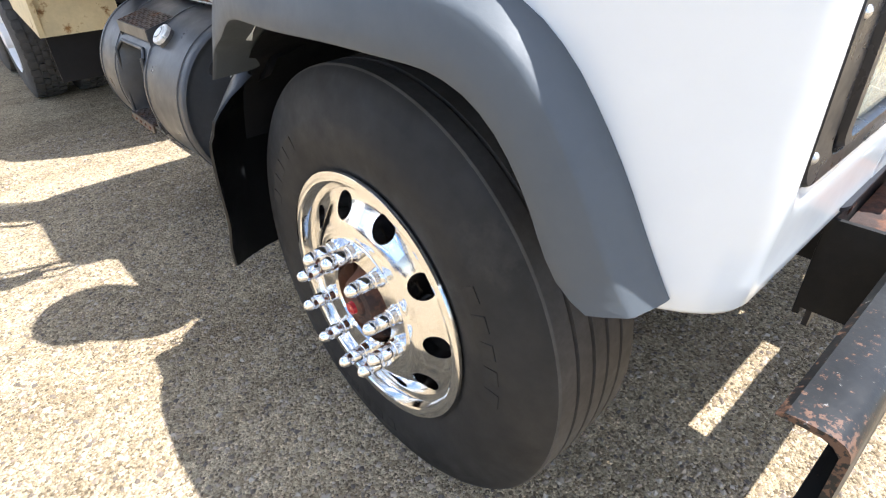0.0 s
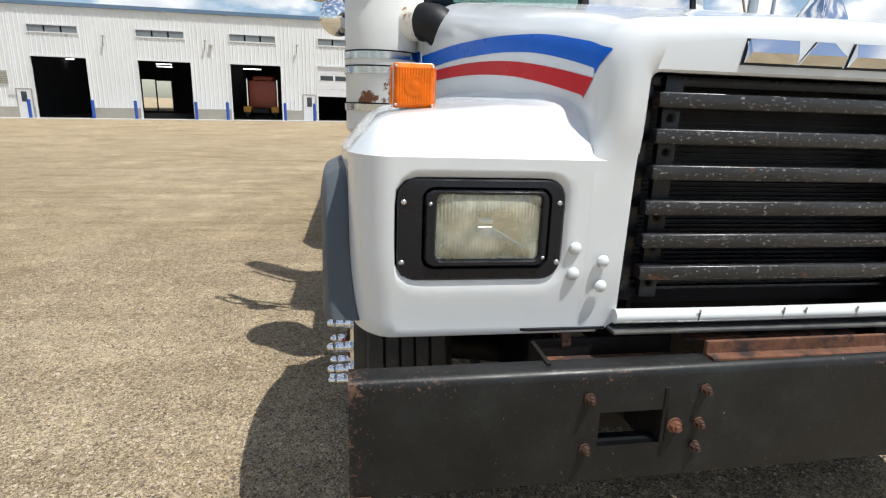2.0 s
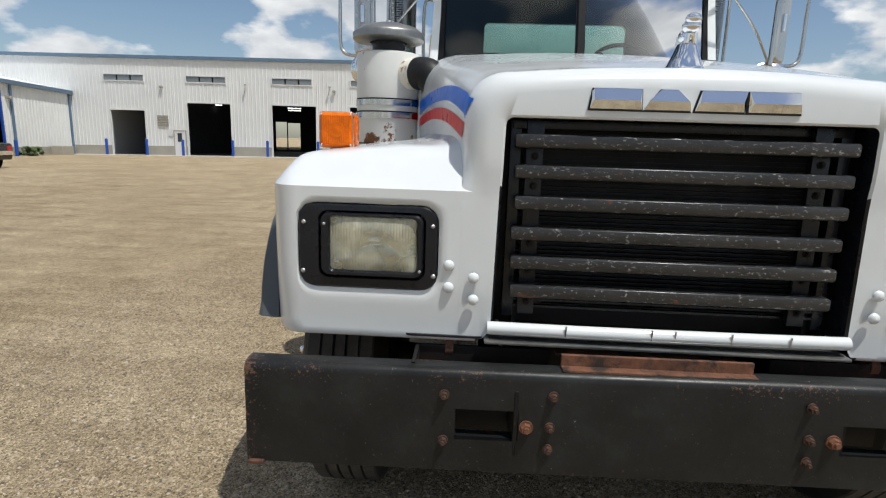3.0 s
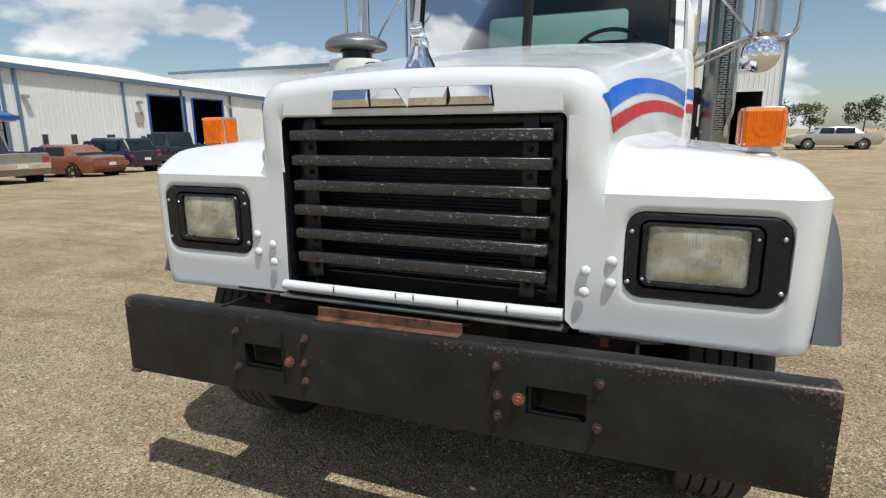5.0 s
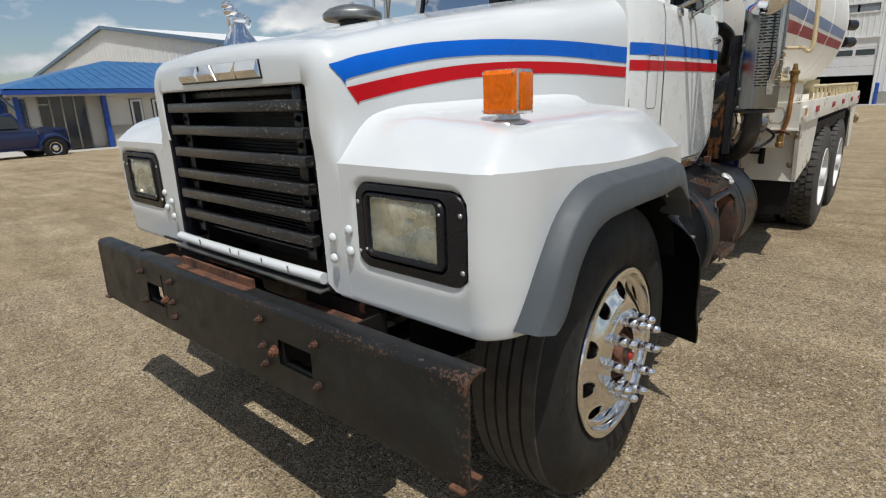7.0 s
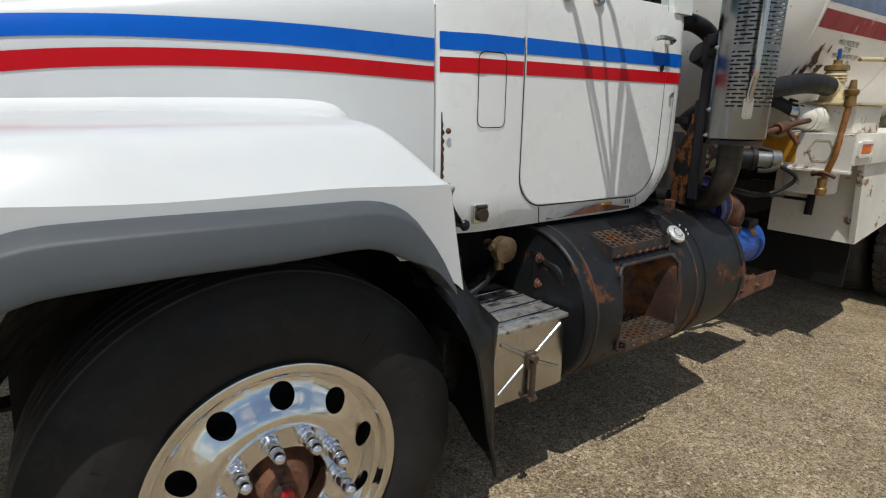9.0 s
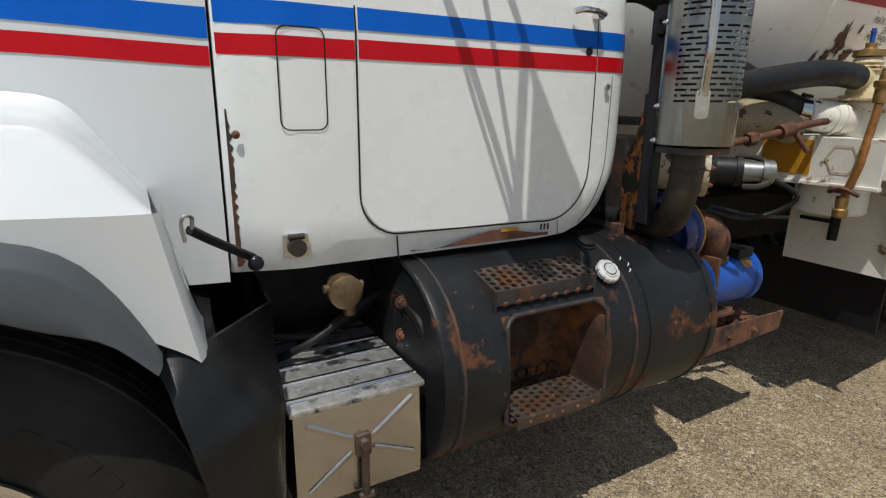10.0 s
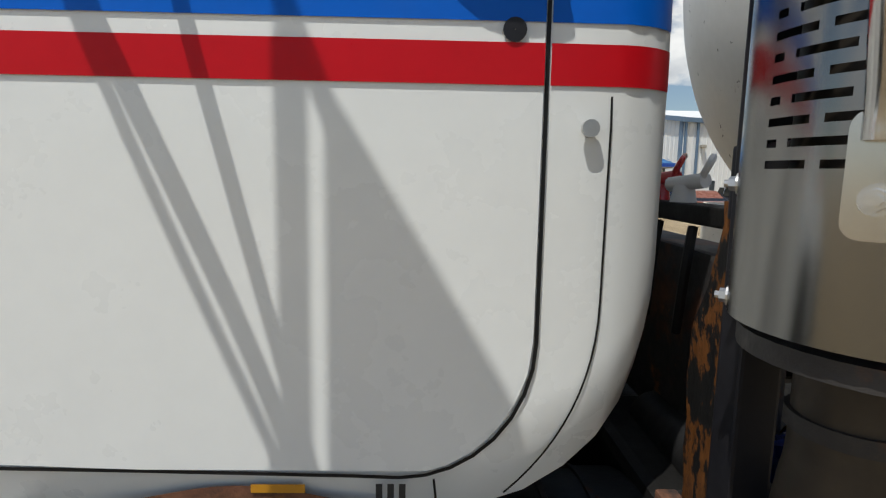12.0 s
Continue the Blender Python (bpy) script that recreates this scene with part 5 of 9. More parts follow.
def drive_wheel(s, cy):
    cz, R = 0.51, 0.525
    out = s * 1.215
    bm = bmesh.new()
    for face in (0.0, -0.34):
        prof = [(-0.03, 0.288), (-0.010, 0.305), (0.0, 0.36), (0.0, 0.43), (-0.014, 0.485), (-0.030, 0.512), (-0.236, 0.512), (-0.252, 0.485), (-0.27, 0.40), (-0.25, 0.30)]
        lathe(bm, [(o + face, r) for o, r in prof], (out, cy, cz), "x", s, 64)
        # tread blocks with gaps between
        for k in range(44):
            a0, a1 = 2 * math.pi * k / 44, 2 * math.pi * (k + 0.66) / 44
            for x0, x1, sk in ((-0.022, -0.085, 0.0), (-0.095, -0.133, 0.05), (-0.143, -0.181, 0.0), (-0.191, -0.250, 0.05)):
                lp = []
                for r in (0.505, R):
                    lp.append([(out + s * (x + face), cy + (r - (0.012 if e and r == R else 0)) * math.cos(a + sk), cz + (r - (0.012 if e and r == R else 0)) * math.sin(a + sk))
                               for x, a, e in ((x0, a0, x0 == -0.022), (x1, a0, x1 == -0.250), (x1, a1, x1 == -0.250), (x0, a1, x0 == -0.022))])
                rings(bm, lp, True, False, True)
    for v in bm.verts:
        if v.co.z < 0.004:
            v.co.z = 0.004
    wheel = part("drive_wheel", bm, TREAD, truck, "dusty lug-treaded dual drive tyres", smooth=30)
    bm = bmesh.new()
    lathe(bm, [(-0.02, 0.29), (-0.006, 0.298), (-0.002, 0.292), (-0.03, 0.28), (-0.12, 0.262), (-0.15, 0.20), (-0.152, 0.12), (-0.10, 0.115), (-0.09, 0.10), (0.02, 0.095), (0.025, 0.06), (0.025, 0.0005)], (out, cy, cz), "x", s, 48)
    part("rim", bm, WHITE_RIM, wheel, "white painted steel rim", smooth=30)
    for k in range(10):
        a = 2 * math.pi * k / 10
        bm = bmesh.new()
        p = Vector((out - s * 0.152, cy + 0.155 * math.cos(a), cz + 0.155 * math.sin(a)))
        rod(bm, p, p + Vector((s * 0.03, 0, 0)), 0.016, n=6)
        part("wheel_nut", bm, WHITE_RIM, wheel)


for cy in (5.98, 7.34):
    for s in (1, -1):
        drive_wheel(s, cy)
    bm = bmesh.new()
    rod(bm, (-1.0, cy, 0.51), (1.0, cy, 0.51), 0.075, n=16)
    lathe(bm, [(-0.2, 0.08), (-0.16, 0.18), (0.0, 0.22), (0.16, 0.18), (0.2, 0.08)], (0, cy, 0.51), "x", 1, 24)
    part("drive_axle", bm, UNDER, truck, smooth=40)

# --- cab ---
def cab_half(y):
    return 0.862 + 0.038 * smoothstep(1.55, 1.72, y) + 0.008 * smoothstep(1.7, 2.7, y)


BELT = 1.845


def make_cab():
    bm = bmesh.new()
    # cross-sections along y; the lower corners are rounded at the back
    ys = [1.552, 1.562, 1.60, 1.66, 1.72, 1.80, 1.95, 2.15, 2.35, 2.5, 2.6, 2.66, 2.71, 2.75, 2.78, 2.80, 2.812, 2.82]
    loops = []
    for y in ys:
        w = cab_half(y)
        if y > 2.74:
            d = (y - 2.74) / 0.08
            w -= 0.055 * (1 - math.sqrt(max(0, 1 - d * d)))
        if y < 1.56:
            w -= 0.01
        low = 1.018
        if y > 2.55:
            d = min(1, (y - 2.55) / 0.27)
            low = 1.02 + 0.30 * (1 - math.sqrt(max(0, 1 - d * d)))
        half = []
        for k in range(13):
            t = k / 12
            z = low + (BELT - low) * t
            # sill rolls in, belt rolls in
            x = w - 0.028 * (1 - smoothstep(0, 0.07, z - low)) - 0.012 * smoothstep(BELT - 0.05, BELT, z) - 0.012 * smoothstep(1.55, BELT, z)
            half.append((x, z))
        pts = [(-x, z) for x, z in half[::-1]] + [(-0.5, low), (0.5, low)] + half
        pts = [(x, z) for x, z in half[::-1]] + [(0.55, low + 0.0), (-0.55, low + 0.0)] + [(-x, z) for x, z in half]
        loops.append([(x, y, z) for x, z in pts])
    rings(bm, loops, True, True, True)
    return bm


cab = part("cab", make_cab(), WHITE_CAB, truck, "worn white steel cab", smooth=40)


def glass_y(x, z):
    """The two flat panes of the windscreen meet at a ridge in the middle and lean back."""
    return 1.735 + 0.265 * min(abs(x), 0.82) / 0.80 + 0.22 * (z - 1.84)


# cowl between hood and windscreen
bm = bmesh.new()
lps = []
for k in range(41):
    x = -0.845 + 1.69 * k / 40
    top = 1.895 if abs(x) < 0.60 else 1.705 + 0.19 * math.sqrt(max(0, 1 - ((abs(x) - 0.60) / 0.25) ** 2))
    back = max(1.62, glass_y(x, 1.86) + 0.03)
    lps.append([(x, 1.540 + (back - 1.540) * f, max(1.70, top - 0.010 - 0.022 * f * f)) for f in (0, 0.1, 0.3, 0.6, 1.0)])
rings(bm, lps, False)
part("cowl", bm, WHITE_CAB, cab, smooth=50)


def quad_bar(bm, a, b, w, d):
    """A square bar from a to b; w along x, d along y."""
    a, b = Vector(a), Vector(b)
    rings(bm, [[c + Vector((sx * w / 2, sy * d / 2, 0)) for sx, sy in ((-1, -1), (1, -1), (1, 1), (-1, 1))] for c in (a, b)], True, True, True)


for s in (1, -1):
    for a, b, w, d in (((0.822, 2.02, 1.80), (0.795, 2.19, 2.56), 0.045, 0.07), ((0.865, 2.76, 1.82), (0.82, 2.74, 2.56), 0.075, 0.11)):
        bm = bmesh.new()
        quad_bar(bm, (s * a[0], a[1], a[2]), (s * b[0], b[1], b[2]), w, d)
        part("pillar", bm, WHITE_CAB, cab, smooth=30)
bm = bmesh.new()
lps = []
for z, i in ((2.50, 0.0), (2.56, 0.0), (2.62, 0.02), (2.67, 0.07), (2.70, 0.16), (2.71, 0.3)):
    lps.append([(x, y, z) for x, y in rounded(-0.85 + i, 0.85 - i, 1.88 + i, 2.82 - i, 0.16)])
rings(bm, lps, True, True, True)
part("roof", bm, WHITE_CAB, cab, smooth=40)
# rear wall with its window
bm = bmesh.new()
plate(bm, rounded(-0.83, 0.83, 1.80, 2.55, 0.05), 2.775, 2.80, "y", hole=rounded(-0.51, 0.50, 2.04, 2.288, 0.04))
part("rear_wall", bm, WHITE_CAB, cab)
bm = bmesh.new()
plate(bm, rounded(-0.52, 0.51, 2.03, 2.298, 0.045), 2.78, 2.79, "y")
o = part("rear_window", bm, SIDE_GLASS, cab)
o.visible_shadow = False


bm = bmesh.new()
plate(bm, rounded(-0.82, 0.82, 1.50, 2.52, 0.05), 2.762, 2.771, "y", hole=rounded(-0.51, 0.50, 2.04, 2.288, 0.04))
part("rear_lining", bm, SEAT, cab, "dark lining of the cab")
part("headliner", boxed(-0.80, 0.80, 1.90, 2.76, 2.475, 2.495), SEAT, cab, "dark cab headliner")


def screen(s, z0, z1, inset, back=0.0):
    return [(s * x, glass_y(x, z) + back, z) for x, z in rounded(0.012 + inset * 0.4, 0.79 - inset, z0 + inset, z1 - inset, 0.07 - inset * 0.4)]


for s in (1, -1):
    bm = bmesh.new()
    rings(bm, [screen(s, 1.835, 2.50, 0.0, 0.02), screen(s, 1.835, 2.50, 0.0), screen(s, 1.835, 2.50, 0.032), screen(s, 1.835, 2.50, 0.032, 0.02)], True)
    part("windscreen_seal", bm, BLACK_RUBBER, cab, smooth=40)
    bm = bmesh.new()
    bm.faces.new([bm.verts.new(p) for p in screen(s, 1.835, 2.50, 0.028, 0.008)])
    o = part("windscreen", bm, GREEN_GLASS, cab, "green tinted windscreen half")
    o.visible_shadow = False
bm = bmesh.new()
quad_bar(bm, (0, glass_y(0, 1.84) - 0.004, 1.84), (0, glass_y(0, 2.49) - 0.004, 2.49), 0.034, 0.024)
part("centre_bar", bm, BLACK_RUBBER, cab)
for s in (1, -1):
    bm = bmesh.new()
    bm.faces.new([bm.verts.new(p) for p in ((s * 0.835, 2.06, 1.85), (s * 0.862, 2.72, 1.85), (s * 0.825, 2.71, 2.52), (s * 0.808, 2.20, 2.52))])
    o = part("side_window", bm, SIDE_GLASS, cab)
    o.visible_shadow = False
    bm = bmesh.new()
    quad_bar(bm, (s * 0.848, 2.24, 1.85), (s * 0.822, 2.30, 2.52), 0.018, 0.03)
    part("vent_bar", bm, BLACK_RUBBER, cab)
    # wiper
    bm = bmesh.new()
    W = lambda x, z: (s * x, glass_y(x, z) - 0.018, z)
    tube(bm, [W(0.10, 1.885), W(0.3, 1.905), W(0.50, 1.912)], 0.008, 8)
    tube(bm, [W(0.22, 1.930), W(0.42, 1.925), W(0.66, 1.905)], 0.005, 6)
    part("wiper", bm, BLACK_PLASTIC, cab, smooth=40)

# inside the cab
bm = bmesh.new()
box(bm, -0.76, 0.76, 2.02, 2.28, 1.55, 1.890, 0.04)
part("dashboard", bm, SEAT, cab, smooth=40)
for x in (-0.42, 0.42):
    bm = bmesh.new()
    box(bm, x - 0.24, x + 0.24, 2.56, 2.70, 1.3, 2.06, 0.06, 3)
    box(bm, x - 0.24, x + 0.24, 2.32, 2.60, 1.28, 1.42, 0.05, 3)
    part("seat", bm, SEAT, cab, smooth=40)
bm = bmesh.new()
c = Vector((0.41, 2.36, 1.935))
lps = []
for k in range(32):
    a = 2 * math.pi * k / 32
    d = Vector((math.cos(a), -0.45 * math.sin(a) * 0.0 + 0.62 * math.sin(a), 0.78 * math.sin(a)))
    up = Vector((0, -0.78, 0.62))
    lps.append([c + d * (0.225 + 0.014 * math.cos(t)) + up * 0.014 * math.sin(t) for t in (2 * math.pi * i / 8 for i in range(8))])
rings(bm, lps + [lps[0]], True)
for a in (0.3, 2.4, 4.4):
    d = Vector((math.cos(a), 0.62 * math.sin(a), 0.78 * math.sin(a)))
    rod(bm, c, c + d * 0.22, 0.012, n=8)
rod(bm, c - Vector((0, 0.78, -0.62)) * -0.02, c + Vector((0, -0.28, -0.25)), 0.03, n=10)
part("steering_wheel", bm, BLACK_PLASTIC, cab, smooth=50)


# door: a skin a little proud of the cab side, with the dark joint round it
def door_line():
    pts = [(1.874, 1.84), (1.874, 1.6), (1.874, 1.35), (1.874, 1.21)]
    for k in range(1, 9):
        a = math.pi + 0.5 * math.pi * k / 8
        pts.append((1.874 + 0.115 + 0.115 * math.cos(a), 1.205 + 0.115 * math.sin(a)))
    pts += [(2.2, 1.087), (2.45, 1.082)]
    for k in range(0, 9):
        a = 1.5 * math.pi + 0.5 * math.pi * k / 8
        pts.append((2.663 - 0.16 + 0.16 * math.cos(a), 1.08 + 0.17 + 0.17 * math.sin(a)))
    pts += [(2.663, 1.45), (2.663, 1.64), (2.663, 1.84)]
    return pts


def side_x(y, z):
    w = cab_half(y)
    if y > 2.74:
        d = min(1, (y - 2.74) / 0.08)
        w -= 0.055 * (1 - math.sqrt(max(0, 1 - d * d)))
    return w - 0.012 * smoothstep(BELT - 0.05, BELT, z) - 0.012 * smoothstep(1.55, BELT, z)


def on_side(s, pts, off):
    return [(s * (side_x(y, z) + off), y, z) for y, z in pts]


def side_strip(bm, s, pts, width, off):
    """A thin band along a line on the cab's side."""
    n = len(pts)
    a_row, b_row = [], []
    for i, (y, z) in enumerate(pts):
        (y0, z0), (y1, z1) = pts[max(i - 1, 0)], pts[min(i + 1, n - 1)]
        l = math.hypot(y1 - y0, z1 - z0) or 1
        ny, nz = -(z1 - z0) / l * width / 2, (y1 - y0) / l * width / 2
        a_row.append((y + ny, z + nz)); b_row.append((y - ny, z - nz))
    rings(bm, [on_side(s, a_row, off), on_side(s, b_row, off)], False)


def band_on_cab(s, z0, z1, name, mat, parent, y0, y1, off):
    bm = bmesh.new()
    ys = [y0 + (y1 - y0) * k / 40 for k in range(41)]
    rings(bm, [on_side(s, [(y, z0 + (z1 - z0) * j / 3) for y in ys], off) for j in range(4)], False)
    part(name, bm, mat, parent, smooth=40)


for s in (1, -1):
    line = door_line()
    bm = bmesh.new()
    inner = [(y + (0.004 if y < 2 else -0.004), z + (0.004 if z < 1.2 else 0)) for y, z in line]
    # skin in rows between the front and the rear line
    rows = 26
    front, rear = [], []
    def edge(z, which):
        best = None
        cand = [p for p in inner if (p[0] < 2.2) == (which == 0)]
        cand.sort(key=lambda p: p[1])
        return lerp_table([(p[1], p[0]) for p in cand], z)
    zs = [1.0895, 1.0925, 1.097, 1.105, 1.115, 1.13, 1.15, 1.18, 1.21, 1.25] + [1.30 + 0.06 * k for k in range(10)]
    grid = []
    for z in zs:
        a, b = edge(z, 0), edge(z, 1)
        grid.append(on_side(s, [(a + (b - a) * k / 24, z) for k in range(25)], 0.004))
    rings(bm, grid, False)
    door = part("door", bm, WHITE_CAB, cab, "white cab door with mirror shadows", smooth=40)
    bm = bmesh.new()
    side_strip(bm, s, line, 0.0045, 0.003)
    part("door_seam", bm, BLACK_RUBBER, cab)
    bm = bmesh.new()
    side_strip(bm, s, [(2.737, 1.84), (2.737, 1.5)] + [(2.736 * (1 - t) ** 2 + 2 * 2.736 * t * (1 - t) + 2.63 * t * t, 1.30 * (1 - t) ** 2 + 2 * 1.155 * t * (1 - t) + 1.06 * t * t) for t in [k / 12 for k in range(13)]], 0.0025, 0.002)
    part("cab_seam", bm, UNDER, cab)
    for q, wd in (([(1.978, 1.085), (1.982, 1.02)], 0.005), ([(2.545, 1.078), (2.55, 1.03)], 0.003)):
        bm = bmesh.new()
        side_strip(bm, s, q, wd, 0.002)
        part("sill_seam", bm, UNDER, cab)
    # small access panel
    bm = bmesh.new()
    loop = rounded(1.683, 1.795, 1.372, 1.606, 0.022, 5)
    side_strip(bm, s, loop + loop[:1], 0.0032, 0.0025)
    part("panel_seam", bm, UNDER, cab)
    for z0, z1, nm, mt in ((1.607, 1.658, "blue_stripe", BLUE), (1.540, 1.585, "red_stripe", RED)):
        band_on_cab(s, z0, z1, nm, mt, cab, 1.556, 1.871, 0.0015)
        band_on_cab(s, z0 + 0.002, z1 + 0.002, nm, mt, cab, 1.879, 2.659, 0.0062)
        band_on_cab(s, z0 + 0.003, z1 + 0.003, nm, mt, cab, 2.667, 2.812, 0.0015)
    X = s * 0.905
    # lift handle
    bm = bmesh.new()
    rod(bm, (s * 0.90, 2.650, 1.706), (s * 0.93, 2.650, 1.706), 0.016, n=16)
    tube(bm, [(s * 0.932, 2.660, 1.706), (s * 0.938, 2.62, 1.712), (s * 0.936, 2.57, 1.712), (s * 0.926, 2.545, 1.706)], 0.010, 10)
    part("door_handle", bm, ALU, cab, "dull chrome lift handle", smooth=50)
    bm = bmesh.new()
    lathe(bm, [(0.0, 0.013), (0.002, 0.013), (0.0022, 0.0005)], (s * 0.9135, 2.625, 1.600), "x", s, 16)
    part("lock_hole", bm, FIN, cab)
    bm = bmesh.new()
    rod(bm, (s * 0.90, 2.712, 1.497), (s * 0.918, 2.712, 1.497), 0.006, n=10)
    rod(bm, (s * 0.914, 2.712, 1.497), (s * 0.920, 2.712, 1.497), 0.010, n=12)
    part("stud", bm, SCREW, cab, smooth=40)
    # square socket and latch pins at the front corner
    bm = boxed(min(s * 0.895, s * 0.912), max(s * 0.895, s * 0.912), 1.668, 1.730, 1.058, 1.118, bevel=0.003)
    part("socket_plate", bm, STAINLESS, cab)
    bm = bmesh.new()
    rod(bm, (s * 0.905, 1.700, 1.086), (s * 0.926, 1.700, 1.086), 0.022, n=20)
    rod(bm, (s * 0.912, 1.68, 1.113), (s * 0.912, 1.72, 1.113), 0.008, n=10)
    part("socket_cover", bm, PIPE, cab, smooth=40)
    # bare metal, rust and worn stickers along the sill
    bm = bmesh.new()
    ys = [2.02 + 0.49 * k / 30 for k in range(31)]
    hi = [(y, 1.056 + 0.012 * math.sin(y * 17) - 0.02 * smoothstep(2.2, 2.0, y)) for y in ys]
    lo = [(y, 1.034) for y in ys]
    rings(bm, [on_side(s, hi, 0.0012), on_side(s, lo, 0.0012)], False)
    part("rust_patch", bm, RUST, cab, "rust along the lower sill")
    bm = bmesh.new()
    rings(bm, [on_side(s, [(y, z) for y in (2.325, 2.36, 2.39)], 0.0032) for z in (1.060, 1.071)], False)
    part("sticker", bm, YELLOW_DECAL, cab, "worn orange warning sticker")
    bm = bmesh.new()
    for k in range(3):
        rings(bm, [on_side(s, [(y, z) for y in (2.475 + 0.014 * k, 2.483 + 0.014 * k)], 0.0032) for z in (1.053, 1.072)], False)
    part("sticker_bars", bm, INK, cab)
    bm = bmesh.new()
    worn = [(1.0 + 0.38 * k / 30, 0.004 + 0.010 * abs(math.sin(k * 1.7)) * smoothstep(30, 24, k) + 0.006 * smoothstep(6, 0, k)) for k in range(31)]
    rings(bm, [on_side(s, [(1.563, z + 0.04) for z, w in worn], 0.0022), on_side(s, [(1.563 + w, z + 0.04) for z, w in worn], 0.0022)], False)
    part("edge_wear", bm, TANK_RUST, cab, "rusty worn front edge of the cab")
    side = bmesh.new()
    dome(side, (s * 0.878, 1.582, 1.362), 0.010, (s, 0, 0), 0.007, 10)
    part("hinge_bolt", side, RUST, cab)
    # rubber hood latch
    bm = bmesh.new()
    tube(bm, [(s * 1.06, 1.452, 1.185), (s * 1.01, 1.50, 1.145), (s * 0.935, 1.590, 1.078)], 0.011, 8)
    latch = part("hood_latch", bm, BLACK_RUBBER, truck, "black rubber hood latch", smooth=50)
    bm = bmesh.new()
    rod(bm, (s * 0.90, 1.590, 1.072), (s * 0.965, 1.590, 1.072), 0.012, n=12)
    dome(bm, (s * 0.965, 1.590, 1.072), 0.019, (s, 0, 0), 0.012)
    part("latch_pin", bm, BLACK_PLASTIC, latch, smooth=50)
    bm = bmesh.new()
    tube(bm, [(s * 1.075, 1.44, 1.165), (s * 1.09, 1.435, 1.20), (s * 1.10, 1.44, 1.22), (s * 1.085, 1.455, 1.215), (s * 1.07, 1.455, 1.19)], 0.004, 6)
    part("latch_ring", bm, SCREW, latch)

# mirrors
for s in (1, -1):
    M = lambda pts: [(s * x, y, z) for x, y, z in pts]
    bm = bmesh.new()
    # two lower arms, the outer loop and its upper arm
    tube(bm, M([(0.885, 2.065, 1.835), (1.02, 2.106, 1.895), (1.12, 2.135, 1.938), (1.20, 2.145, 1.968)]), 0.0115, 10)
    tube(bm, M([(0.89, 2.225, 1.805), (1.04, 2.193, 1.875), (1.20, 2.160, 1.952)]), 0.009, 10)
    tube(bm, M([(1.18, 2.13, 1.955), (1.27, 2.165, 1.955), (1.36, 2.20, 1.96), (1.41, 2.215, 1.985), (1.43, 2.22, 2.05), (1.43, 2.22, 2.25), (1.43, 2.22, 2.43), (1.41, 2.215, 2.49), (1.36, 2.20, 2.51), (1.2, 2.14, 2.51), (1.05, 2.08, 2.48), (0.86, 2.02, 2.44)]), 0.0115, 10)
    tube(bm, M([(1.203, 2.122, 1.95), (1.203, 2.122, 2.2), (1.203, 2.122, 2.51)]), 0.014, 10)
    tube(bm, M([(0.85, 1.97, 2.32), (1.03, 2.004, 2.13), (1.19, 2.125, 1.968)]), 0.007, 8)
    mirror = part("mirror_frame", bm, STAINLESS, truck, "stainless tube mirror frame", smooth=50)
    for y0, y1 in ((2.035, 2.095), (2.195, 2.255)):
        bm = bmesh.new()
        rod(bm, (s * 0.875, (y0 + y1) / 2, 1.815), (s * 0.905, (y0 + y1) / 2, 1.82), 0.026, n=14)
        part("mirror_foot", bm, STAINLESS, mirror, smooth=40)
    bm = bmesh.new()
    along, face = Vector((s * 0.70, 0.714, 0)), Vector((s * -0.714, 0.70, 0)) * 1.0
    c0 = Vector((s * 1.275, 2.207, 0))
    head = lambda pts, d: [tuple(c0 + along * u + face * d + Vector((0, 0, z))) for u, z in pts]
    rings(bm, [head(rounded(-0.0835 + i, 0.09 - i, 1.975 + i, 2.50 - i, 0.018), d) for d, i in ((0.014, 0.0), (-0.010, 0.0), (-0.024, 0.014))], True, True, True)
    part("mirror_head", bm, STAINLESS, mirror, "stainless mirror back", smooth=30)
    bm = bmesh.new()
    rings(bm, [head(rounded(-0.070, 0.082, 1.983, 2.492, 0.016), 0.0148)], True, True)
    part("mirror_glass", bm, CHROME, mirror)
    bm = bmesh.new()
    tube(bm, [tuple(c0 + along * -0.03 + face * -0.03 + Vector((0, 0, z))) for z in (2.15, 2.20, 2.25)], 0.014, 8)
    part("head_clamp", bm, CHROME, mirror, smooth=50)
    # round spot mirror under it
    c = Vector((s * 1.247, 2.150, 1.868))
    bm = bmesh.new()
    lathe(bm, [(0.02, 0.098), (-0.012, 0.100), (-0.024, 0.090), (-0.034, 0.066), (-0.041, 0.035), (-0.043, 0.0005)], c, "y", 1, 32)
    lathe(bm, [(0.02, 0.096), (0.03, 0.07), (0.036, 0.04), (0.038, 0.0005)], c, "y", 1, 32)
    part("spot_mirror", bm, CHROME, mirror, "round chrome spot mirror", smooth=60)
    bm = bmesh.new()
    rod(bm, (s * 1.247, 2.165, 1.955), (s * 1.247, 2.185, 1.88), 0.009, n=8)
    box(bm, min(s * 1.205, s * 1.245), max(s * 1.205, s * 1.245), 2.135, 2.165, 1.945, 1.972, 0.008)
    part("clamp", bm, UNDER, mirror)
    # grab handle
    bm = bmesh.new()
    tube(bm, [(s * 0.885, 2.80, 1.95), (s * 0.945, 2.81, 1.99), (s * 0.945, 2.81, 2.4), (s * 0.885, 2.80, 2.44)], 0.013, 8)
    part("grab_bar", bm, STAINLESS, truck, smooth=50)

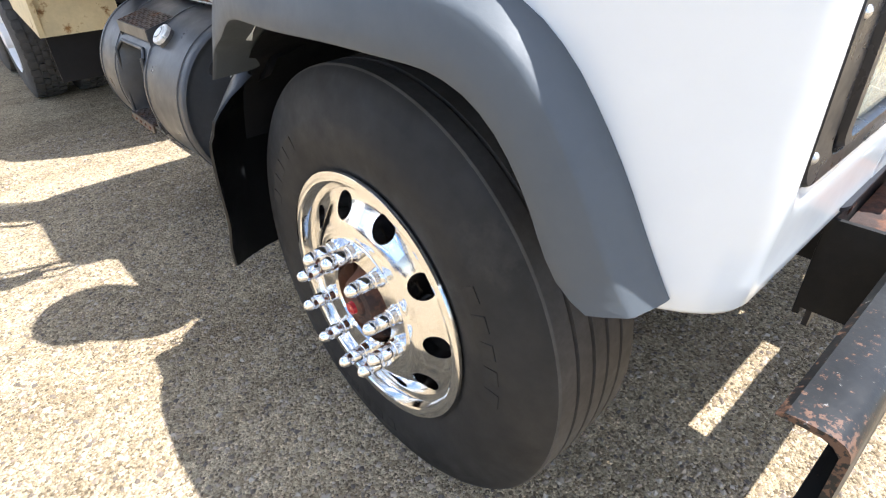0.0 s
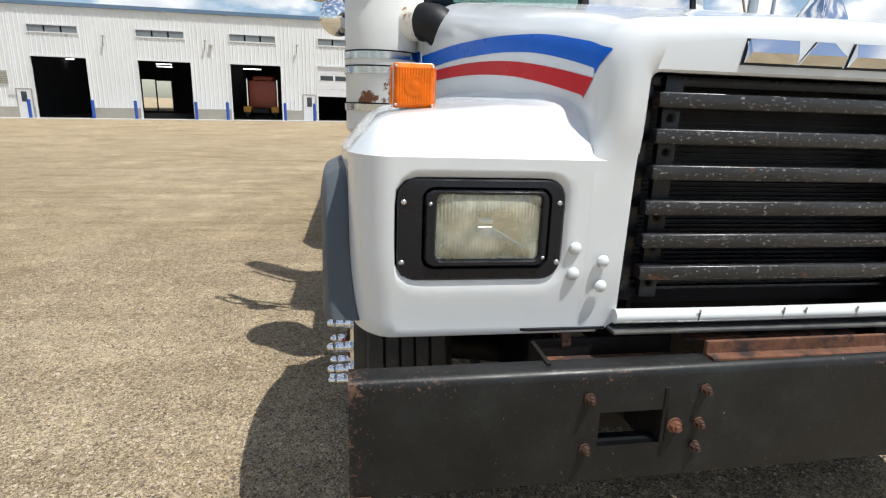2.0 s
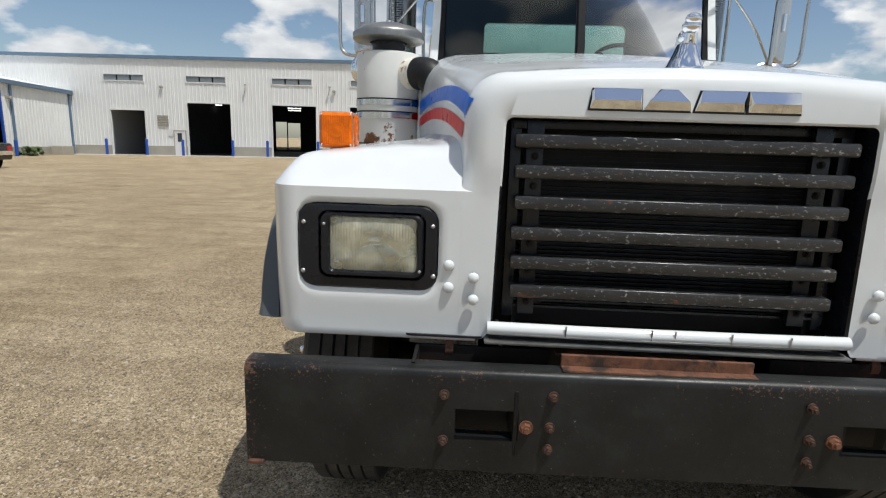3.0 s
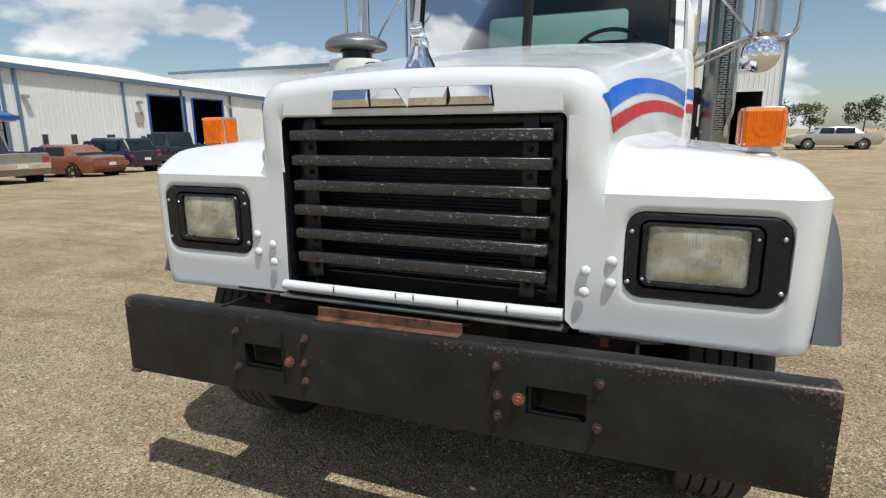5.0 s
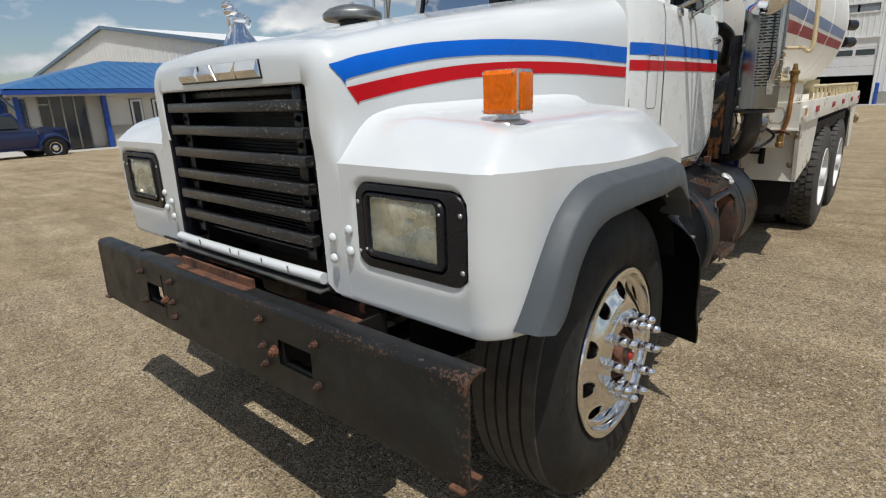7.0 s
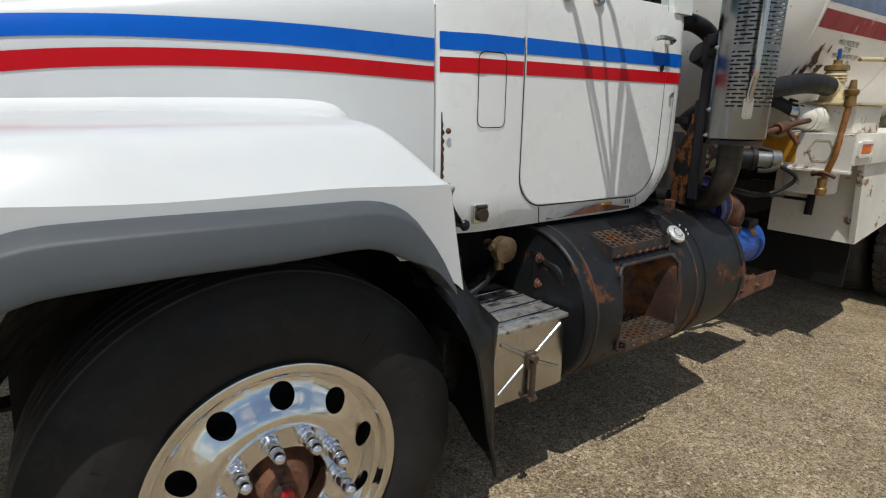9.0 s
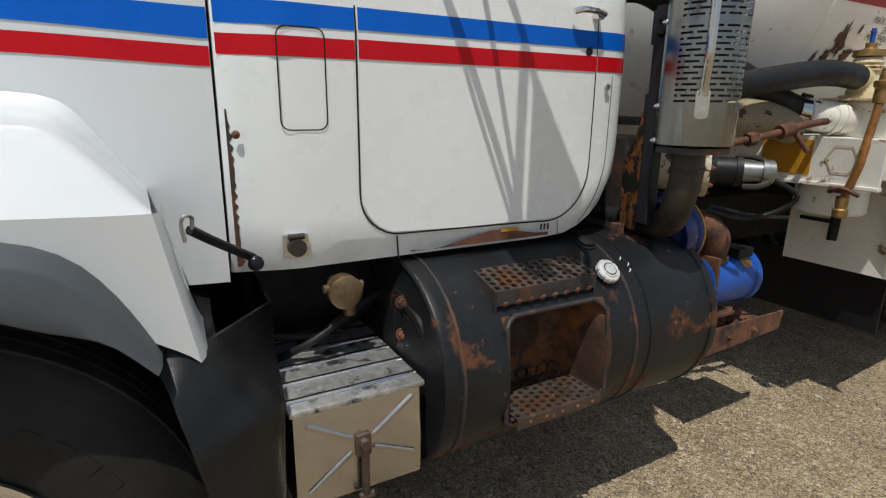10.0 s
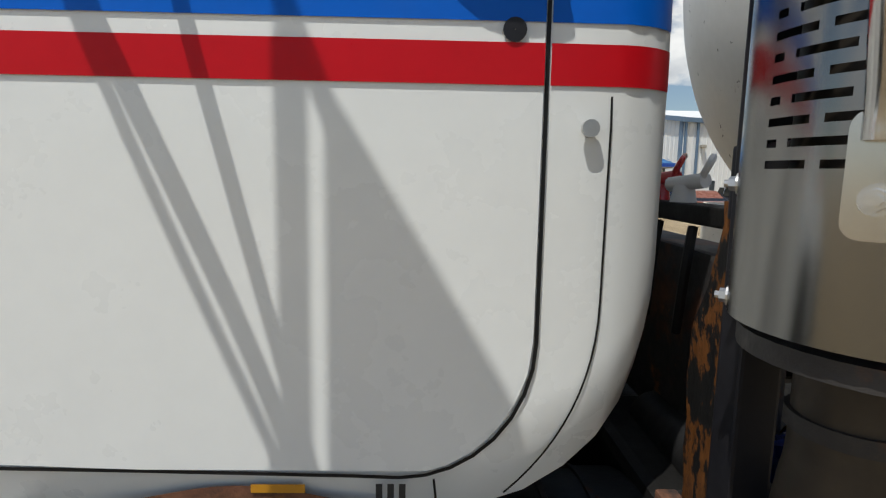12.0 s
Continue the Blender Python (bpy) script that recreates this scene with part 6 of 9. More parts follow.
# air cleaner on the other side of the hood
ac = Vector((-1.035, 1.65, 0))
bm = bmesh.new()
lathe(bm, [(1.24, 0.05), (1.25, 0.12), (1.29, 0.158), (1.30, 0.166), (1.535, 0.166), (1.54, 0.168), (1.872, 0.168), (1.884, 0.165), (1.888, 0.155), (1.892, 0.09)], ac, "z", 1, 48)
cleaner = part("air_cleaner", bm, CANISTER, truck, "white rust-flaked air cleaner canister", smooth=35)
for z in (1.565, 1.630, 1.40):
    bm = bmesh.new()
    lathe(bm, [(z - 0.015, 0.1685), (z - 0.015, 0.173), (z + 0.015, 0.173), (z + 0.015, 0.1685)], ac, "z", 1, 48)
    band = part("clamp_band", bm, STAINLESS, cleaner, "steel clamp band", smooth=30)
    bm = bmesh.new()
    lathe(bm, [(z + 0.016, 0.1682), (z + 0.016, 0.1705), (z + 0.022, 0.1705), (z + 0.022, 0.1682)], ac, "z", 1, 48)
    part("seal", bm, UNDER, band)
bm = bmesh.new()
lathe(bm, [(1.89, 0.088), (1.955, 0.088)], ac, "z", 1, 32)
part("cap_neck", bm, BLACK_PLASTIC, cleaner, smooth=40)
bm = bmesh.new()
lathe(bm, [(1.945, 0.10), (1.950, 0.180), (1.958, 0.190), (1.985, 0.191), (1.992, 0.186), (2.018, 0.150), (2.036, 0.09), (2.042, 0.04), (2.043, 0.0005)], ac, "z", 1, 48)
part("rain_cap", bm, DULL_ALU, cleaner, "round dull grey aluminium rain cap", smooth=40)
bm = bmesh.new()
rod(bm, (-1.035, 1.65, 2.038), (-1.035, 1.65, 2.06), 0.02, 0.014, 16)
part("cap_nut", bm, SCREW, cleaner, smooth=40)
bm = bmesh.new()
rod(bm, (-0.95, 1.59, 1.78), (-0.845, 1.49, 1.775), 0.078, n=24)
part("outlet", bm, WHITE_DIRTY, cleaner, smooth=50)
bm = bmesh.new()
tube(bm, [(-0.855, 1.500, 1.776), (-0.825, 1.472, 1.772), (-0.79, 1.45, 1.755), (-0.75, 1.43, 1.70)], 0.082, 20)
part("intake_elbow", bm, HOSE, cleaner, "black rubber intake elbow", smooth=50)

# --- fuel tanks, tool box, exhaust ---
def fuel_tank(s):
    cx, cz, R = 0.83, 0.685, 0.318
    y0, y1, ry0, ry1, sy0, sy1, ycap, bands = (2.015, 3.105, 2.205, 2.590, 2.192, 2.560, 2.635, (2.700, 2.768)) if s > 0 else (1.98, 3.02, 2.39, 2.74, 2.36, 2.73, 2.26, (2.36, 2.77))
    A0, A1 = -30, 35
    paint_, worn, rim_ = (TANK_BLACK, RECESS, TANK_RUST) if s > 0 else (TANK_PLAIN, TANK_PLAIN, TANK_PLAIN)
    na, ny = 72, 54
    P = lambda a, r, y: (s * (cx + r * math.cos(a)), y, cz + r * math.sin(a))

    def in_recess(a, y):
        a = (a + math.pi) % (2 * math.pi) - math.pi
        return radians(A0) < a < radians(A1) and ry0 < y < ry1
    bm = bmesh.new()
    ys = sorted(set([round(y0 + (y1 - y0) * k / ny, 4) for k in range(ny + 1)] + [ry0, ry1]))
    grid = [[bm.verts.new(P(2 * math.pi * i / na, R, y)) for i in range(na)] for y in ys]
    for k in range(len(ys) - 1):
        for i in range(na):
            j = (i + 1) % na
            if not in_recess(2 * math.pi * (i + 0.5) / na, (ys[k] + ys[k + 1]) / 2):
                bm.faces.new((grid[k][i], grid[k][j], grid[k + 1][j], grid[k + 1][i]))
    # shallow domed ends inside a rolled rim
    for y, d in ((y0, -1), (y1, 1)):
        lps = [[P(2 * math.pi * i / na, r, y + d * o) for i in range(na)] for r, o in ((R, 0), (R - 0.003, 0.007), (R - 0.010, 0.011), (R - 0.018, 0.008), (R - 0.030, 0.006), (R * 0.75, 0.024), (R * 0.4, 0.036), (0.002, 0.04))]
        rings(bm, lps, True)
    bmesh.ops.remove_doubles(bm, verts=bm.verts, dist=1e-5)
    tank = part("fuel_tank", bm, paint_, truck, "black round fuel tank with rust and step recess" if s > 0 else "grey-black round fuel tank with step recess", smooth=40)
    # rolled weld beads
    for y in (y0 + 0.045, *bands, y1 - 0.03):
        bm = bmesh.new()
        lathe(bm, [(-0.006, R - 0.001), (-0.004, R + 0.004), (0.004, R + 0.004), (0.006, R - 0.001)], (s * cx, y, cz), "y", 1, 72)
        for v in bm.verts:
            v.co.y += 0.0015 * math.sin(40 * v.co.z + 9 * v.co.x)
        if ry0 < y < ry1:
            bmesh.ops.delete(bm, geom=[v for v in bm.verts if in_recess(math.atan2(v.co.z - cz, s * v.co.x - cx), y)], context="VERTS")
        part("tank_band", bm, rim_ if y in (y0 + 0.045, bands[0]) else paint_, tank, smooth=50)
    # pressed pocket with rounded corners and a sloping throat
    bm = bmesh.new()
    nu, nv, rc = 44, 30, 0.055

    def inside(u, v):
        """Distance from the pocket's rounded outline, positive within."""
        w, h = (ry1 - ry0) / 2, R * radians(A1 - A0) / 2
        qx, qz = abs(u) - (w - rc), abs(v) - (h - rc)
        return rc - (math.hypot(max(qx, 0), max(qz, 0)) + min(max(qx, qz), 0))
    rows = []
    for k in range(nu + 1):
        y = ry0 + (ry1 - ry0) * k / nu
        row = []
        for i in range(nv + 1):
            a = radians(A0 + (A1 - A0) * i / nv)
            e = inside(y - (ry0 + ry1) / 2, R * (a - radians((A0 + A1) / 2)))
            g = smoothstep(0.0, 0.062, e) * 0.75 + 0.25 * smoothstep(0.0, 0.12, e)
            x, yy, z = P(a, R, y)
            back = 0.17 + 0.05 * math.cos(a)
            row.append((x - s * g * back, yy, z))
        rows.append(row)
    rings(bm, rows, False)
    part("step_recess", bm, worn, tank, "rusty step recess", smooth=60)
    # bead round the pocket
    bm = bmesh.new()
    w, h = (ry1 - ry0) / 2 - 0.004, R * radians(A1 - A0) / 2 - 0.004
    lip = []
    for y, v in rounded((ry0 + ry1) / 2 - w, (ry0 + ry1) / 2 + w, -h, h, rc, 5):
        a = radians((A0 + A1) / 2) + v / R
        lip.append((s * (cx + (R + 0.003) * math.cos(a)), y, cz + (R + 0.003) * math.sin(a)))
    tube(bm, lip + lip[:1], 0.0075, 8, steps=3)
    part("recess_rim", bm, rim_, tank, smooth=50)
    # lower perforated tread in the pocket, its back edge turned up in tabs
    zt = 0.572
    bm = bmesh.new()
    xa, xz = sorted((s * 0.955, s * 1.150))
    perforated(bm, xa, xz, ry0 + 0.03, ry1 - 0.035, zt, 7, 11, 0.0092)
    tread = part("lower_tread", bm, STEP_METAL, tank, "perforated rusty step tread", smooth=30)
    bm = bmesh.new()
    box(bm, min(s * 1.146, s * 1.154), max(s * 1.146, s * 1.154), ry0 + 0.03, ry1 - 0.035, zt - 0.034, zt + 0.001, 0.002)
    part("tread_lip", bm, STEP_METAL, tread)
    for k in range(7):
        y = ry0 + 0.045 + 0.043 * k
        part("tread_tab", boxed(min(s * 0.952, s * 0.957), max(s * 0.952, s * 0.957), y, y + 0.030, zt - 0.004, zt + 0.028, bevel=0.002), worn, tread)
    for k in range(5):
        bm = bmesh.new()
        y = ry0 + 0.075 + 0.060 * k
        dome(bm, (s * 1.154, y, zt - 0.018), 0.007, (s, 0, 0), 0.005, 8)
        part("tread_rivet", bm, RUST, tread)
    # upper step: a sloping perforated plate close over the tank, its front edge folded down
    bm = bmesh.new()
    xa, xz = sorted((s * 0.966, s * 1.084))
    perforated(bm, xa, xz, sy0, sy1, 0.0, 5, 13, 0.0098)
    for v in bm.verts:
        v.co.z += 0.974 - 0.032 * (s * v.co.x - 0.966) / 0.118
    step = part("upper_step", bm, STEP_METAL, tank, "perforated worn steel step on the tank", smooth=30)
    bm = bmesh.new()
    box(bm, min(s * 1.0805, s * 1.0865), max(s * 1.0805, s * 1.0865), sy0, sy1, 0.898, 0.943, 0.002)
    part("step_front", bm, rim_, step, "folded front edge of the step")
    for y in (sy0, sy1):
        bm = bmesh.new()
        rings(bm, [[(s * x, y + d, z) for x, z in ((0.966, 0.974), (1.084, 0.942), (1.084, 0.880), (1.03, 0.93), (0.966, 0.955))] for d in (-0.003, 0.003)], True, True, True)
        part("step_end", bm, rim_, step)
    if s > 0:
        for k in range(8):
            bm = bmesh.new()
            y = sy0 + 0.03 + 0.044 * k
            dome(bm, (s * 1.0865, y, 0.903), 0.011, (s, 0, -0.5), 0.007, 8)
            part("weld_spot", bm, RUST, step)
    # filler cap with finger notches, and the plug
    n = Vector((s * 0.68, 0, 0.735)).normalized()
    c = Vector((s * cx, ycap, cz)) + n * (R - 0.004)
    bm = bmesh.new()
    rod(bm, c, c + n * 0.020, 0.040, 0.037, 24)
    part("filler_neck", bm, paint_, tank, smooth=40)
    bm = bmesh.new()
    fa, fb = frame_of(n)
    lps = []
    for o, f in ((0.016, 0.94), (0.018, 1.0), (0.030, 1.0), (0.034, 0.93)):
        lp = []
        for k in range(48):
            t = 2 * math.pi * k / 48
            notch = 0.004 * max(0, math.cos(8 * t)) ** 6
            lp.append(c + n * o + (fa * math.cos(t) + fb * math.sin(t)) * (0.041 * f - notch))
        lps.append(lp)
    rings(bm, lps, True, True, True)
    rod(bm, c + n * 0.033, c + n * 0.039, 0.030, 0.027, 24)
    cap = part("fuel_cap", bm, CAP_ALU, tank, "notched aluminium fuel cap", smooth=25)
    # Dark disc under the button leaves a dark ring round it
    bm = bmesh.new()
    rod(bm, c + n * 0.038, c + n * 0.0395, 0.0225, n=24)
    part("cap_groove", bm, UNDER, cap, "dark ring on the cap", smooth=30)
    bm = bmesh.new()
    rod(bm, c + n * 0.039, c + n * 0.0415, 0.0195, 0.0185, 24)
    part("cap_button", bm, CAP_ALU, cap, smooth=30)
    if s > 0:
        n2 = Vector((s * 0.30, 0, 0.955)).normalized()
        c2 = Vector((s * cx, 2.662, cz)) + n2 * (R - 0.004)
        bm = bmesh.new()
        lathe(bm, [(0.0, 0.036), (0.008, 0.036), (0.010, 0.030), (0.020, 0.030), (0.024, 0.022), (0.025, 0.0005)], (0, 0, 0), "z", 1, 20)
        bmesh.ops.transform(bm, matrix=Matrix.Translation(c2) @ n2.to_track_quat("Z", "Y").to_matrix().to_4x4(), verts=bm.verts)
        part("tank_plug", bm, paint_, tank, smooth=30)
        # chalked marks beside the cap
        for dy, da in ((2.735, 55), (2.750, 50), (2.742, 46)):
            bm = bmesh.new()
            tube(bm, [P(radians(da + q), R + 0.001, dy + 0.012 * math.sin(q)) for q in (0, 1, 2)], 0.0016, 5)
            part("chalk_mark", bm, WHITE_RIM, tank)
    # strap bracket with two rusty bolts on the front end
    bm = bmesh.new()
    box(bm, min(s * 0.905, s * 0.915), max(s * 0.905, s * 0.915), y0 - 0.055, y0 + 0.002, 0.775, 0.915, 0.003)
    box(bm, min(s * 0.86, s * 0.91), max(s * 0.86, s * 0.91), y0 - 0.028, y0 - 0.018, 0.775, 0.915, 0.003)
    bracket = part("strap_bracket", bm, UNDER, tank, smooth=40)
    for z in (0.795, 0.893):
        bm = bmesh.new()
        hexbolt(bm, (s * 0.915, y0 - 0.030, z), 0.015, 0.016, (s, 0, 0))
        part("strap_bolt", bm, RUST, bracket, "rusty strap bolt")
    bm = bmesh.new()
    tube(bm, [(s * 0.90, y0 - 0.012, 0.885), (s * 0.99, y0 - 0.014, 0.865), (s * 1.02, y0 - 0.010, 0.83)], 0.018, 8)
    part("strap_end", bm, UNDER, bracket, smooth=40)
    # hanger brackets
    for y in (y0 + 0.06, y1 - 0.10):
        part("tank_hanger", boxed(min(s * 0.44, s * 0.66), max(s * 0.44, s * 0.66), y - 0.03, y + 0.03, 0.40, 0.95), UNDER, tank)


for s in (1, -1):
    fuel_tank(s)


# bright tool box between wheel and tank
bm = bmesh.new()
box(bm, 0.62, 1.085, 1.622, 1.962, 0.462, 0.722, 0.008)
toolbox = part("battery_box", bm, STAINLESS, truck, "bright tread-plate battery box with cross-ribbed front", smooth=30)
bm = bmesh.new()
box(bm, 0.612, 1.091, 1.614, 1.970, 0.720, 0.736, 0.006)
lid = part("lid", bm, TREAD_PLATE, toolbox, "worn tread-plate lid", smooth=30)
for k in range(5):
    x = 0.68 + 0.090 * k
    bm = bmesh.new()
    rings(bm, [[(x - 0.010, y, 0.7355), (x - 0.005, y, 0.7425), (x + 0.005, y, 0.7425), (x + 0.010, y, 0.7355)] for y in (1.620, 1.964)], False)
    part("lid_rib", bm, STAINLESS, toolbox, smooth=60)
for (ya, za), (yb, zb) in (((1.655, 0.505), (1.765, 0.585)), ((1.825, 0.620), (1.935, 0.700)), ((1.655, 0.690), (1.765, 0.625)), ((1.825, 0.585), (1.935, 0.535))):
    bm = bmesh.new()
    rod(bm, (1.083, ya, za), (1.083, yb, zb), 0.0085, n=8)
    part("pressed_rib", bm, STAINLESS, toolbox, smooth=60)
bm = bmesh.new()
box(bm, 1.084, 1.096, 1.775, 1.815, 0.57, 0.63, 0.003)
rod(bm, (1.102, 1.795, 0.612), (1.102, 1.795, 0.462), 0.011, n=8)
rod(bm, (1.102, 1.775, 0.457), (1.102, 1.815, 0.457), 0.011, n=8)
rod(bm, (1.092, 1.795, 0.61), (1.115, 1.795, 0.61), 0.014, n=8)
part("latch", bm, STEP_METAL, toolbox, smooth=40)
# air valve over the box
bm = bmesh.new()
lathe(bm, [(0.0, 0.03), (0.01, 0.045), (0.05, 0.047), (0.055, 0.040), (0.058, 0.0005)], (0.86, 1.825, 0.945), "x", 1, 24)
rod(bm, (0.885, 1.77, 0.955), (0.885, 1.88, 0.955), 0.012, n=10)
rod(bm, (0.80, 1.825, 0.945), (0.86, 1.825, 0.945), 0.02, n=10)
rod(bm, (0.83, 1.86, 0.93), (0.83, 1.86, 0.85), 0.018, n=10)
part("air_valve", bm, BRONZE, truck, "round weathered air valve under the cab", smooth=40)
bm = bmesh.new()
tube(bm, [(0.8, 1.65, 0.74), (0.85, 1.75, 0.80), (0.8, 1.9, 0.86), (0.75, 2.05, 0.90)], 0.012, 8)
part("air_line", bm, HOSE, truck, smooth=50)
bm = bmesh.new()
tube(bm, [(0.7, 1.62, 0.78), (0.72, 1.8, 0.76), (0.68, 2.0, 0.82)], 0.016, 8)
part("air_line", bm, HOSE, truck, smooth=50)
# dark bulk under the cab
bm = bmesh.new()
box(bm, -0.62, 0.62, 1.6, 2.8, 0.70, 1.0, 0.03)
part("transmission", bm, UNDER, truck)


def exhaust(s):
    cx, cy, r = 1.103, 2.910, 0.117
    bm = bmesh.new()
    rod(bm, (s * cx, cy, 1.34), (s * cx, cy, 3.1), 0.080, n=32)
    stack = part("exhaust_stack", bm, PIPE, truck, "vertical exhaust stack behind the cab", smooth=50)
    # slotted heat shield, plain along its inner edge and its foot
    bm = bmesh.new()
    a0, a1 = radians(-142), radians(112)
    nc, rows = 100, 84
    P = lambda i, z: (s * (cx + r * math.cos(a0 + (a1 - a0) * i / nc)), cy + r * math.sin(a0 + (a1 - a0) * i / nc), z)
    zs, kinds = [1.326, 1.452], [False]
    for k in range(rows):
        z = 1.452 + 0.0158 * k
        zs += [z + 0.0062, z + 0.0158]
        kinds += [k, False]
    V = {}

    def v(i, k):
        if (i, k) not in V:
            V[i, k] = bm.verts.new(P(i, zs[k]))
        return V[i, k]
    for k in range(len(zs) - 1):
        kd = kinds[k]
        for i in range(nc):
            if kd is not False and kd not in (14, 46) and 20 < i < nc - 4:
                if (i + (5 if kd % 2 else 0)) % 10 < 8:
                    continue
            bm.faces.new((v(i, k), v(i + 1, k), v(i + 1, k + 1), v(i, k + 1)))
    part("heat_shield", bm, SHIELD, stack, "slotted stainless heat shield", smooth=40)
    for z in (1.335, 1.44, 1.685):
        bm = bmesh.new()
        a = radians(-128)
        d = Vector((s * math.cos(a), math.sin(a), 0))
        hexbolt(bm, Vector((s * cx, cy, z)) + d * r, 0.007, 0.008, d)
        part("shield_bolt", bm, SCREW, stack)
    # grab rail standing off the shield
    a = radians(-48)
    out = lambda d, z: (s * (cx + (r + d) * math.cos(a)), cy + (r + d) * math.sin(a), z)
    bm = bmesh.new()
    tube(bm, [out(0.008, 1.47), out(0.012, 1.50), out(0.035, 1.56), out(0.044, 1.62), out(0.044, 2.1), out(0.044, 2.7)], 0.0125, 12)
    part("grab_rail", bm, STAINLESS, stack, "stainless grab rail", smooth=50)
    bm = bmesh.new()
    tang = Vector((-math.sin(a) * s, math.cos(a), 0))
    rings(bm, [[tuple(Vector(out(d, z)) + tang * u) for u, z in rounded(-0.019, 0.019, 1.405, 1.49, 0.012, 4)] for d in (-0.002, 0.007)], True, True, True)
    part("rail_foot", bm, STAINLESS, stack, smooth=30)
    bm = bmesh.new()
    hexbolt(bm, out(0.007, 1.432), 0.008, 0.006, (math.cos(a) * s, math.sin(a), 0))
    part("foot_bolt", bm, SCREW, stack)
    # elbow below
    bm = bmesh.new()
    tube(bm, [(s * 1.103, 2.895, 1.36), (s * 1.103, 2.895, 1.22), (s * 1.098, 2.892, 1.17), (s * 1.080, 2.898, 1.115), (s * 1.045, 2.918, 1.070), (s * 0.985, 2.945, 1.040)], 0.049, 24)
    part("exhaust_elbow", bm, PIPE if s > 0 else CHROME, stack, "heat-stained exhaust elbow" if s > 0 else "chrome exhaust elbow", smooth=50)
    bm = bmesh.new()
    tube(bm, [(s * 1.000, 2.938, 1.046), (s * 0.9, 2.945, 1.03), (s * 0.6, 2.95, 1.02)], 0.044, 16)
    part("black_pipe", bm, HOSE, stack, "black pipe running under the cab", smooth=50)
    bm = bmesh.new()
    lathe(bm, [(1.235, 0.0485), (1.235, 0.053), (1.25, 0.053), (1.25, 0.0485)], (s * 1.103, 2.895, 0), "z", 1, 32)
    lathe(bm, [(1.30, 0.056), (1.30, 0.108), (1.318, 0.108), (1.318, 0.056)], (s * cx, cy, 0), "z", 1, 32)
    part("pipe_collar", bm, TANK_RUST, stack, smooth=30)
    # black mounting post between cab and stack
    bm = bmesh.new()
    lo, hi = sorted((s * 0.955, s * 1.000))
    box(bm, lo, hi, 2.855, 2.90, 1.05, 1.745, 0.004)
    box(bm, min(s * 0.94, s * 1.06), max(s * 0.94, s * 1.06), 2.86, 2.92, 1.63, 1.735, 0.004)
    box(bm, min(s * 0.94, s * 1.06), max(s * 0.94, s * 1.06), 2.86, 2.92, 1.40, 1.48, 0.004)
    part("stack_post", bm, FIN, stack, "black stack mounting post")
    for z in (1.70, 1.66):
        bm = bmesh.new()
        hexbolt(bm, (s * 0.985, 2.853, z), 0.010, 0.012, (0, -1, 0))
        part("post_bolt", bm, UNDER, stack)


for s in (1, -1):
    exhaust(s)
# rusty brackets and beams behind the cab
bm = bmesh.new()
lps = []
for k in range(17):
    t = k / 16
    z = 1.42 - 0.40 * t
    a = 0.930 - 0.062 * smoothstep(0.05, 0.5, t) + 0.003 * math.sin(29 * t)
    b = 0.958 - 0.012 * smoothstep(0.55, 1.0, t) + 0.003 * math.sin(19 * t)
    lps.append([(a, 2.862 + 0.012 * t, z), (b, 2.866, z), (b, 2.876, z), (a, 2.872 + 0.012 * t, z)])
rings(bm, lps, True, True, True)
part("rusty_gusset", bm, FLAKES, truck, "rusty flaking bracket behind the cab", smooth=40)
part("rusty_bracket", boxed(0.86, 0.90, 2.84, 2.87, 0.96, 1.035, bevel=0.005), RUST, truck, "small rusty steel bracket on the frame")
part("cross_member", boxed(-0.75, 0.80, 2.95, 3.05, 1.02, 1.335, bevel=0.01), TANK_RUST, truck, "rusty cross beam behind the cab")
part("top_rail", boxed(-0.75, 0.84, 2.94, 2.99, 1.375, 1.405, bevel=0.004), UNDER, truck, "black rail over the cross beam")
for x, h, mt, nm in ((0.62, 0.030, WHITE_RIM, "white_fitting"), (0.52, 0.035, RED_PAINT, "red_coupling"), (0.40, 0.028, STAINLESS, "line_fitting")):
    bm = bmesh.new()
    rod(bm, (x, 2.965, 1.404), (x, 2.965, 1.404 + h), 0.022, 0.016, 12)
    rod(bm, (x - 0.03, 2.955, 1.404 + h), (x + 0.04, 2.98, 1.412 + h), 0.013, n=10)
    tube(bm, [(x + 0.03, 2.975, 1.410 + h), (x + 0.05, 2.98, 1.44 + h), (x + 0.02, 3.0, 1.45 + h)], 0.006, 6)
    part(nm, bm, mt, truck, smooth=40)
for x in (0.70, 0.58, 0.46):
    bm = bmesh.new()
    tube(bm, [(x, 2.945, 1.37), (x + 0.015, 2.93, 1.30), (x - 0.01, 2.935, 1.20)], 0.008, 6)
    part("air_line", bm, HOSE, truck, smooth=50)
part("battery_cover", boxed(0.5, 0.86, 2.84, 3.2, 0.70, 1.02, bevel=0.02), UNDER, truck)

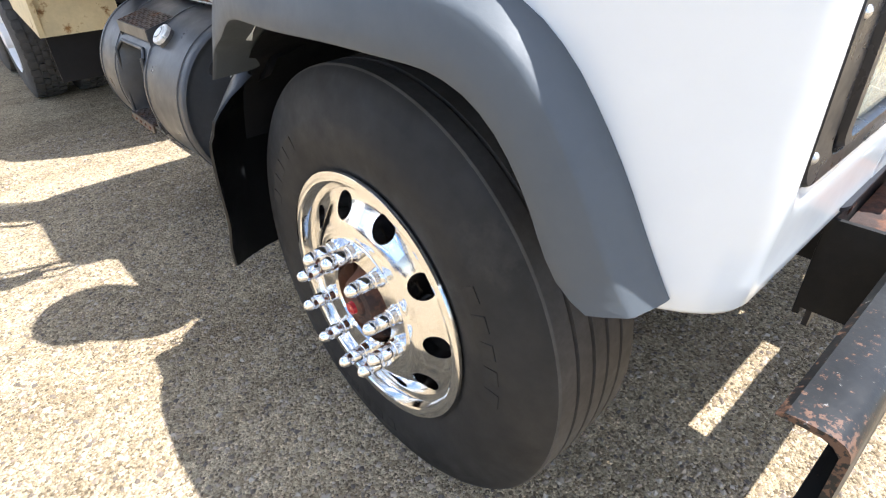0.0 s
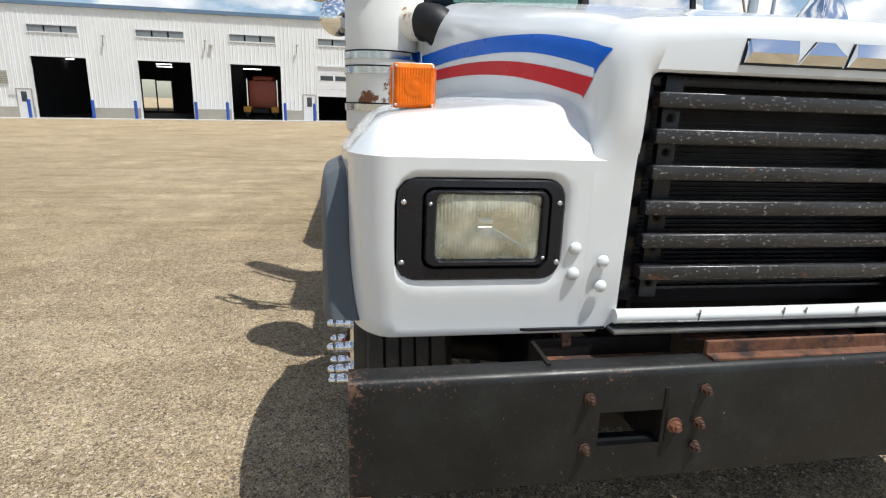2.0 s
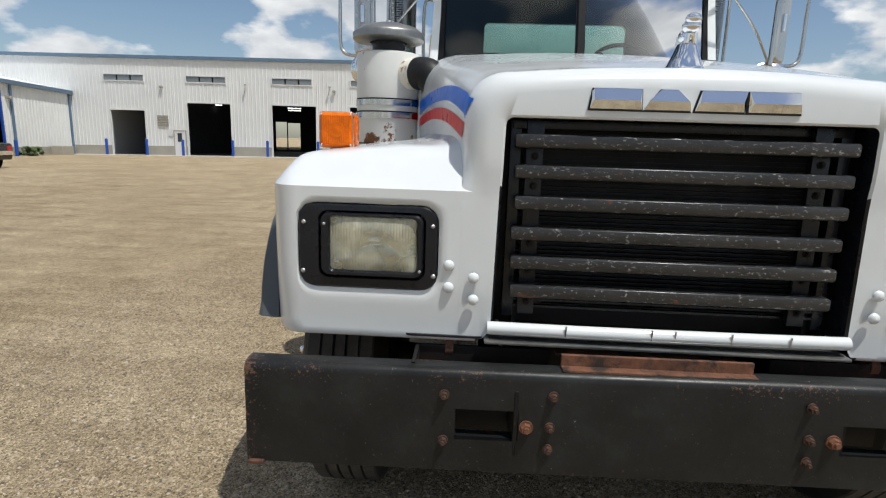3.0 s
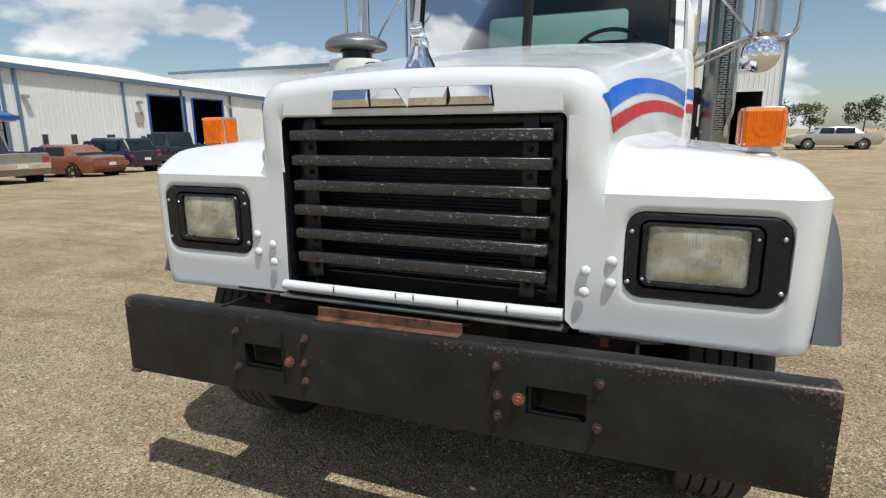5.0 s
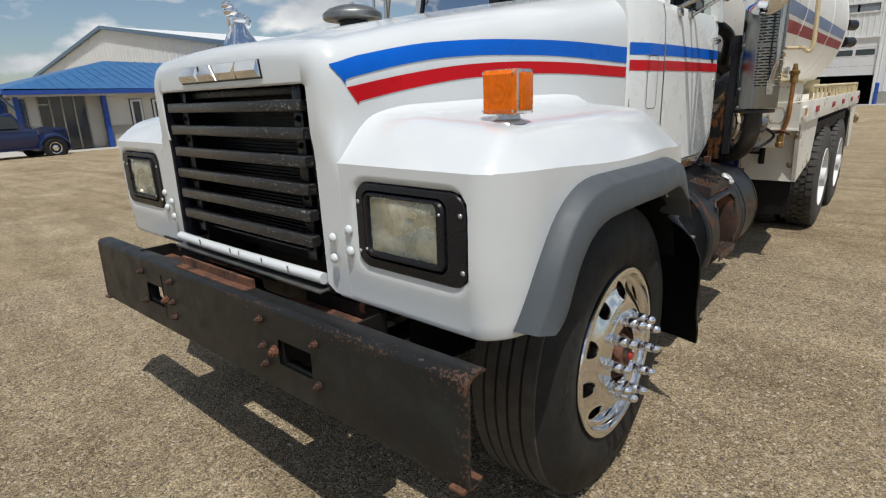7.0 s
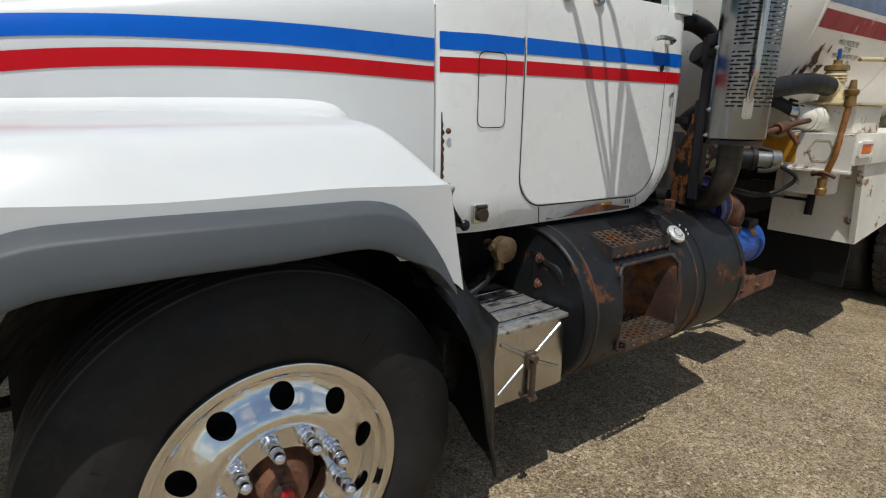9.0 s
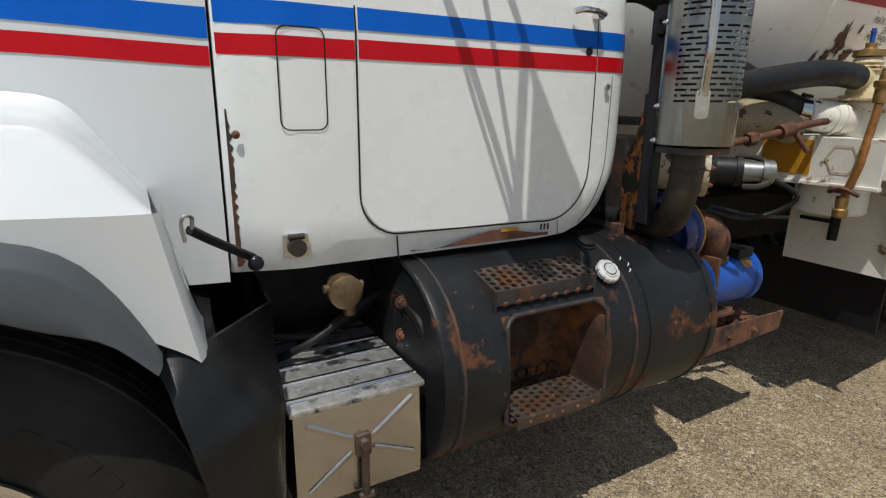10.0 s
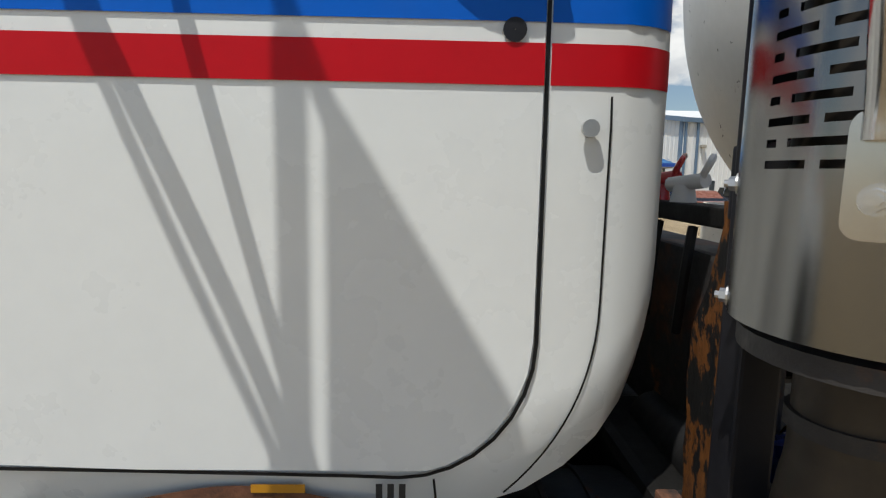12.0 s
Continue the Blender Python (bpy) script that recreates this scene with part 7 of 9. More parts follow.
# --- tank body behind the cab ---
CZ, CR = 2.20, 0.985
bm = bmesh.new()
lathe(bm, [(3.92 - 0.54 * math.cos(0.5 * math.pi * k / 14), max(0.0005, CR * math.sin(0.5 * math.pi * k / 14))) for k in range(15)] + [(8.55, CR), (8.62, 0.96), (8.74, 0.85), (8.84, 0.60), (8.90, 0.25), (8.91, 0.0005)], (0, 0, CZ), "y", 1, 72)
vessel = part("tank_vessel", bm, TANK_PAINT, truck, "dusty white cylindrical pressure tank", smooth=40)
for y in (3.925, 5.2, 7.0, 8.54):
    bm = bmesh.new()
    lathe(bm, [(y - 0.012, CR - 0.002), (y, CR + 0.006), (y + 0.012, CR - 0.002)], (0, 0, CZ), "y", 1, 72)
    part("weld_bead", bm, TANK_PAINT, vessel, smooth=60)
for s in (1, -1):
    for a0, a1, mt, nm in ((-13.9, -19.3, FADED_RED, "faded_red_stripe"), (-6.0, -11.9, FADED_BLUE, "faded_blue_stripe")):
        bm = bmesh.new()
        ys = [3.95 + 4.45 * k / 20 for k in range(21)]
        rings(bm, [[(s * (CR + 0.002) * math.cos(radians(a0 + (a1 - a0) * j / 4)), y, CZ + (CR + 0.002) * math.sin(radians(a0 + (a1 - a0) * j / 4))) for y in ys] for j in range(5)], False)
        part(nm, bm, mt, vessel)


def stencil(text, y, z_ang, size):
    cu = bpy.data.curves.new("stencil_text", "FONT")
    cu.body, cu.size, cu.align_x = text, size, "CENTER"
    tmp = bpy.data.objects.new("tmp", cu)
    scene.collection.objects.link(tmp)
    dg = bpy.context.evaluated_depsgraph_get()
    me = bpy.data.meshes.new_from_object(tmp.evaluated_get(dg))
    bpy.data.objects.remove(tmp)
    bm = bmesh.new()
    bm.from_mesh(me)
    bpy.data.meshes.remove(me)
    for v in bm.verts:
        a = radians(z_ang) + v.co.y / CR
        v.co = Vector(((CR + 0.003) * math.cos(a), y + v.co.x, CZ + (CR + 0.003) * math.sin(a)))
    part("stencil", bm, INK, vessel, "black stencilled tank lettering")


for k, t in enumerate(("MAX PRESSURE", "25 PSI", "MAX PAN POP OFF", "SET      PSI")):
    stencil(t, 4.44 + 0.028 * k, -23.1 - 2.15 * k, 0.043)
# rust breaking through the tank's paint behind the weld
rnd = random.Random(9)
for y, ang, w, h in ((4.13, -27.6, 0.045, 0.075), (4.17, -30.0, 0.030, 0.05), (4.26, -31.8, 0.055, 0.040), (4.10, -33.2, 0.035, 0.05), (4.02, -34.5, 0.02, 0.06), (4.24, -25.0, 0.012, 0.03)):
    bm = bmesh.new()
    ring_ = []
    for k in range(26):
        t = 2 * math.pi * k / 26
        q = rnd.uniform(0.45, 1.15)
        a = radians(ang) + h * q * math.sin(t) / CR
        ring_.append(bm.verts.new(((CR + 0.0025) * math.cos(a), y + w * q * math.cos(t), CZ + (CR + 0.0025) * math.sin(a))))
    bm.faces.new(ring_)
    part("rust_patch", bm, RUST, vessel, "brown rust patch through the paint")
# walkway rails and the deck along both sides
for s in (1, -1):
    mx = lambda a, b: (min(s * a, s * b), max(s * a, s * b))
    bm = bmesh.new()
    x0, x1 = mx(0.72, 1.20)
    box(bm, x0, x1, 4.13, 8.95, 1.300, 1.3235)
    x0, x1 = mx(1.19, 1.21)
    box(bm, x0, x1, 3.95, 8.95, 1.165, 1.330, 0.004)
    deck = part("side_deck", bm, WHITE_DIRTY, truck, "white chipped side deck with lamps", smooth=30)
    # deck front: an upright sheet with a folded lower edge
    bm = bmesh.new()
    x0, x1 = mx(0.35, 1.205)
    box(bm, x0, x1, 3.945, 3.96, 1.135, 1.325, 0.003)
    box(bm, x0, x1, 3.935, 3.975, 1.118, 1.136, 0.004)
    x0, x1 = mx(0.35, 1.19)
    box(bm, x0, x1, 3.955, 4.16, 1.305, 1.324, 0.002)
    part("front_deck_plate", bm, WHITE_DIRTY, deck, "chipped white deck front")
    # low front skirt
    bm = bmesh.new()
    x0, x1 = mx(0.70, 1.17)
    box(bm, x0, x1, 4.30, 4.33, 0.69, 1.18)
    x0, x1 = mx(1.155, 1.185)
    loops = [[(x, 4.30, 0.69), (x, 5.00, 0.80), (x, 5.15, 1.17), (x, 4.20, 1.17)] for x in (x0, x1)]
    rings(bm, loops, True, True, True)
    part("front_skirt", bm, CREAM if s < 0 else WHITE_DIRTY, deck, "rust-streaked cream skirt before the drive wheels")
    bm = bmesh.new()
    x0, x1 = mx(0.46, 1.15)
    box(bm, x0, x1, 4.36, 4.37, 0.40, 0.72)
    part("front_flap", bm, BLACK_RUBBER, deck)
    # rail
    bm = bmesh.new()
    tube(bm, [(s * 1.17, 4.6, 1.43), (s * 1.17, 6.5, 1.43), (s * 1.17, 8.85, 1.43)], 0.016, 8)
    rail = part("deck_rail", bm, CREAM, deck, "rusty cream deck rail", smooth=50)
    for k in range(15):
        y = 4.62 + 0.30 * k
        bm = bmesh.new()
        rod(bm, (s * 1.17, y, 1.325), (s * 1.17, y, 1.43), 0.013, n=8)
        part("rail_post", bm, CREAM, rail)
    for k, y in enumerate((4.06, 4.75, 5.9, 6.8, 7.8, 8.8)):
        bm = bmesh.new()
        x0, x1 = mx(1.209, 1.222)
        box(bm, x0, x1, y - 0.075, y + 0.075, 1.225, 1.275, 0.005)
        lamp = part("marker_lamp" if k == 0 else "reflector", bm, AMBER if k == 0 else RED_PAINT if k == 5 else FADED_RED, deck, smooth=30)
        if k == 0:
            x0, x1 = mx(1.208, 1.226)
            bm = bmesh.new()
            plate(bm, rounded(y - 0.095, y + 0.095, 1.208, 1.292, 0.012, 4), x0, x1, "x", hole=rounded(y - 0.0765, y + 0.0765, 1.2235, 1.2765, 0.006, 4))
            part("lamp_housing", bm, WHITE_DIRTY, lamp, "white lamp housing")
    # rear fender drop and flap
    bm = bmesh.new()
    x0, x1 = mx(1.165, 1.195)
    loops = [[(x, 8.15, 1.17), (x, 8.45, 0.60), (x, 8.75, 0.60), (x, 8.95, 1.17)] for x in (x0, x1)]
    rings(bm, loops, True, True, True)
    part("rear_skirt", bm, WHITE_DIRTY, deck)
    bm = bmesh.new()
    x0, x1 = mx(0.55, 1.19)
    box(bm, x0, x1, 8.12, 8.135, 0.22, 1.1)
    part("rear_flap", bm, BLACK_RUBBER, deck)
    bm = bmesh.new()
    tube(bm, [(s * 1.0, 8.95, 1.05), (s * 1.2, 9.0, 1.0), (s * 1.2, 9.05, 0.9)], 0.03, 8)
    part("rear_hook", bm, CREAM, deck)
    # saddles
    for y in (4.6, 6.4, 8.2):
        x0, x1 = mx(0.35, 0.80)
        part("saddle", boxed(x0, x1, y - 0.05, y + 0.05, 0.97, 1.50), CREAM, vessel)
    # ladder rungs and handles on the tank side
    bm = bmesh.new()
    tube(bm, [(s * 1.02, 4.95, 1.75), (s * 1.09, 4.98, 1.80), (s * 1.05, 5.0, 2.6)], 0.018, 8)
    rod(bm, (s * 0.96, 4.5, 1.74), (s * 1.06, 4.75, 1.745), 0.013, n=8)
    part("grab_handle", bm, CREAM, vessel, smooth=40)
    bm = bmesh.new()
    rod(bm, (s * 0.94, 8.7, 2.2), (s * 1.02, 8.9, 2.2), 0.07, n=14)
    rod(bm, (s * 0.94, 8.7, 1.98), (s * 1.02, 8.9, 1.98), 0.07, n=14)
    part("rear_lamp", bm, BLACK_PLASTIC, vessel, smooth=40)
bm = bmesh.new()
box(bm, -1.15, 1.15, 4.40, 8.9, 0.99, 1.10)
part("sub_frame", bm, UNDER, truck)
for y in (4.6, 5.3, 6.65, 8.0, 8.8):
    part("frame_crossmember", boxed(-0.42, 0.42, y - 0.06, y + 0.06, 0.74, 0.96), UNDER, truck)

# --- pump, valves and hoses on the near side ---
bm = bmesh.new()
box(bm, 0.90, 1.13, 4.10, 4.48, 1.3245, 1.475, 0.008)
manifold = part("valve_manifold", bm, WHITE_DIRTY, truck, "rust-pocked white valve manifold on the deck", smooth=30)
bm = bmesh.new()
box(bm, 0.86, 1.16, 4.06, 4.55, 1.475, 1.487, 0.002)
part("manifold_lid", bm, CREAM, manifold)
bm = bmesh.new()
c = (0.955, 4.22)
lathe(bm, [(1.485, 0.085), (1.50, 0.085), (1.502, 0.062), (1.52, 0.062), (1.53, 0.056), (1.60, 0.052), (1.605, 0.060), (1.612, 0.060), (1.614, 0.052), (1.622, 0.060), (1.630, 0.052), (1.638, 0.060), (1.66, 0.050), (1.662, 0.0005)], (*c, 0), "z", 1, 24)
for k in range(4):
    lathe(bm, [(0.03 + 0.013 * k, 0.040), (0.035 + 0.013 * k, 0.052), (0.041 + 0.013 * k, 0.040)], (0.955, 4.22, 1.575), "y", -1, 20)
rod(bm, (0.955, 4.20, 1.575), (0.955, 4.13, 1.575), 0.043, n=20)
part("relief_valve", bm, CREAM, manifold, "cream relief valve with brass top", smooth=40)
bm = bmesh.new()
lathe(bm, [(1.66, 0.03), (1.664, 0.062), (1.69, 0.060), (1.694, 0.03), (1.70, 0.022), (1.72, 0.022), (1.722, 0.0005)], (*c, 0), "z", 1, 24)
part("valve_top", bm, BRASS, manifold, smooth=40)
bm = bmesh.new()
rod(bm, (*c, 1.72), (*c, 1.78), 0.010, n=8)
rod(bm, (0.955, 4.20, 1.765), (0.955, 4.24, 1.765), 0.006, n=6)
part("valve_stem", bm, BLUE_PUMP, manifold)
bm = bmesh.new()
lathe(bm, [(-0.03, 0.03), (0.0, 0.040), (0.012, 0.042), (0.016, 0.038), (0.012, 0.035)], (1.035, 4.24, 1.545), "x", 1, 24)
gauge = part("pressure_gauge", bm, SCREW, manifold, "round pressure gauge", smooth=40)
bm = bmesh.new()
lathe(bm, [(0.010, 0.036), (0.0105, 0.0005)], (1.035, 4.24, 1.545), "x", 1, 24)
part("gauge_face", bm, WHITE_RIM, gauge)
part("gauge_needle", boxed(1.0457, 1.0465, 4.225, 4.242, 1.543, 1.547), INK, gauge)
bm = bmesh.new()
tube(bm, [(1.125, 4.0, 1.485), (1.128, 3.98, 1.43), (1.13, 3.955, 1.34), (1.135, 3.925, 1.26), (1.130, 3.918, 1.20), (1.11, 3.915, 1.12), (1.10, 3.912, 1.06)], 0.0155, 12)
part("sight_hose", bm, material("yellowed_drain_hose", (0.22, 0.09, 0.018), 0.3, var=0.35, scale=14, spots=((0.10, 0.04, 0.015), 9, 0.56, 0.2)), manifold, "yellowed drain hose", smooth=50)
bm = bmesh.new()
lathe(bm, [(1.465, 0.028), (1.52, 0.026), (1.53, 0.034), (1.55, 0.034), (1.555, 0.02), (1.60, 0.014), (1.602, 0.0005)], (1.125, 4.0, 0), "z", 1, 16)
part("upper_fitting", bm, BRASS, manifold, "brass hose fitting", smooth=40)
bm = bmesh.new()
lathe(bm, [(1.0, 0.019), (1.01, 0.028), (1.035, 0.028), (1.04, 0.022), (1.09, 0.024)], (1.10, 3.912, 0), "z", 1, 14)
part("drain_fitting", bm, BRASS, manifold, "brass hose fitting", smooth=40)
bm = bmesh.new()
tube(bm, [(1.05, 3.90, 1.105), (1.10, 3.885, 1.125), (1.16, 3.905, 1.10)], 0.010, 6)
rod(bm, (1.04, 3.915, 1.115), (1.12, 3.915, 1.115), 0.014, n=8)
part("drain_valve", bm, RUST, manifold, "rusty drain valve with lever", smooth=40)
# suction elbow and the large hoses
bm = bmesh.new()
tube(bm, [(0.99, 4.20, 1.395), (0.95, 4.10, 1.40), (0.90, 4.0, 1.41), (0.87, 3.94, 1.42)], 0.068, 18)
for o in (0.0, 0.035):
    p = Vector((0.945 - 0.5 * o, 4.09 - o, 1.40))
    rod(bm, p, p + Vector((-0.006, -0.012, 0.001)), 0.074, n=18)
part("suction_elbow", bm, WHITE_DIRTY, manifold, "white suction elbow", smooth=50)
bm = bmesh.new()
rod(bm, (0.885, 3.97, 1.418), (0.85, 3.90, 1.435), 0.066, 0.060, 16)
rod(bm, (0.86, 3.925, 1.50), (0.90, 3.94, 1.485), 0.012, n=8)
part("hose_collar", bm, STAINLESS, manifold, smooth=40)
bm = bmesh.new()
tube(bm, [(0.87, 3.94, 1.425), (0.82, 3.84, 1.47), (0.76, 3.70, 1.55), (0.68, 3.5, 1.66), (0.62, 3.36, 1.73)], 0.056, 14)
part("lower_hose", bm, HOSE, manifold, "black suction hose", smooth=60)
bm = bmesh.new()
tube(bm, [(0.957, 4.14, 1.575), (0.95, 4.0, 1.585), (0.93, 3.85, 1.58), (0.89, 3.6, 1.545), (0.84, 3.35, 1.50), (0.80, 3.20, 1.44), (0.74, 3.12, 1.36)], 0.053, 16)
part("upper_hose", bm, HOSE, manifold, "thick black rubber hose", smooth=60)
bm = bmesh.new()
tube(bm, [(0.80, 2.80, 1.80), (0.87, 2.88, 1.80), (0.90, 3.0, 1.74), (0.84, 3.2, 1.62)], 0.036, 10)
part("air_hose", bm, HOSE, truck, "black air hose behind the cab", smooth=60)
# pump outlet: flange, coupling and dust cap, pointing outward and back
bm = bmesh.new()
w0, w1 = Vector((0.825, 3.215, 1.21)), Vector((1.095, 3.465, 1.208))
way = (w1 - w0).normalized()
A = lambda d: w0 + way * d
rod(bm, A(-0.10), A(0.0), 0.085, n=24)
rod(bm, A(-0.02), A(0.05), 0.075, n=24)
rod(bm, A(0.05), A(0.070), 0.105, n=24)
rod(bm, A(0.070), A(0.082), 0.075, n=24)
rod(bm, A(0.082), A(0.104), 0.105, n=24)
flange = part("pump_flange", bm, FLAKED_CREAM, truck, "flaking cream pump flange", smooth=30)
fa, fb = frame_of(way)
for k in range(8):
    t = 2 * math.pi * k / 8
    o = (fa * math.cos(t) + fb * math.sin(t)) * 0.088
    bm = bmesh.new()
    hexbolt(bm, A(0.104) + o, 0.010, 0.012, way)
    part("flange_bolt", bm, RUST, flange)
bm = bmesh.new()
rod(bm, A(0.104), A(0.13), 0.066, 0.060, 20)
rod(bm, A(0.13), A(0.20), 0.050, n=20)
rod(bm, A(0.20), A(0.222), 0.057, n=20)
part("coupling", bm, HOSE, truck, "black hose coupling", smooth=40)
bm = bmesh.new()
rod(bm, A(0.222), A(0.29), 0.040, 0.037, 20)
rod(bm, A(0.29), A(0.33), 0.047, 0.044, 20)
rod(bm, A(0.33), A(0.336), 0.044, 0.03, 20)
cap = part("dust_cap", bm, DULL_ALU, truck, "dull aluminium cam-lock cap", smooth=40)
for q in (1, -1):
    bm = bmesh.new()
    tube(bm, [tuple(A(0.31) + fa * q * 0.06), tuple(A(0.27) + fa * q * 0.082), tuple(A(0.22) + fa * q * 0.085)], 0.011, 8)
    part("cam_lever", bm, PIPE, cap, smooth=40)
bm = bmesh.new()
tube(bm, [tuple(A(0.33) - fb * 0.03), (1.12, 3.53, 1.12), (1.06, 3.50, 1.05), (0.98, 3.42, 1.02), (0.9, 3.32, 1.05)], 0.010, 8)
tube(bm, [(0.86, 3.40, 1.05), (0.95, 3.58, 1.01), (1.0, 3.72, 1.0)], 0.008, 6)
part("control_cable", bm, HOSE, truck, smooth=50)
# rusty drain pipe with its lever, before the deck front
bm = bmesh.new()
tube(bm, [(0.82, 3.30, 1.28), (0.88, 3.50, 1.31), (0.93, 3.68, 1.345), (0.96, 3.80, 1.375), (0.97, 3.94, 1.39)], 0.015, 10)
rod(bm, (0.945, 3.74, 1.36), (1.0, 3.78, 1.27), 0.012, n=8)
rod(bm, (0.93, 3.68, 1.345), (0.945, 3.74, 1.362), 0.030, n=12)
rod(bm, (0.89, 3.53, 1.315), (0.90, 3.57, 1.322), 0.028, n=6)
part("drain_pipe", bm, RUST, truck, "rusty drain pipe and lever", smooth=50)
# pale pressed duct under the lower hose
bm = bmesh.new()
tube(bm, [(0.60, 3.45, 1.40), (0.72, 3.60, 1.41), (0.80, 3.78, 1.40), (0.84, 3.93, 1.36)], 0.075, 14)
part("tan_duct", bm, DUCT, truck, "rusty tan duct below the hoses", smooth=50)
# decals on the deck front
bm = bmesh.new()
rings(bm, [[(x, 3.9425, z) for x, z in rounded(0.715, 0.935, 1.160, 1.310, 0.006, 2)], [(x, 3.9445, z) for x, z in rounded(0.715, 0.935, 1.160, 1.310, 0.006, 2)]], True, True, True)
part("orange_decal", bm, YELLOW_DECAL, truck, "peeling orange warning decal")
bm = bmesh.new()
hexa = lambda r: [(1.055 + r * math.cos(math.pi / 3 * k), 1.235 + r * math.sin(math.pi / 3 * k)) for k in range(6)]
rings(bm, [[(x, d, z) for x, z in lp] for lp, d in ((hexa(0.068), 0.0), (hexa(0.060), 0.0))], True)
for v in bm.verts:
    v.co.y = 3.9425
part("hexagon_mark", bm, CREAM, truck, "faded yellow hexagon outline")
# drain pot and lever below the deck
bm = bmesh.new()
lathe(bm, [(0.985, 0.0005), (0.985, 0.125), (0.995, 0.135), (1.12, 0.135)], (0.96, 4.13, 0), "z", 1, 28)
part("drain_pot", bm, WHITE_DIRTY, truck, "white drain pot under the deck", smooth=40)
bm = bmesh.new()
rod(bm, (0.93, 4.27, 0.96), (0.935, 4.25, 0.83), 0.022, n=10)
rod(bm, (0.78, 4.25, 0.92), (0.93, 4.25, 0.92), 0.010, n=8)
part("drain_lever", bm, UNDER, truck, "black drain lever", smooth=40)
# blue pump drum with its clamp ring, its end facing forwards and out
DRUM = pose(0.872, 3.105, 0.978, 4, 0, 17) @ Matrix.Scale(0.86, 4)
bm = bmesh.new()
lathe(bm, [(-0.085, 0.0005), (-0.080, 0.118), (-0.092, 0.132), (-0.095, 0.150), (-0.082, 0.158), (0.020, 0.160), (0.026, 0.170), (0.044, 0.170), (0.050, 0.155), (0.10, 0.12), (0.12, 0.0005)], (0, 0, 0), "y", 1, 40)
bmesh.ops.transform(bm, matrix=DRUM, verts=bm.verts)
drum = part("blue_drum", bm, SHADED_BLUE, truck, "dark blue pump drum", smooth=40)
bm = bmesh.new()
lathe(bm, [(0.030, 0.169), (0.029, 0.175), (0.040, 0.177), (0.047, 0.165)], (0, 0, 0), "y", 1, 40)
bmesh.ops.transform(bm, matrix=DRUM, verts=bm.verts)
part("drum_band", bm, BRASS, drum, "yellow clamp ring", smooth=40)
bm = bmesh.new()
tube(bm, [(0.86, 3.42, 0.84), (0.90, 3.40, 0.88), (0.91, 3.38, 0.94), (0.87, 3.34, 0.985), (0.80, 3.30, 0.99)], 0.055, 14)
rod(bm, (0.86, 3.42, 0.825), (0.86, 3.42, 0.845), 0.085, n=16)
part("pump_elbow", bm, RUST, truck, "rusty cast pump elbow", smooth=50)
# hydraulic motor lying along the frame
bm = bmesh.new()
lathe(bm, [(-0.20, 0.0005), (-0.195, 0.07), (-0.18, 0.115), (0.09, 0.118), (0.095, 0.126), (0.125, 0.126), (0.13, 0.118), (0.15, 0.105), (0.165, 0.0005)], (0.855, 3.52, 0.735), "y", 1, 36)
motor = part("hydraulic_motor", bm, BLUE_PUMP, truck, "chipped blue hydraulic motor", smooth=40)
bm = bmesh.new()
lathe(bm, [(0.02, 0.119), (0.022, 0.1205), (0.075, 0.1205), (0.077, 0.119)], (0.855, 3.52, 0.735), "y", 1, 36)
keep = [f for f in bm.faces if not (25 < math.degrees(math.atan2(f.calc_center_median().z - 0.735, f.calc_center_median().x - 0.855)) < 65)]
bmesh.ops.delete(bm, geom=keep, context="FACES")
part("name_plate", bm, BRASS, motor, "worn metal name plate")
bm = bmesh.new()
box(bm, 0.86, 0.95, 3.50, 3.60, 0.835, 0.875, 0.006)
part("terminal_box", bm, UNDER, motor)
bm = bmesh.new()
box(bm, 0.60, 0.97, 3.345, 3.36, 0.52, 0.86, 0.004)
box(bm, 0.60, 0.97, 3.345, 3.50, 0.60, 0.615, 0.003)
part("pump_bracket", bm, RUST, truck, "rusty pump bracket")
bm = bmesh.new()
box(bm, 0.72, 0.945, 3.36, 3.86, 0.475, 0.49, 0.003)
tray = part("rusty_tray", bm, RUST, truck, "rusty side tray with scrap fittings", smooth=40)
bm = bmesh.new()
loops = [[(x, 3.36, 0.43), (x, 3.88, 0.455), (x, 3.90, 0.54), (x, 3.36, 0.545)] for x in (0.948, 0.958)]
rings(bm, loops, True, True, True)
part("tray_side", bm, RUST, tray)
for y, x in ((3.46, 0.90), (3.53, 0.88), (3.60, 0.91), (3.67, 0.86), (3.74, 0.90)):
    bm = bmesh.new()
    rod(bm, (x, y, 0.49), (x + 0.012, y + 0.02, 0.545 + 0.03 * math.sin(y * 40)), 0.026, 0.018, 8)
    part("scrap_fitting", bm, RUST, tray, smooth=30)
for y in (3.50, 3.68):
    bm = bmesh.new()
    hexbolt(bm, (0.958, y, 0.49), 0.012, 0.014, (1, 0, 0))
    part("tray_bolt", bm, RUST, tray)

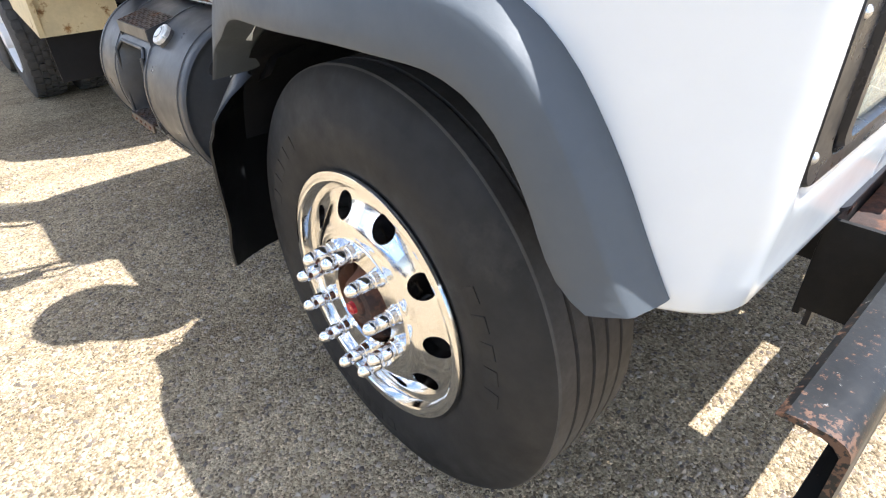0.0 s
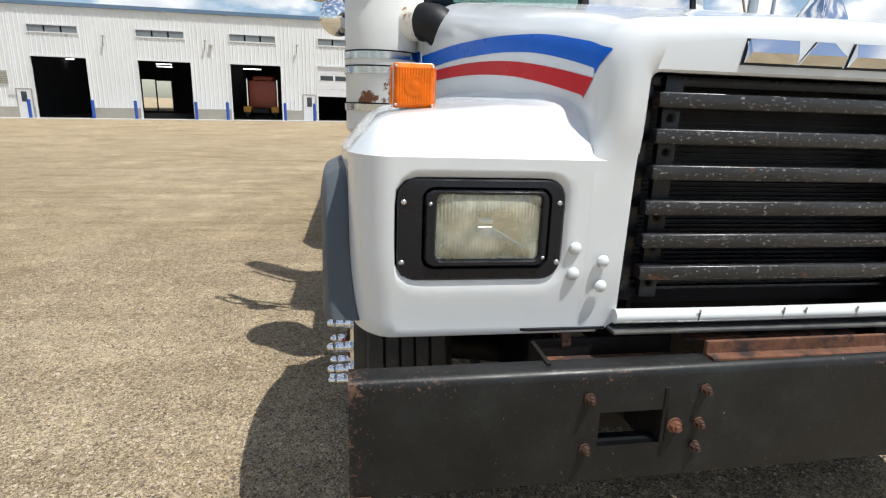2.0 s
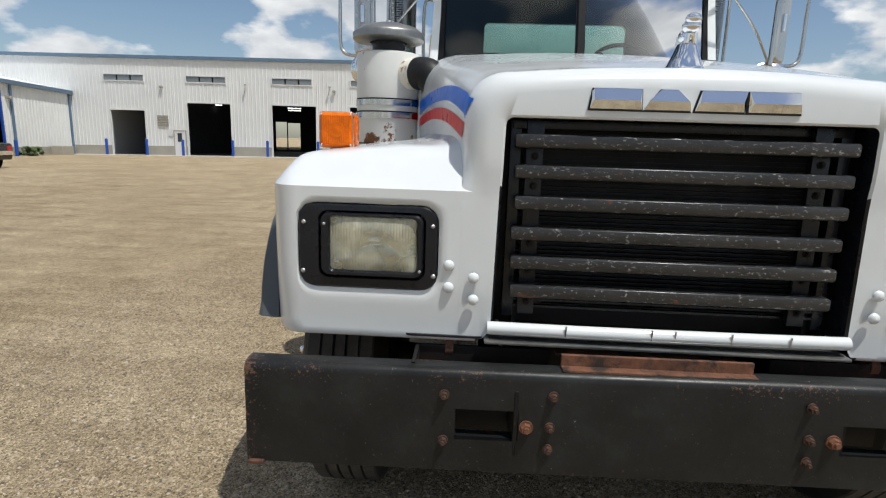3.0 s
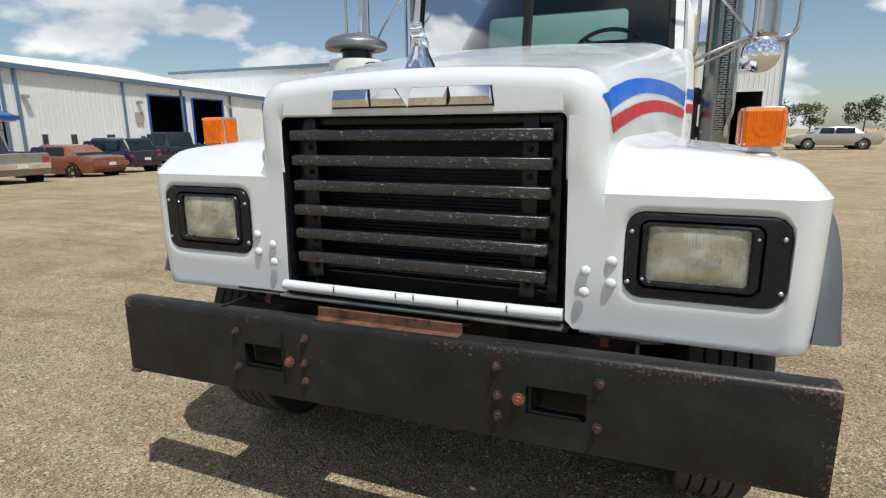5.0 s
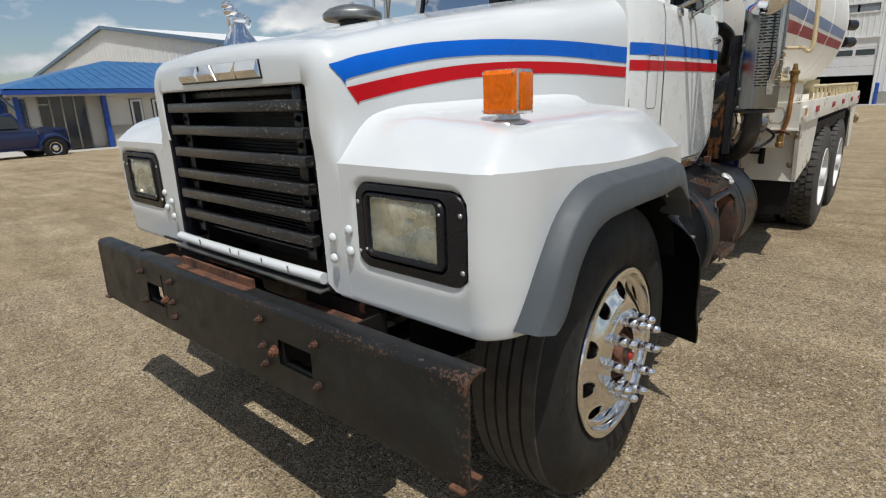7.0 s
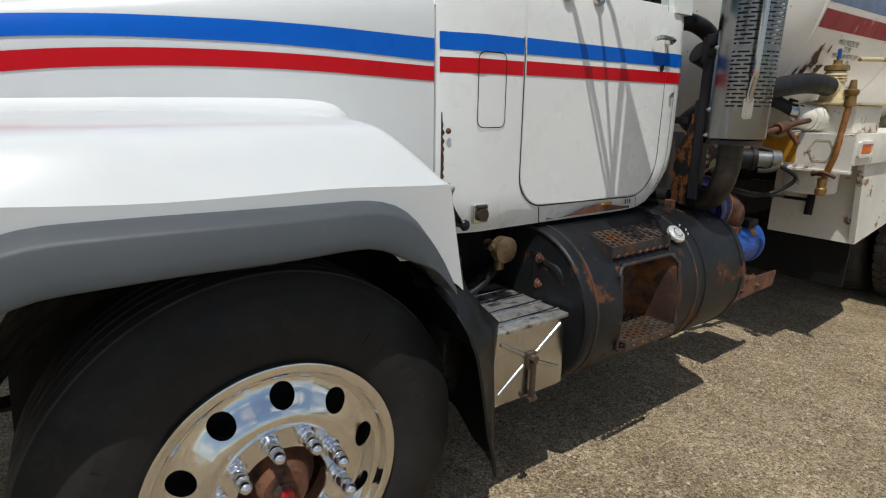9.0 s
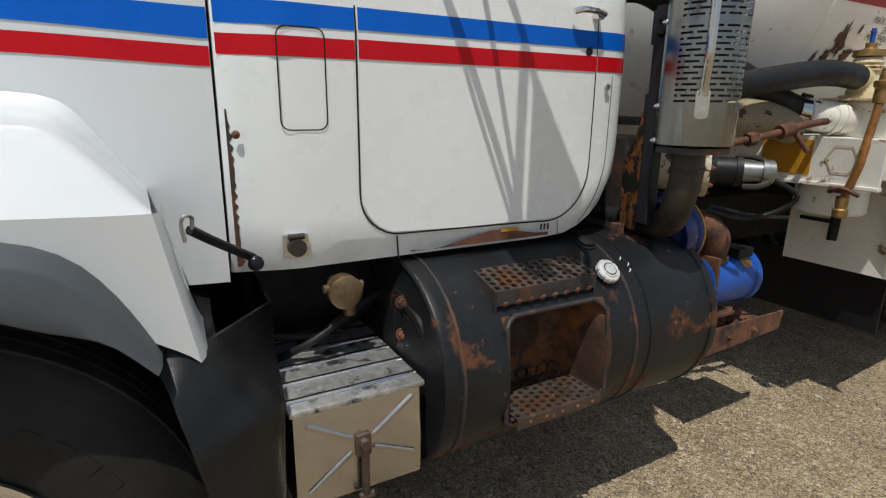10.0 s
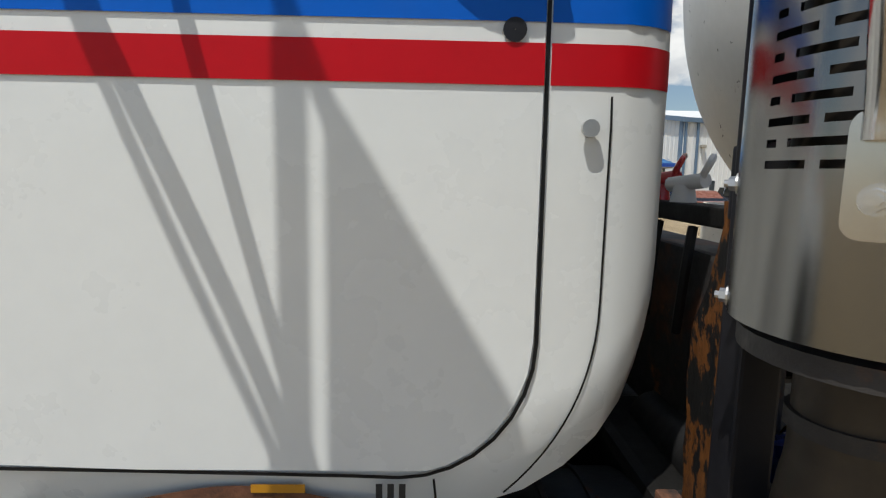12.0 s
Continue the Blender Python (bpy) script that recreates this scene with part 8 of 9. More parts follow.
# ---------------- buildings round the yard ----------------
def ribbed_wall(bm, a, b, z0a, z0b, z1a, z1b, holes=(), out=(0, -1), step=0.305, rib=0.03):
    """A ribbed metal wall from a to b in plan; z0/z1 its foot and head at both ends; holes as (u0, u1, z0, z1)."""
    a, b = Vector((*a, 0)), Vector((*b, 0))
    L = (b - a).length
    way, o = (b - a) / L, Vector((*out, 0))
    us = [0.0]
    while us[-1] < L - step:
        us.append(us[-1] + step)
    us.append(L)
    cuts = sorted(set([round(u, 3) for u in us] + [round(h[i], 3) for h in holes for i in (0, 1)]))
    for u0, u1 in zip(cuts, cuts[1:]):
        if u1 - u0 < 0.004:
            continue
        um = (u0 + u1) / 2
        hs = sorted([h for h in holes if h[0] - 1e-3 <= um <= h[1] + 1e-3], key=lambda h: h[2])
        edges = [z0a + (z0b - z0a) * um / L] + [z for h in hs for z in (h[2], h[3])] + [z1a + (z1b - z1a) * um / L]
        for i in range(0, len(edges), 2):
            lo, hi = edges[i], edges[i + 1]
            if hi - lo < 0.02:
                continue
            top0 = z1a + (z1b - z1a) * u0 / L if i + 2 >= len(edges) else hi
            top1 = z1a + (z1b - z1a) * u1 / L if i + 2 >= len(edges) else hi
            w = u1 - u0
            prof = [(u0, 0.0)]
            if w > 0.12:
                prof += [(u0 + 0.025, rib), (u0 + 0.055, rib), (u0 + 0.08, 0.0)]
            prof.append((u1, 0.0))
            lower = [a + way * u + o * d + Vector((0, 0, lo)) for u, d in prof]
            upper = [a + way * u + o * d + Vector((0, 0, top0 + (top1 - top0) * (u - u0) / w)) for u, d in prof]
            rings(bm, [lower, upper], False)
    return bm


hall = thing("workshop_hall", "long white ribbed-metal workshop with open bays", "building", kind="structure")
FY, XL, XR, TOP = 43.0, -46.0, 8.8, 7.25
BAYS = [(-30.05, -27.1, 3.16), (-23.65, -19.95, 3.86), (-16.65, -12.95, 3.86), (-10.3, -6.6, 3.88), (-4.0, -0.4, 3.98), (3.85, 7.75, 3.98)]
foot = lambda x: 0.0165 * x + 0.03
STRIPS = [(a + (-0.35 if k == 0 else 0.1 if k < 5 else 0.4), a + (3.0 if k == 0 else 3.35 if k < 5 else 3.45), 5.47, 5.97) for k, (a, b, t) in enumerate(BAYS)]
holes = [(a - XL, b - XL, foot((a + b) / 2) - 0.4, t) for a, b, t in BAYS] + [(a - XL, b - XL, z0, z1) for a, b, z0, z1 in STRIPS] + [(-24.77 - XL, -23.85 - XL, -0.8, 1.60), (-5.05 - XL, -4.2 - XL, -0.5, 1.85)]
bm = bmesh.new()
ribbed_wall(bm, (XL, FY), (XR, FY), foot(XL) + 0.75, foot(XR) + 0.75, TOP, TOP, holes)
part("front_wall", bm, SIDING, hall, "white ribbed metal wall")
# block base between the bays
xs = [XL] + [v for a, b, t in BAYS for v in (a, b)] + [XR]
cuts = sorted([(a, b) for a, b, t in BAYS] + [(-24.77, -23.85), (-5.05, -4.2)])
x = XL
bm = bmesh.new()
for a, b in cuts + [(XR, XR)]:
    if a - x > 0.05:
        loops = [[(xx, FY + 0.03, foot(xx) - 0.4), (xx, FY - 0.03, foot(xx) - 0.4), (xx, FY - 0.03, foot(xx) + 0.76), (xx, FY + 0.03, foot(xx) + 0.78)] for xx in (x, a)]
        rings(bm, loops, True, True, True)
    x = b
part("block_base", bm, WAINSCOT, hall, "grey block base course")
bm = bmesh.new()
box(bm, XL, XR + 0.1, FY - 0.16, FY + 0.1, TOP - 0.04, TOP + 0.22)
box(bm, XR - 0.06, XR + 0.12, FY - 0.05, FY + 0.12, foot(XR) - 0.3, TOP + 0.1)
part("eave_trim", bm, BLUE_TRIM, hall, "blue metal eave trim")
bm = bmesh.new()
rings(bm, [[(x, FY, TOP + 0.2), (x, FY + 30, TOP + 3.2), (x, FY + 60, TOP + 0.2)] for x in (XL, XR)], False)
part("roof", bm, SIDING, hall)
bm = bmesh.new()
ribbed_wall(bm, (XR, FY), (XR, FY + 60), foot(XR) - 0.2, 0.0, TOP + 0.2, TOP + 0.2, out=(1, 0), step=1.2)
part("end_wall", bm, SIDING, hall)
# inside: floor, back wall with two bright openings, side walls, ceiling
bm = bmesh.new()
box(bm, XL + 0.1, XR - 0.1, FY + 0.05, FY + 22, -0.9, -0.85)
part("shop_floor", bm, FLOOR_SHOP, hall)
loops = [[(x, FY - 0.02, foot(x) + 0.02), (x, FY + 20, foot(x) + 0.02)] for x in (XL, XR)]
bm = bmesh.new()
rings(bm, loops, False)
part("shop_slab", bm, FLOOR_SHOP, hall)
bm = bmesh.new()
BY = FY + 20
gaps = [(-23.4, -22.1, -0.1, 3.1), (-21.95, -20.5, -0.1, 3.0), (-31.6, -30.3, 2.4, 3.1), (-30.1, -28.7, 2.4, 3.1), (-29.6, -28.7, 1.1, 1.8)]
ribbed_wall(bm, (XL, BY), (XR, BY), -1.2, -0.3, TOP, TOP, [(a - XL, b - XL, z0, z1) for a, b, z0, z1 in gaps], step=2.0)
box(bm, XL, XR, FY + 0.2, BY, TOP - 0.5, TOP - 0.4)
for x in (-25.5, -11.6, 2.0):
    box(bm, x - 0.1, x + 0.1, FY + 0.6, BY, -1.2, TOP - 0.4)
part("shop_inside", bm, ROOM_SHADE, hall)
bm = bmesh.new()
box(bm, -31.3, -31.1, FY + 0.3, BY - 0.2, -1.0, 5.4)
part("partition", bm, SIDING, hall, "white inner partition wall")
for a, b, t in BAYS:
    z0 = foot((a + b) / 2)
    bm = bmesh.new()
    for x in (a, b):
        box(bm, x - 0.05, x + 0.05, FY - 0.05, FY + 0.12, z0 - 0.2, t)
    box(bm, a - 0.05, b + 0.05, FY - 0.052, FY + 0.12, t, t + 0.10)
    part("bay_frame", bm, SIDING, hall)
for a, b, z0, z1 in STRIPS:
    bm = bmesh.new()
    plate(bm, [(a - 0.05, z0 - 0.05), (b + 0.05, z0 - 0.05), (b + 0.05, z1 + 0.05), (a - 0.05, z1 + 0.05)], FY - 0.06, FY + 0.04, "y", hole=[(a + 0.03, z0 + 0.03), (b - 0.03, z0 + 0.03), (b - 0.03, z1 - 0.03), (a + 0.03, z1 - 0.03)])
    w = part("strip_window", bm, WHITE_RIM, hall, "high three-pane strip window")
    for k in range(3):
        d = (b - a) / 3
        part("pane", boxed(a + d * k + 0.06, a + d * (k + 1) - 0.06, FY - 0.01, FY + 0.02, z0 + 0.04, z1 - 0.04), HAZY_PANE, w)
# half-raised white sectional door in one bay
a, b, t = BAYS[4]
bm = bmesh.new()
for k in range(4):
    z = 1.80 + 0.55 * k
    box(bm, a + 0.06, b - 0.06, FY + 0.04, FY + 0.08, z, min(z + 0.54, t))
sd = part("sectional_door", bm, WHITE_RIM, hall, "half-raised white sectional door")
for k in range(3):
    part("pane", boxed(a + 0.25 + 1.1 * k, a + 1.2 + 1.1 * k, FY + 0.03, FY + 0.045, 2.98, 3.32), PANE, sd)
# walk doors, louvre, notices, lamps
for x0, x1, z0, z1 in ((-24.77, -23.85, -0.38, 1.60), (-5.05, -4.2, -0.06, 1.85)):
    bm = bmesh.new()
    box(bm, x0, x1, FY - 0.03, FY + 0.03, z0, z1)
    d = part("walk_door", bm, WHITE_RIM, hall, "white steel walk door")
    bm = bmesh.new()
    plate(bm, [(x0 - 0.07, z0), (x1 + 0.07, z0), (x1 + 0.07, z1 + 0.07), (x0 - 0.07, z1 + 0.07)], FY - 0.05, FY + 0.03, "y", hole=[(x0 + 0.002, z0 + 0.02), (x1 - 0.002, z0 + 0.02), (x1 - 0.002, z1 - 0.002), (x0 + 0.002, z1 - 0.002)])
    part("door_frame", bm, WAINSCOT, d, "grey door frame")
    part("door_pane", boxed(x0 + 0.25, x0 + 0.62, FY - 0.04, FY - 0.031, z1 - 0.85, z1 - 0.15), PANE, d)
bm = bmesh.new()
for k in range(7):
    box(bm, -26.1, -25.2, FY - 0.08, FY - 0.02, 1.95 + 0.13 * k, 2.04 + 0.13 * k)
part("louvre", bm, WAINSCOT, hall, "grey wall louvre")
for x0, x1, z0, z1 in ((-25.3, -24.85, 1.2, 1.75), (1.28, 2.1, 2.3, 3.03), (2.73, 3.45, 2.28, 2.99)):
    part("wall_sign", boxed(x0, x1, FY - 0.07, FY - 0.035, z0, z1), WHITE_RIM, hall)
for x in (-25.6, -11.5, 1.9):
    bm = bmesh.new()
    box(bm, x - 0.12, x + 0.12, FY - 0.22, FY - 0.03, 4.98, 5.15, 0.02)
    part("wall_lamp", bm, WAINSCOT, hall)
for x in (-18.65, -11.85, -5.4):
    bm = bmesh.new()
    rod(bm, (x - 0.10, FY - 0.06, 4.75), (x + 0.02, FY - 0.30, 5.35), 0.032, n=8)
    box(bm, x - 0.05, x + 0.12, FY - 0.34, FY - 0.2, 5.33, 5.42, 0.01)
    part("vent_pipe", bm, WAINSCOT, hall, "slim grey vent pipe")
# bright tube lamps under the workshop ceiling
GLOW = bpy.data.materials.new("tube_lamp_glow")
GLOW.use_nodes = True
GLOW.node_tree.nodes["Principled BSDF"].inputs["Emission Color"].default_value = (1, 0.98, 0.93, 1)
GLOW.node_tree.nodes["Principled BSDF"].inputs["Emission Strength"].default_value = 3.0
for x, y, z in ((-17.6, 52.0, 3.9), (-17.0, 50.0, 4.0), (-10.0, 50.0, 3.9), (-10.4, 54.0, 4.1), (-25.4, 52.0, 4.2)):
    part("tube_lamp", boxed(x - 0.6, x + 0.6, y - 0.08, y + 0.08, z, z + 0.06), GLOW, hall, "bright tube lamp under the workshop ceiling")

for a, b, t in BAYS:
    for x in (a - 0.22, b + 0.22):
        bm = bmesh.new()
        z = foot(x)
        rod(bm, (x, FY - 0.5, z - 0.3), (x, FY - 0.5, z + 1.25), 0.11, n=12)
        dome(bm, (x, FY - 0.5, z + 1.25), 0.11, (0, 0, 1), 0.06)
        tagged(link("bollard", bm, BLUE_POST, smooth=40), "blue painted steel bollard beside a workshop bay", "bollard", "bollards at the bays")
bm = bmesh.new()
loops = [[(x, FY - 1.4, foot(x) - 0.05), (x, FY - 1.4, foot(x) + 0.02), (x, FY + 0.02, foot(x) + 0.025)] for x in (-33.0, -10.0, XR + 0.5)]
rings(bm, loops, False)
tagged(link("apron", bm, CONCRETE), "pale concrete apron before the bays", "pavement", kind="structure")

# ---- wing at the end of the yard: tall gable hall ----
wing = thing("gable_hall", "white metal gable hall with blue-grey trim", "building", kind="structure")
WX = -33.3
we = lambda y: 5.24 - 0.033 * (y - 19)
wf = lambda y: -0.55 - 0.003 * (y - 19)
bm = bmesh.new()
ribbed_wall(bm, (WX, 19.0), (WX, 43.0), wf(19) + 0.7, wf(43) + 0.7, we(19), we(43),
            [(9.7, 13.0, wf(30) - 0.3, 4.05), (13.75, 17.05, wf(34) - 0.3, 3.98), (1.85, 2.35, 0.35, 1.47), (3.6, 4.15, 0.33, 1.45), (6.05, 6.8, 0.5, 1.42), (8.55, 9.35, wf(27) - 0.2, 1.36)], out=(1, 0))
part("long_wall", bm, SIDING, wing, "white ribbed metal wall")
bm = bmesh.new()
for y0, y1 in ((19.0, 27.55), (28.35, 28.7), (32.0, 32.75), (36.05, 43.0)):
    loops = [[(WX - 0.03, y, wf(y) - 0.4), (WX + 0.03, y, wf(y) - 0.4), (WX + 0.03, y, wf(y) + 0.72), (WX - 0.03, y, wf(y) + 0.72)] for y in (y0, y1)]
    rings(bm, loops, True, True, True)
part("block_base", bm, WAINSCOT, wing)
bm = bmesh.new()
ribbed_wall(bm, (WX, 19.0), (-53.8, 19.0), -0.8, -1.0, we(19), 8.15, out=(0, -1), step=0.61)
ribbed_wall(bm, (-53.8, 19.0), (-76.0, 19.0), -1.0, -1.2, 8.15, 5.1, out=(0, -1), step=0.61)
part("gable_wall", bm, SIDING, wing, "smooth white gable wall")
bm = bmesh.new()
rings(bm, [[(WX + 0.25, y, we(y) + 0.05), (-53.8, y, 8.3), (-76.3, y, 5.1)] for y in (18.8, 43.0)], False)
rings(bm, [[(WX + 0.25, y, we(y) - 0.1), (-53.8, y, 8.12), (-76.3, y, 4.95)] for y in (18.8, 43.0)], False)
part("roof", bm, SIDING, wing)
bm = bmesh.new()
loops = [[(WX + 0.05, y, we(y) - 0.18), (WX + 0.28, y, we(y) - 0.18), (WX + 0.30, y, we(y) + 0.10), (WX + 0.05, y, we(y) + 0.10)] for y in (18.75, 42.9)]
rings(bm, loops, True, True, True)
for (xa, za), (xb, zb) in (((WX + 0.3, we(19)), (-53.8, 8.22)), ((-53.8, 8.22), (-76.3, 5.05))):
    rings(bm, [[(x, 18.72, z - 0.18), (x, 18.95, z - 0.18), (x, 18.95, z + 0.12), (x, 18.72, z + 0.12)] for x, z in ((xa, za), (xb, zb))], True, True, True)
for y in (19.1, 19.9, 26.7, 36.95, 42.7, 31.7):
    box(bm, WX + 0.02, WX + 0.14, y - 0.07, y + 0.07, wf(y) - 0.2, we(y) - 0.1)
box(bm, WX - 0.35, WX + 0.02, 18.86, 18.97, -0.8, we(19))
part("trim", bm, BLUE_TRIM, wing, "blue-grey corner and eave trim")
for y0, y1, z0, z1 in ((20.85, 21.35, 0.35, 1.47), (22.6, 23.15, 0.33, 1.45), (25.05, 25.8, 0.5, 1.42)):
    bm = bmesh.new()
    box(bm, WX - 0.02, WX + 0.05, y0, y1, z0, z1)
    w = part("window", bm, WHITE_RIM, wing, "white framed narrow window")
    part("pane", boxed(WX + 0.051, WX + 0.06, y0 + 0.08, y1 - 0.08, z0 + 0.08, z1 - 0.08), PANE, w)
bm = bmesh.new()
box(bm, WX - 0.02, WX + 0.03, 27.56, 28.34, wf(27), 1.36)
d = part("walk_door", bm, WHITE_RIM, wing)
part("door_pane", boxed(WX + 0.031, WX + 0.04, 27.75, 28.15, 0.4, 1.2), PANE, d)
part("louvre", boxed(WX + 0.03, WX + 0.1, 27.5, 28.1, 2.1, 2.85), WAINSCOT, wing)
for y in (27.7, 36.5, 20.1):
    part("wall_lamp", boxed(WX + 0.03, WX + 0.35, y, y + 0.3, 3.45, 3.65, bevel=0.03), WAINSCOT, wing)
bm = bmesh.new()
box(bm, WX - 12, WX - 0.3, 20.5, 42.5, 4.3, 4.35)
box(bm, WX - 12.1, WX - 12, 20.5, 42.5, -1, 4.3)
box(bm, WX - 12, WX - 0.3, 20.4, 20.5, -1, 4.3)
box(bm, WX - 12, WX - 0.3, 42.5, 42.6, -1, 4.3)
part("shop_inside", bm, ROOM_SHADE, wing)
for y0, y1, t in ((28.7, 32.0, 4.05), (32.75, 36.05, 3.98)):
    bm = bmesh.new()
    for y in (y0, y1):
        box(bm, WX - 0.05, WX + 0.09, y - 0.06, y + 0.06, wf(y) - 0.2, t)
    box(bm, WX - 0.05, WX + 0.088, y0 - 0.06, y1 + 0.06, t, t + 0.1)
    part("bay_frame", bm, BLUE_POST, wing)
    for y in (y0 - 0.25, y1 + 0.25):
        bm = bmesh.new()
        rod(bm, (WX + 0.6, y, wf(y) - 0.2), (WX + 0.6, y, wf(y) + 1.2), 0.11, n=12)
        tagged(link("bollard", bm, BLUE_POST, smooth=40), "blue painted steel bollard beside a workshop bay", "bollard", "bollards at the bays")
for k, y in enumerate((37.2, 40.3)):
    bm = bmesh.new()
    if k == 0:
        rnd = random.Random(8)
        for _ in range(60):
            c = Vector((WX + 0.9 + rnd.uniform(-0.5, 0.5), y + rnd.uniform(-0.7, 0.7), wf(y) + rnd.uniform(0.1, 0.7)))
            dome(bm, c, 0.16, (rnd.uniform(-1, 1), rnd.uniform(-1, 1), 1), 0.12, 6, 2)
        tagged(link("shrub", bm, LEAF), "low dark shrub by the hall wall", "shrub")
    else:
        box(bm, WX + 0.5, WX + 1.4, y - 0.6, y + 0.6, wf(y), wf(y) + 0.8, 0.04)
        tagged(link("condenser_unit", bm, WAINSCOT), "grey outdoor condenser unit by the hall", "air conditioner")

# ---- office with blue hip roof ----
office = thing("office", "cream office with blue hip roof and glazed corner", "building", kind="structure")
OX = -26.6
ofz = -0.33
bm = bmesh.new()
plate(bm, [(8.75, ofz - 0.3), (15.0, ofz - 0.3), (15.0, 2.2), (8.75, 2.2)], OX - 0.2, OX, "x")
part("front_wall", bm, BUFF, office, "cream stucco wall")
bm = bmesh.new()
box(bm, OX - 0.02, OX + 0.03, 8.78, 15.0, ofz - 0.3, 0.58)
box(bm, OX - 0.02, OX + 0.05, 8.78, 15.0, 0.58, 0.63)
part("wainscot", bm, WAINSCOT, office, "grey ribbed wainscot")
bm = bmesh.new()
for k in range(20):
    y = 8.95 + 0.31 * k
    box(bm, OX + 0.03, OX + 0.06, y, y + 0.07, ofz - 0.2, 0.02)
part("wainscot_ribs", bm, WHITE_RIM, office)
bm = bmesh.new()
box(bm, OX - 10, OX - 9.8, 5.8, 15.0, -0.8, 2.3)
box(bm, OX - 10, OX, 14.9, 15.0, -0.8, 2.3)
box(bm, OX - 3.5, OX - 0.9, 8.7, 8.78, -0.8, 2.3)
part("side_walls", bm, BUFF, office)
for y0, y1, z0, z1 in ((9.86, 10.36, 0.03, 1.765), (10.87, 11.42, 0.03, 1.745), (14.1, 14.8, 1.14, 1.59)):
    bm = bmesh.new()
    plate(bm, [(y0, z0), (y1, z0), (y1, z1), (y0, z1)], OX + 0.01, OX + 0.07, "x", hole=[(y0 + 0.09, z0 + 0.09), (y1 - 0.09, z0 + 0.09), (y1 - 0.09, z1 - 0.09), (y0 + 0.09, z1 - 0.09)])
    w = part("window", bm, WHITE_RIM, office, "narrow window with white frame")
    part("dark_edge", boxed(OX + 0.005, OX + 0.035, y0 - 0.04, y1 + 0.04, z0 - 0.04, z1 + 0.04), INK, w)
    part("pane", boxed(OX + 0.036, OX + 0.046, y0 + 0.08, y1 - 0.08, z0 + 0.08, z1 - 0.08), PANE, w)
# glazed entry
bm = bmesh.new()
box(bm, OX - 0.55, OX - 0.5, 6.3, 8.15, ofz, 1.98)
glz = part("glazed_entry", bm, PANE, office, "dark glazed entry")
for y in (6.3, 6.75, 7.2, 7.68, 8.15):
    part("mullion", boxed(OX - 0.5, OX - 0.44, y - 0.03, y + 0.03, ofz, 1.98), WAINSCOT, glz)
part("mullion", boxed(OX - 0.5, OX - 0.45, 6.3, 6.75, 1.62, 1.68), WAINSCOT, glz)
bm = bmesh.new()
box(bm, OX - 0.9, OX - 0.5, 8.15, 8.78, ofz, 2.1)
box(bm, OX - 0.6, OX - 0.45, 5.95, 6.3, ofz, 2.1)
box(bm, OX - 3.0, OX - 0.55, 5.95, 6.05, ofz, 2.1)
part("entry_cheek", bm, BUFF, office)
bm = bmesh.new()
box(bm, OX - 4.5, OX - 0.75, 5.90, 5.94, 0.0, 1.9)
part("side_glazing", bm, PANE, office)
for p in ((OX + 0.05, 8.75), (OX - 0.2, 5.5), (OX - 3.0, 5.5), (OX - 6.0, 5.5)):
    bm = bmesh.new()
    box(bm, p[0] - 0.09, p[0] + 0.09, p[1] - 0.09, p[1] + 0.09, ofz - 0.2, 2.2)
    part("column", bm, BLUE_POST, office, "blue square steel column")
for x in (OX - 0.2, OX - 3.0):
    bm = bmesh.new()
    rod(bm, (x, 5.55, 1.35), (x, 4.9, 2.15), 0.05, n=8)
    part("brace", bm, BLUE_TRIM, office)
E0, E1, EX, EB = 5.0, 15.3, OX + 0.55, OX - 10.5
RX, RY0, RY1, RZ = OX - 4.3, 10.55, 13.6, 3.78
bm = bmesh.new()
eave = [(EX, E0, 2.30), (EX, E1, 2.22), (EB, E1, 2.22), (EB, E0, 2.30)]
ridge = [(RX, RY0, RZ), (RX, RY1, RZ - 0.05)]
ve = [bm.verts.new(p) for p in eave]
vr = [bm.verts.new(p) for p in ridge]
bm.faces.new((ve[0], ve[1], vr[1], vr[0]))
bm.faces.new((ve[1], ve[2], vr[1]))
bm.faces.new((ve[2], ve[3], vr[0], vr[1]))
bm.faces.new((ve[3], ve[0], vr[0]))
lo = [bm.verts.new((x, y, z - 0.05)) for x, y, z in eave]
bm.faces.new(lo)
part("roof", bm, BLUE_ROOF, office, "blue standing-seam hip roof")
bm = bmesh.new()
for k in range(24):
    y = E0 + 0.2 + (E1 - E0 - 0.4) * k / 23
    t = min((y - E0) / (RY0 - E0) if y < RY0 else 1, (E1 - y) / (E1 - RY1) if y > RY1 else 1, 1)
    p0, p1 = Vector((EX, y, 2.32 - 0.08 * (y - E0) / (E1 - E0))), Vector((EX + (RX - EX) * t, y, 2.32 + (RZ - 2.30) * t))
    quad_bar(bm, p0, p1, 0.03, 0.03)
part("roof_seams", bm, BLUE_ROOF, office)
bm = bmesh.new()
box(bm, EX - 0.05, EX + 0.05, E0, E1, 2.06, 2.24)
box(bm, EB, EX, E0 - 0.05, E0 + 0.05, 2.10, 2.30)
part("fascia", bm, BLUE_POST, office, "blue fascia")
bm = bmesh.new()
box(bm, OX - 0.1, EX - 0.06, E0 + 0.1, E1 - 0.1, 1.98, 2.10)
part("soffit", bm, BUFF, office)
bm = bmesh.new()
loops = [[(-25.4, y, -0.55), (-25.4, y, ofz), (OX, y, ofz), (OX, y, -0.55)] for y in (3.5, 16.0)]
rings(bm, loops, True, True, True)
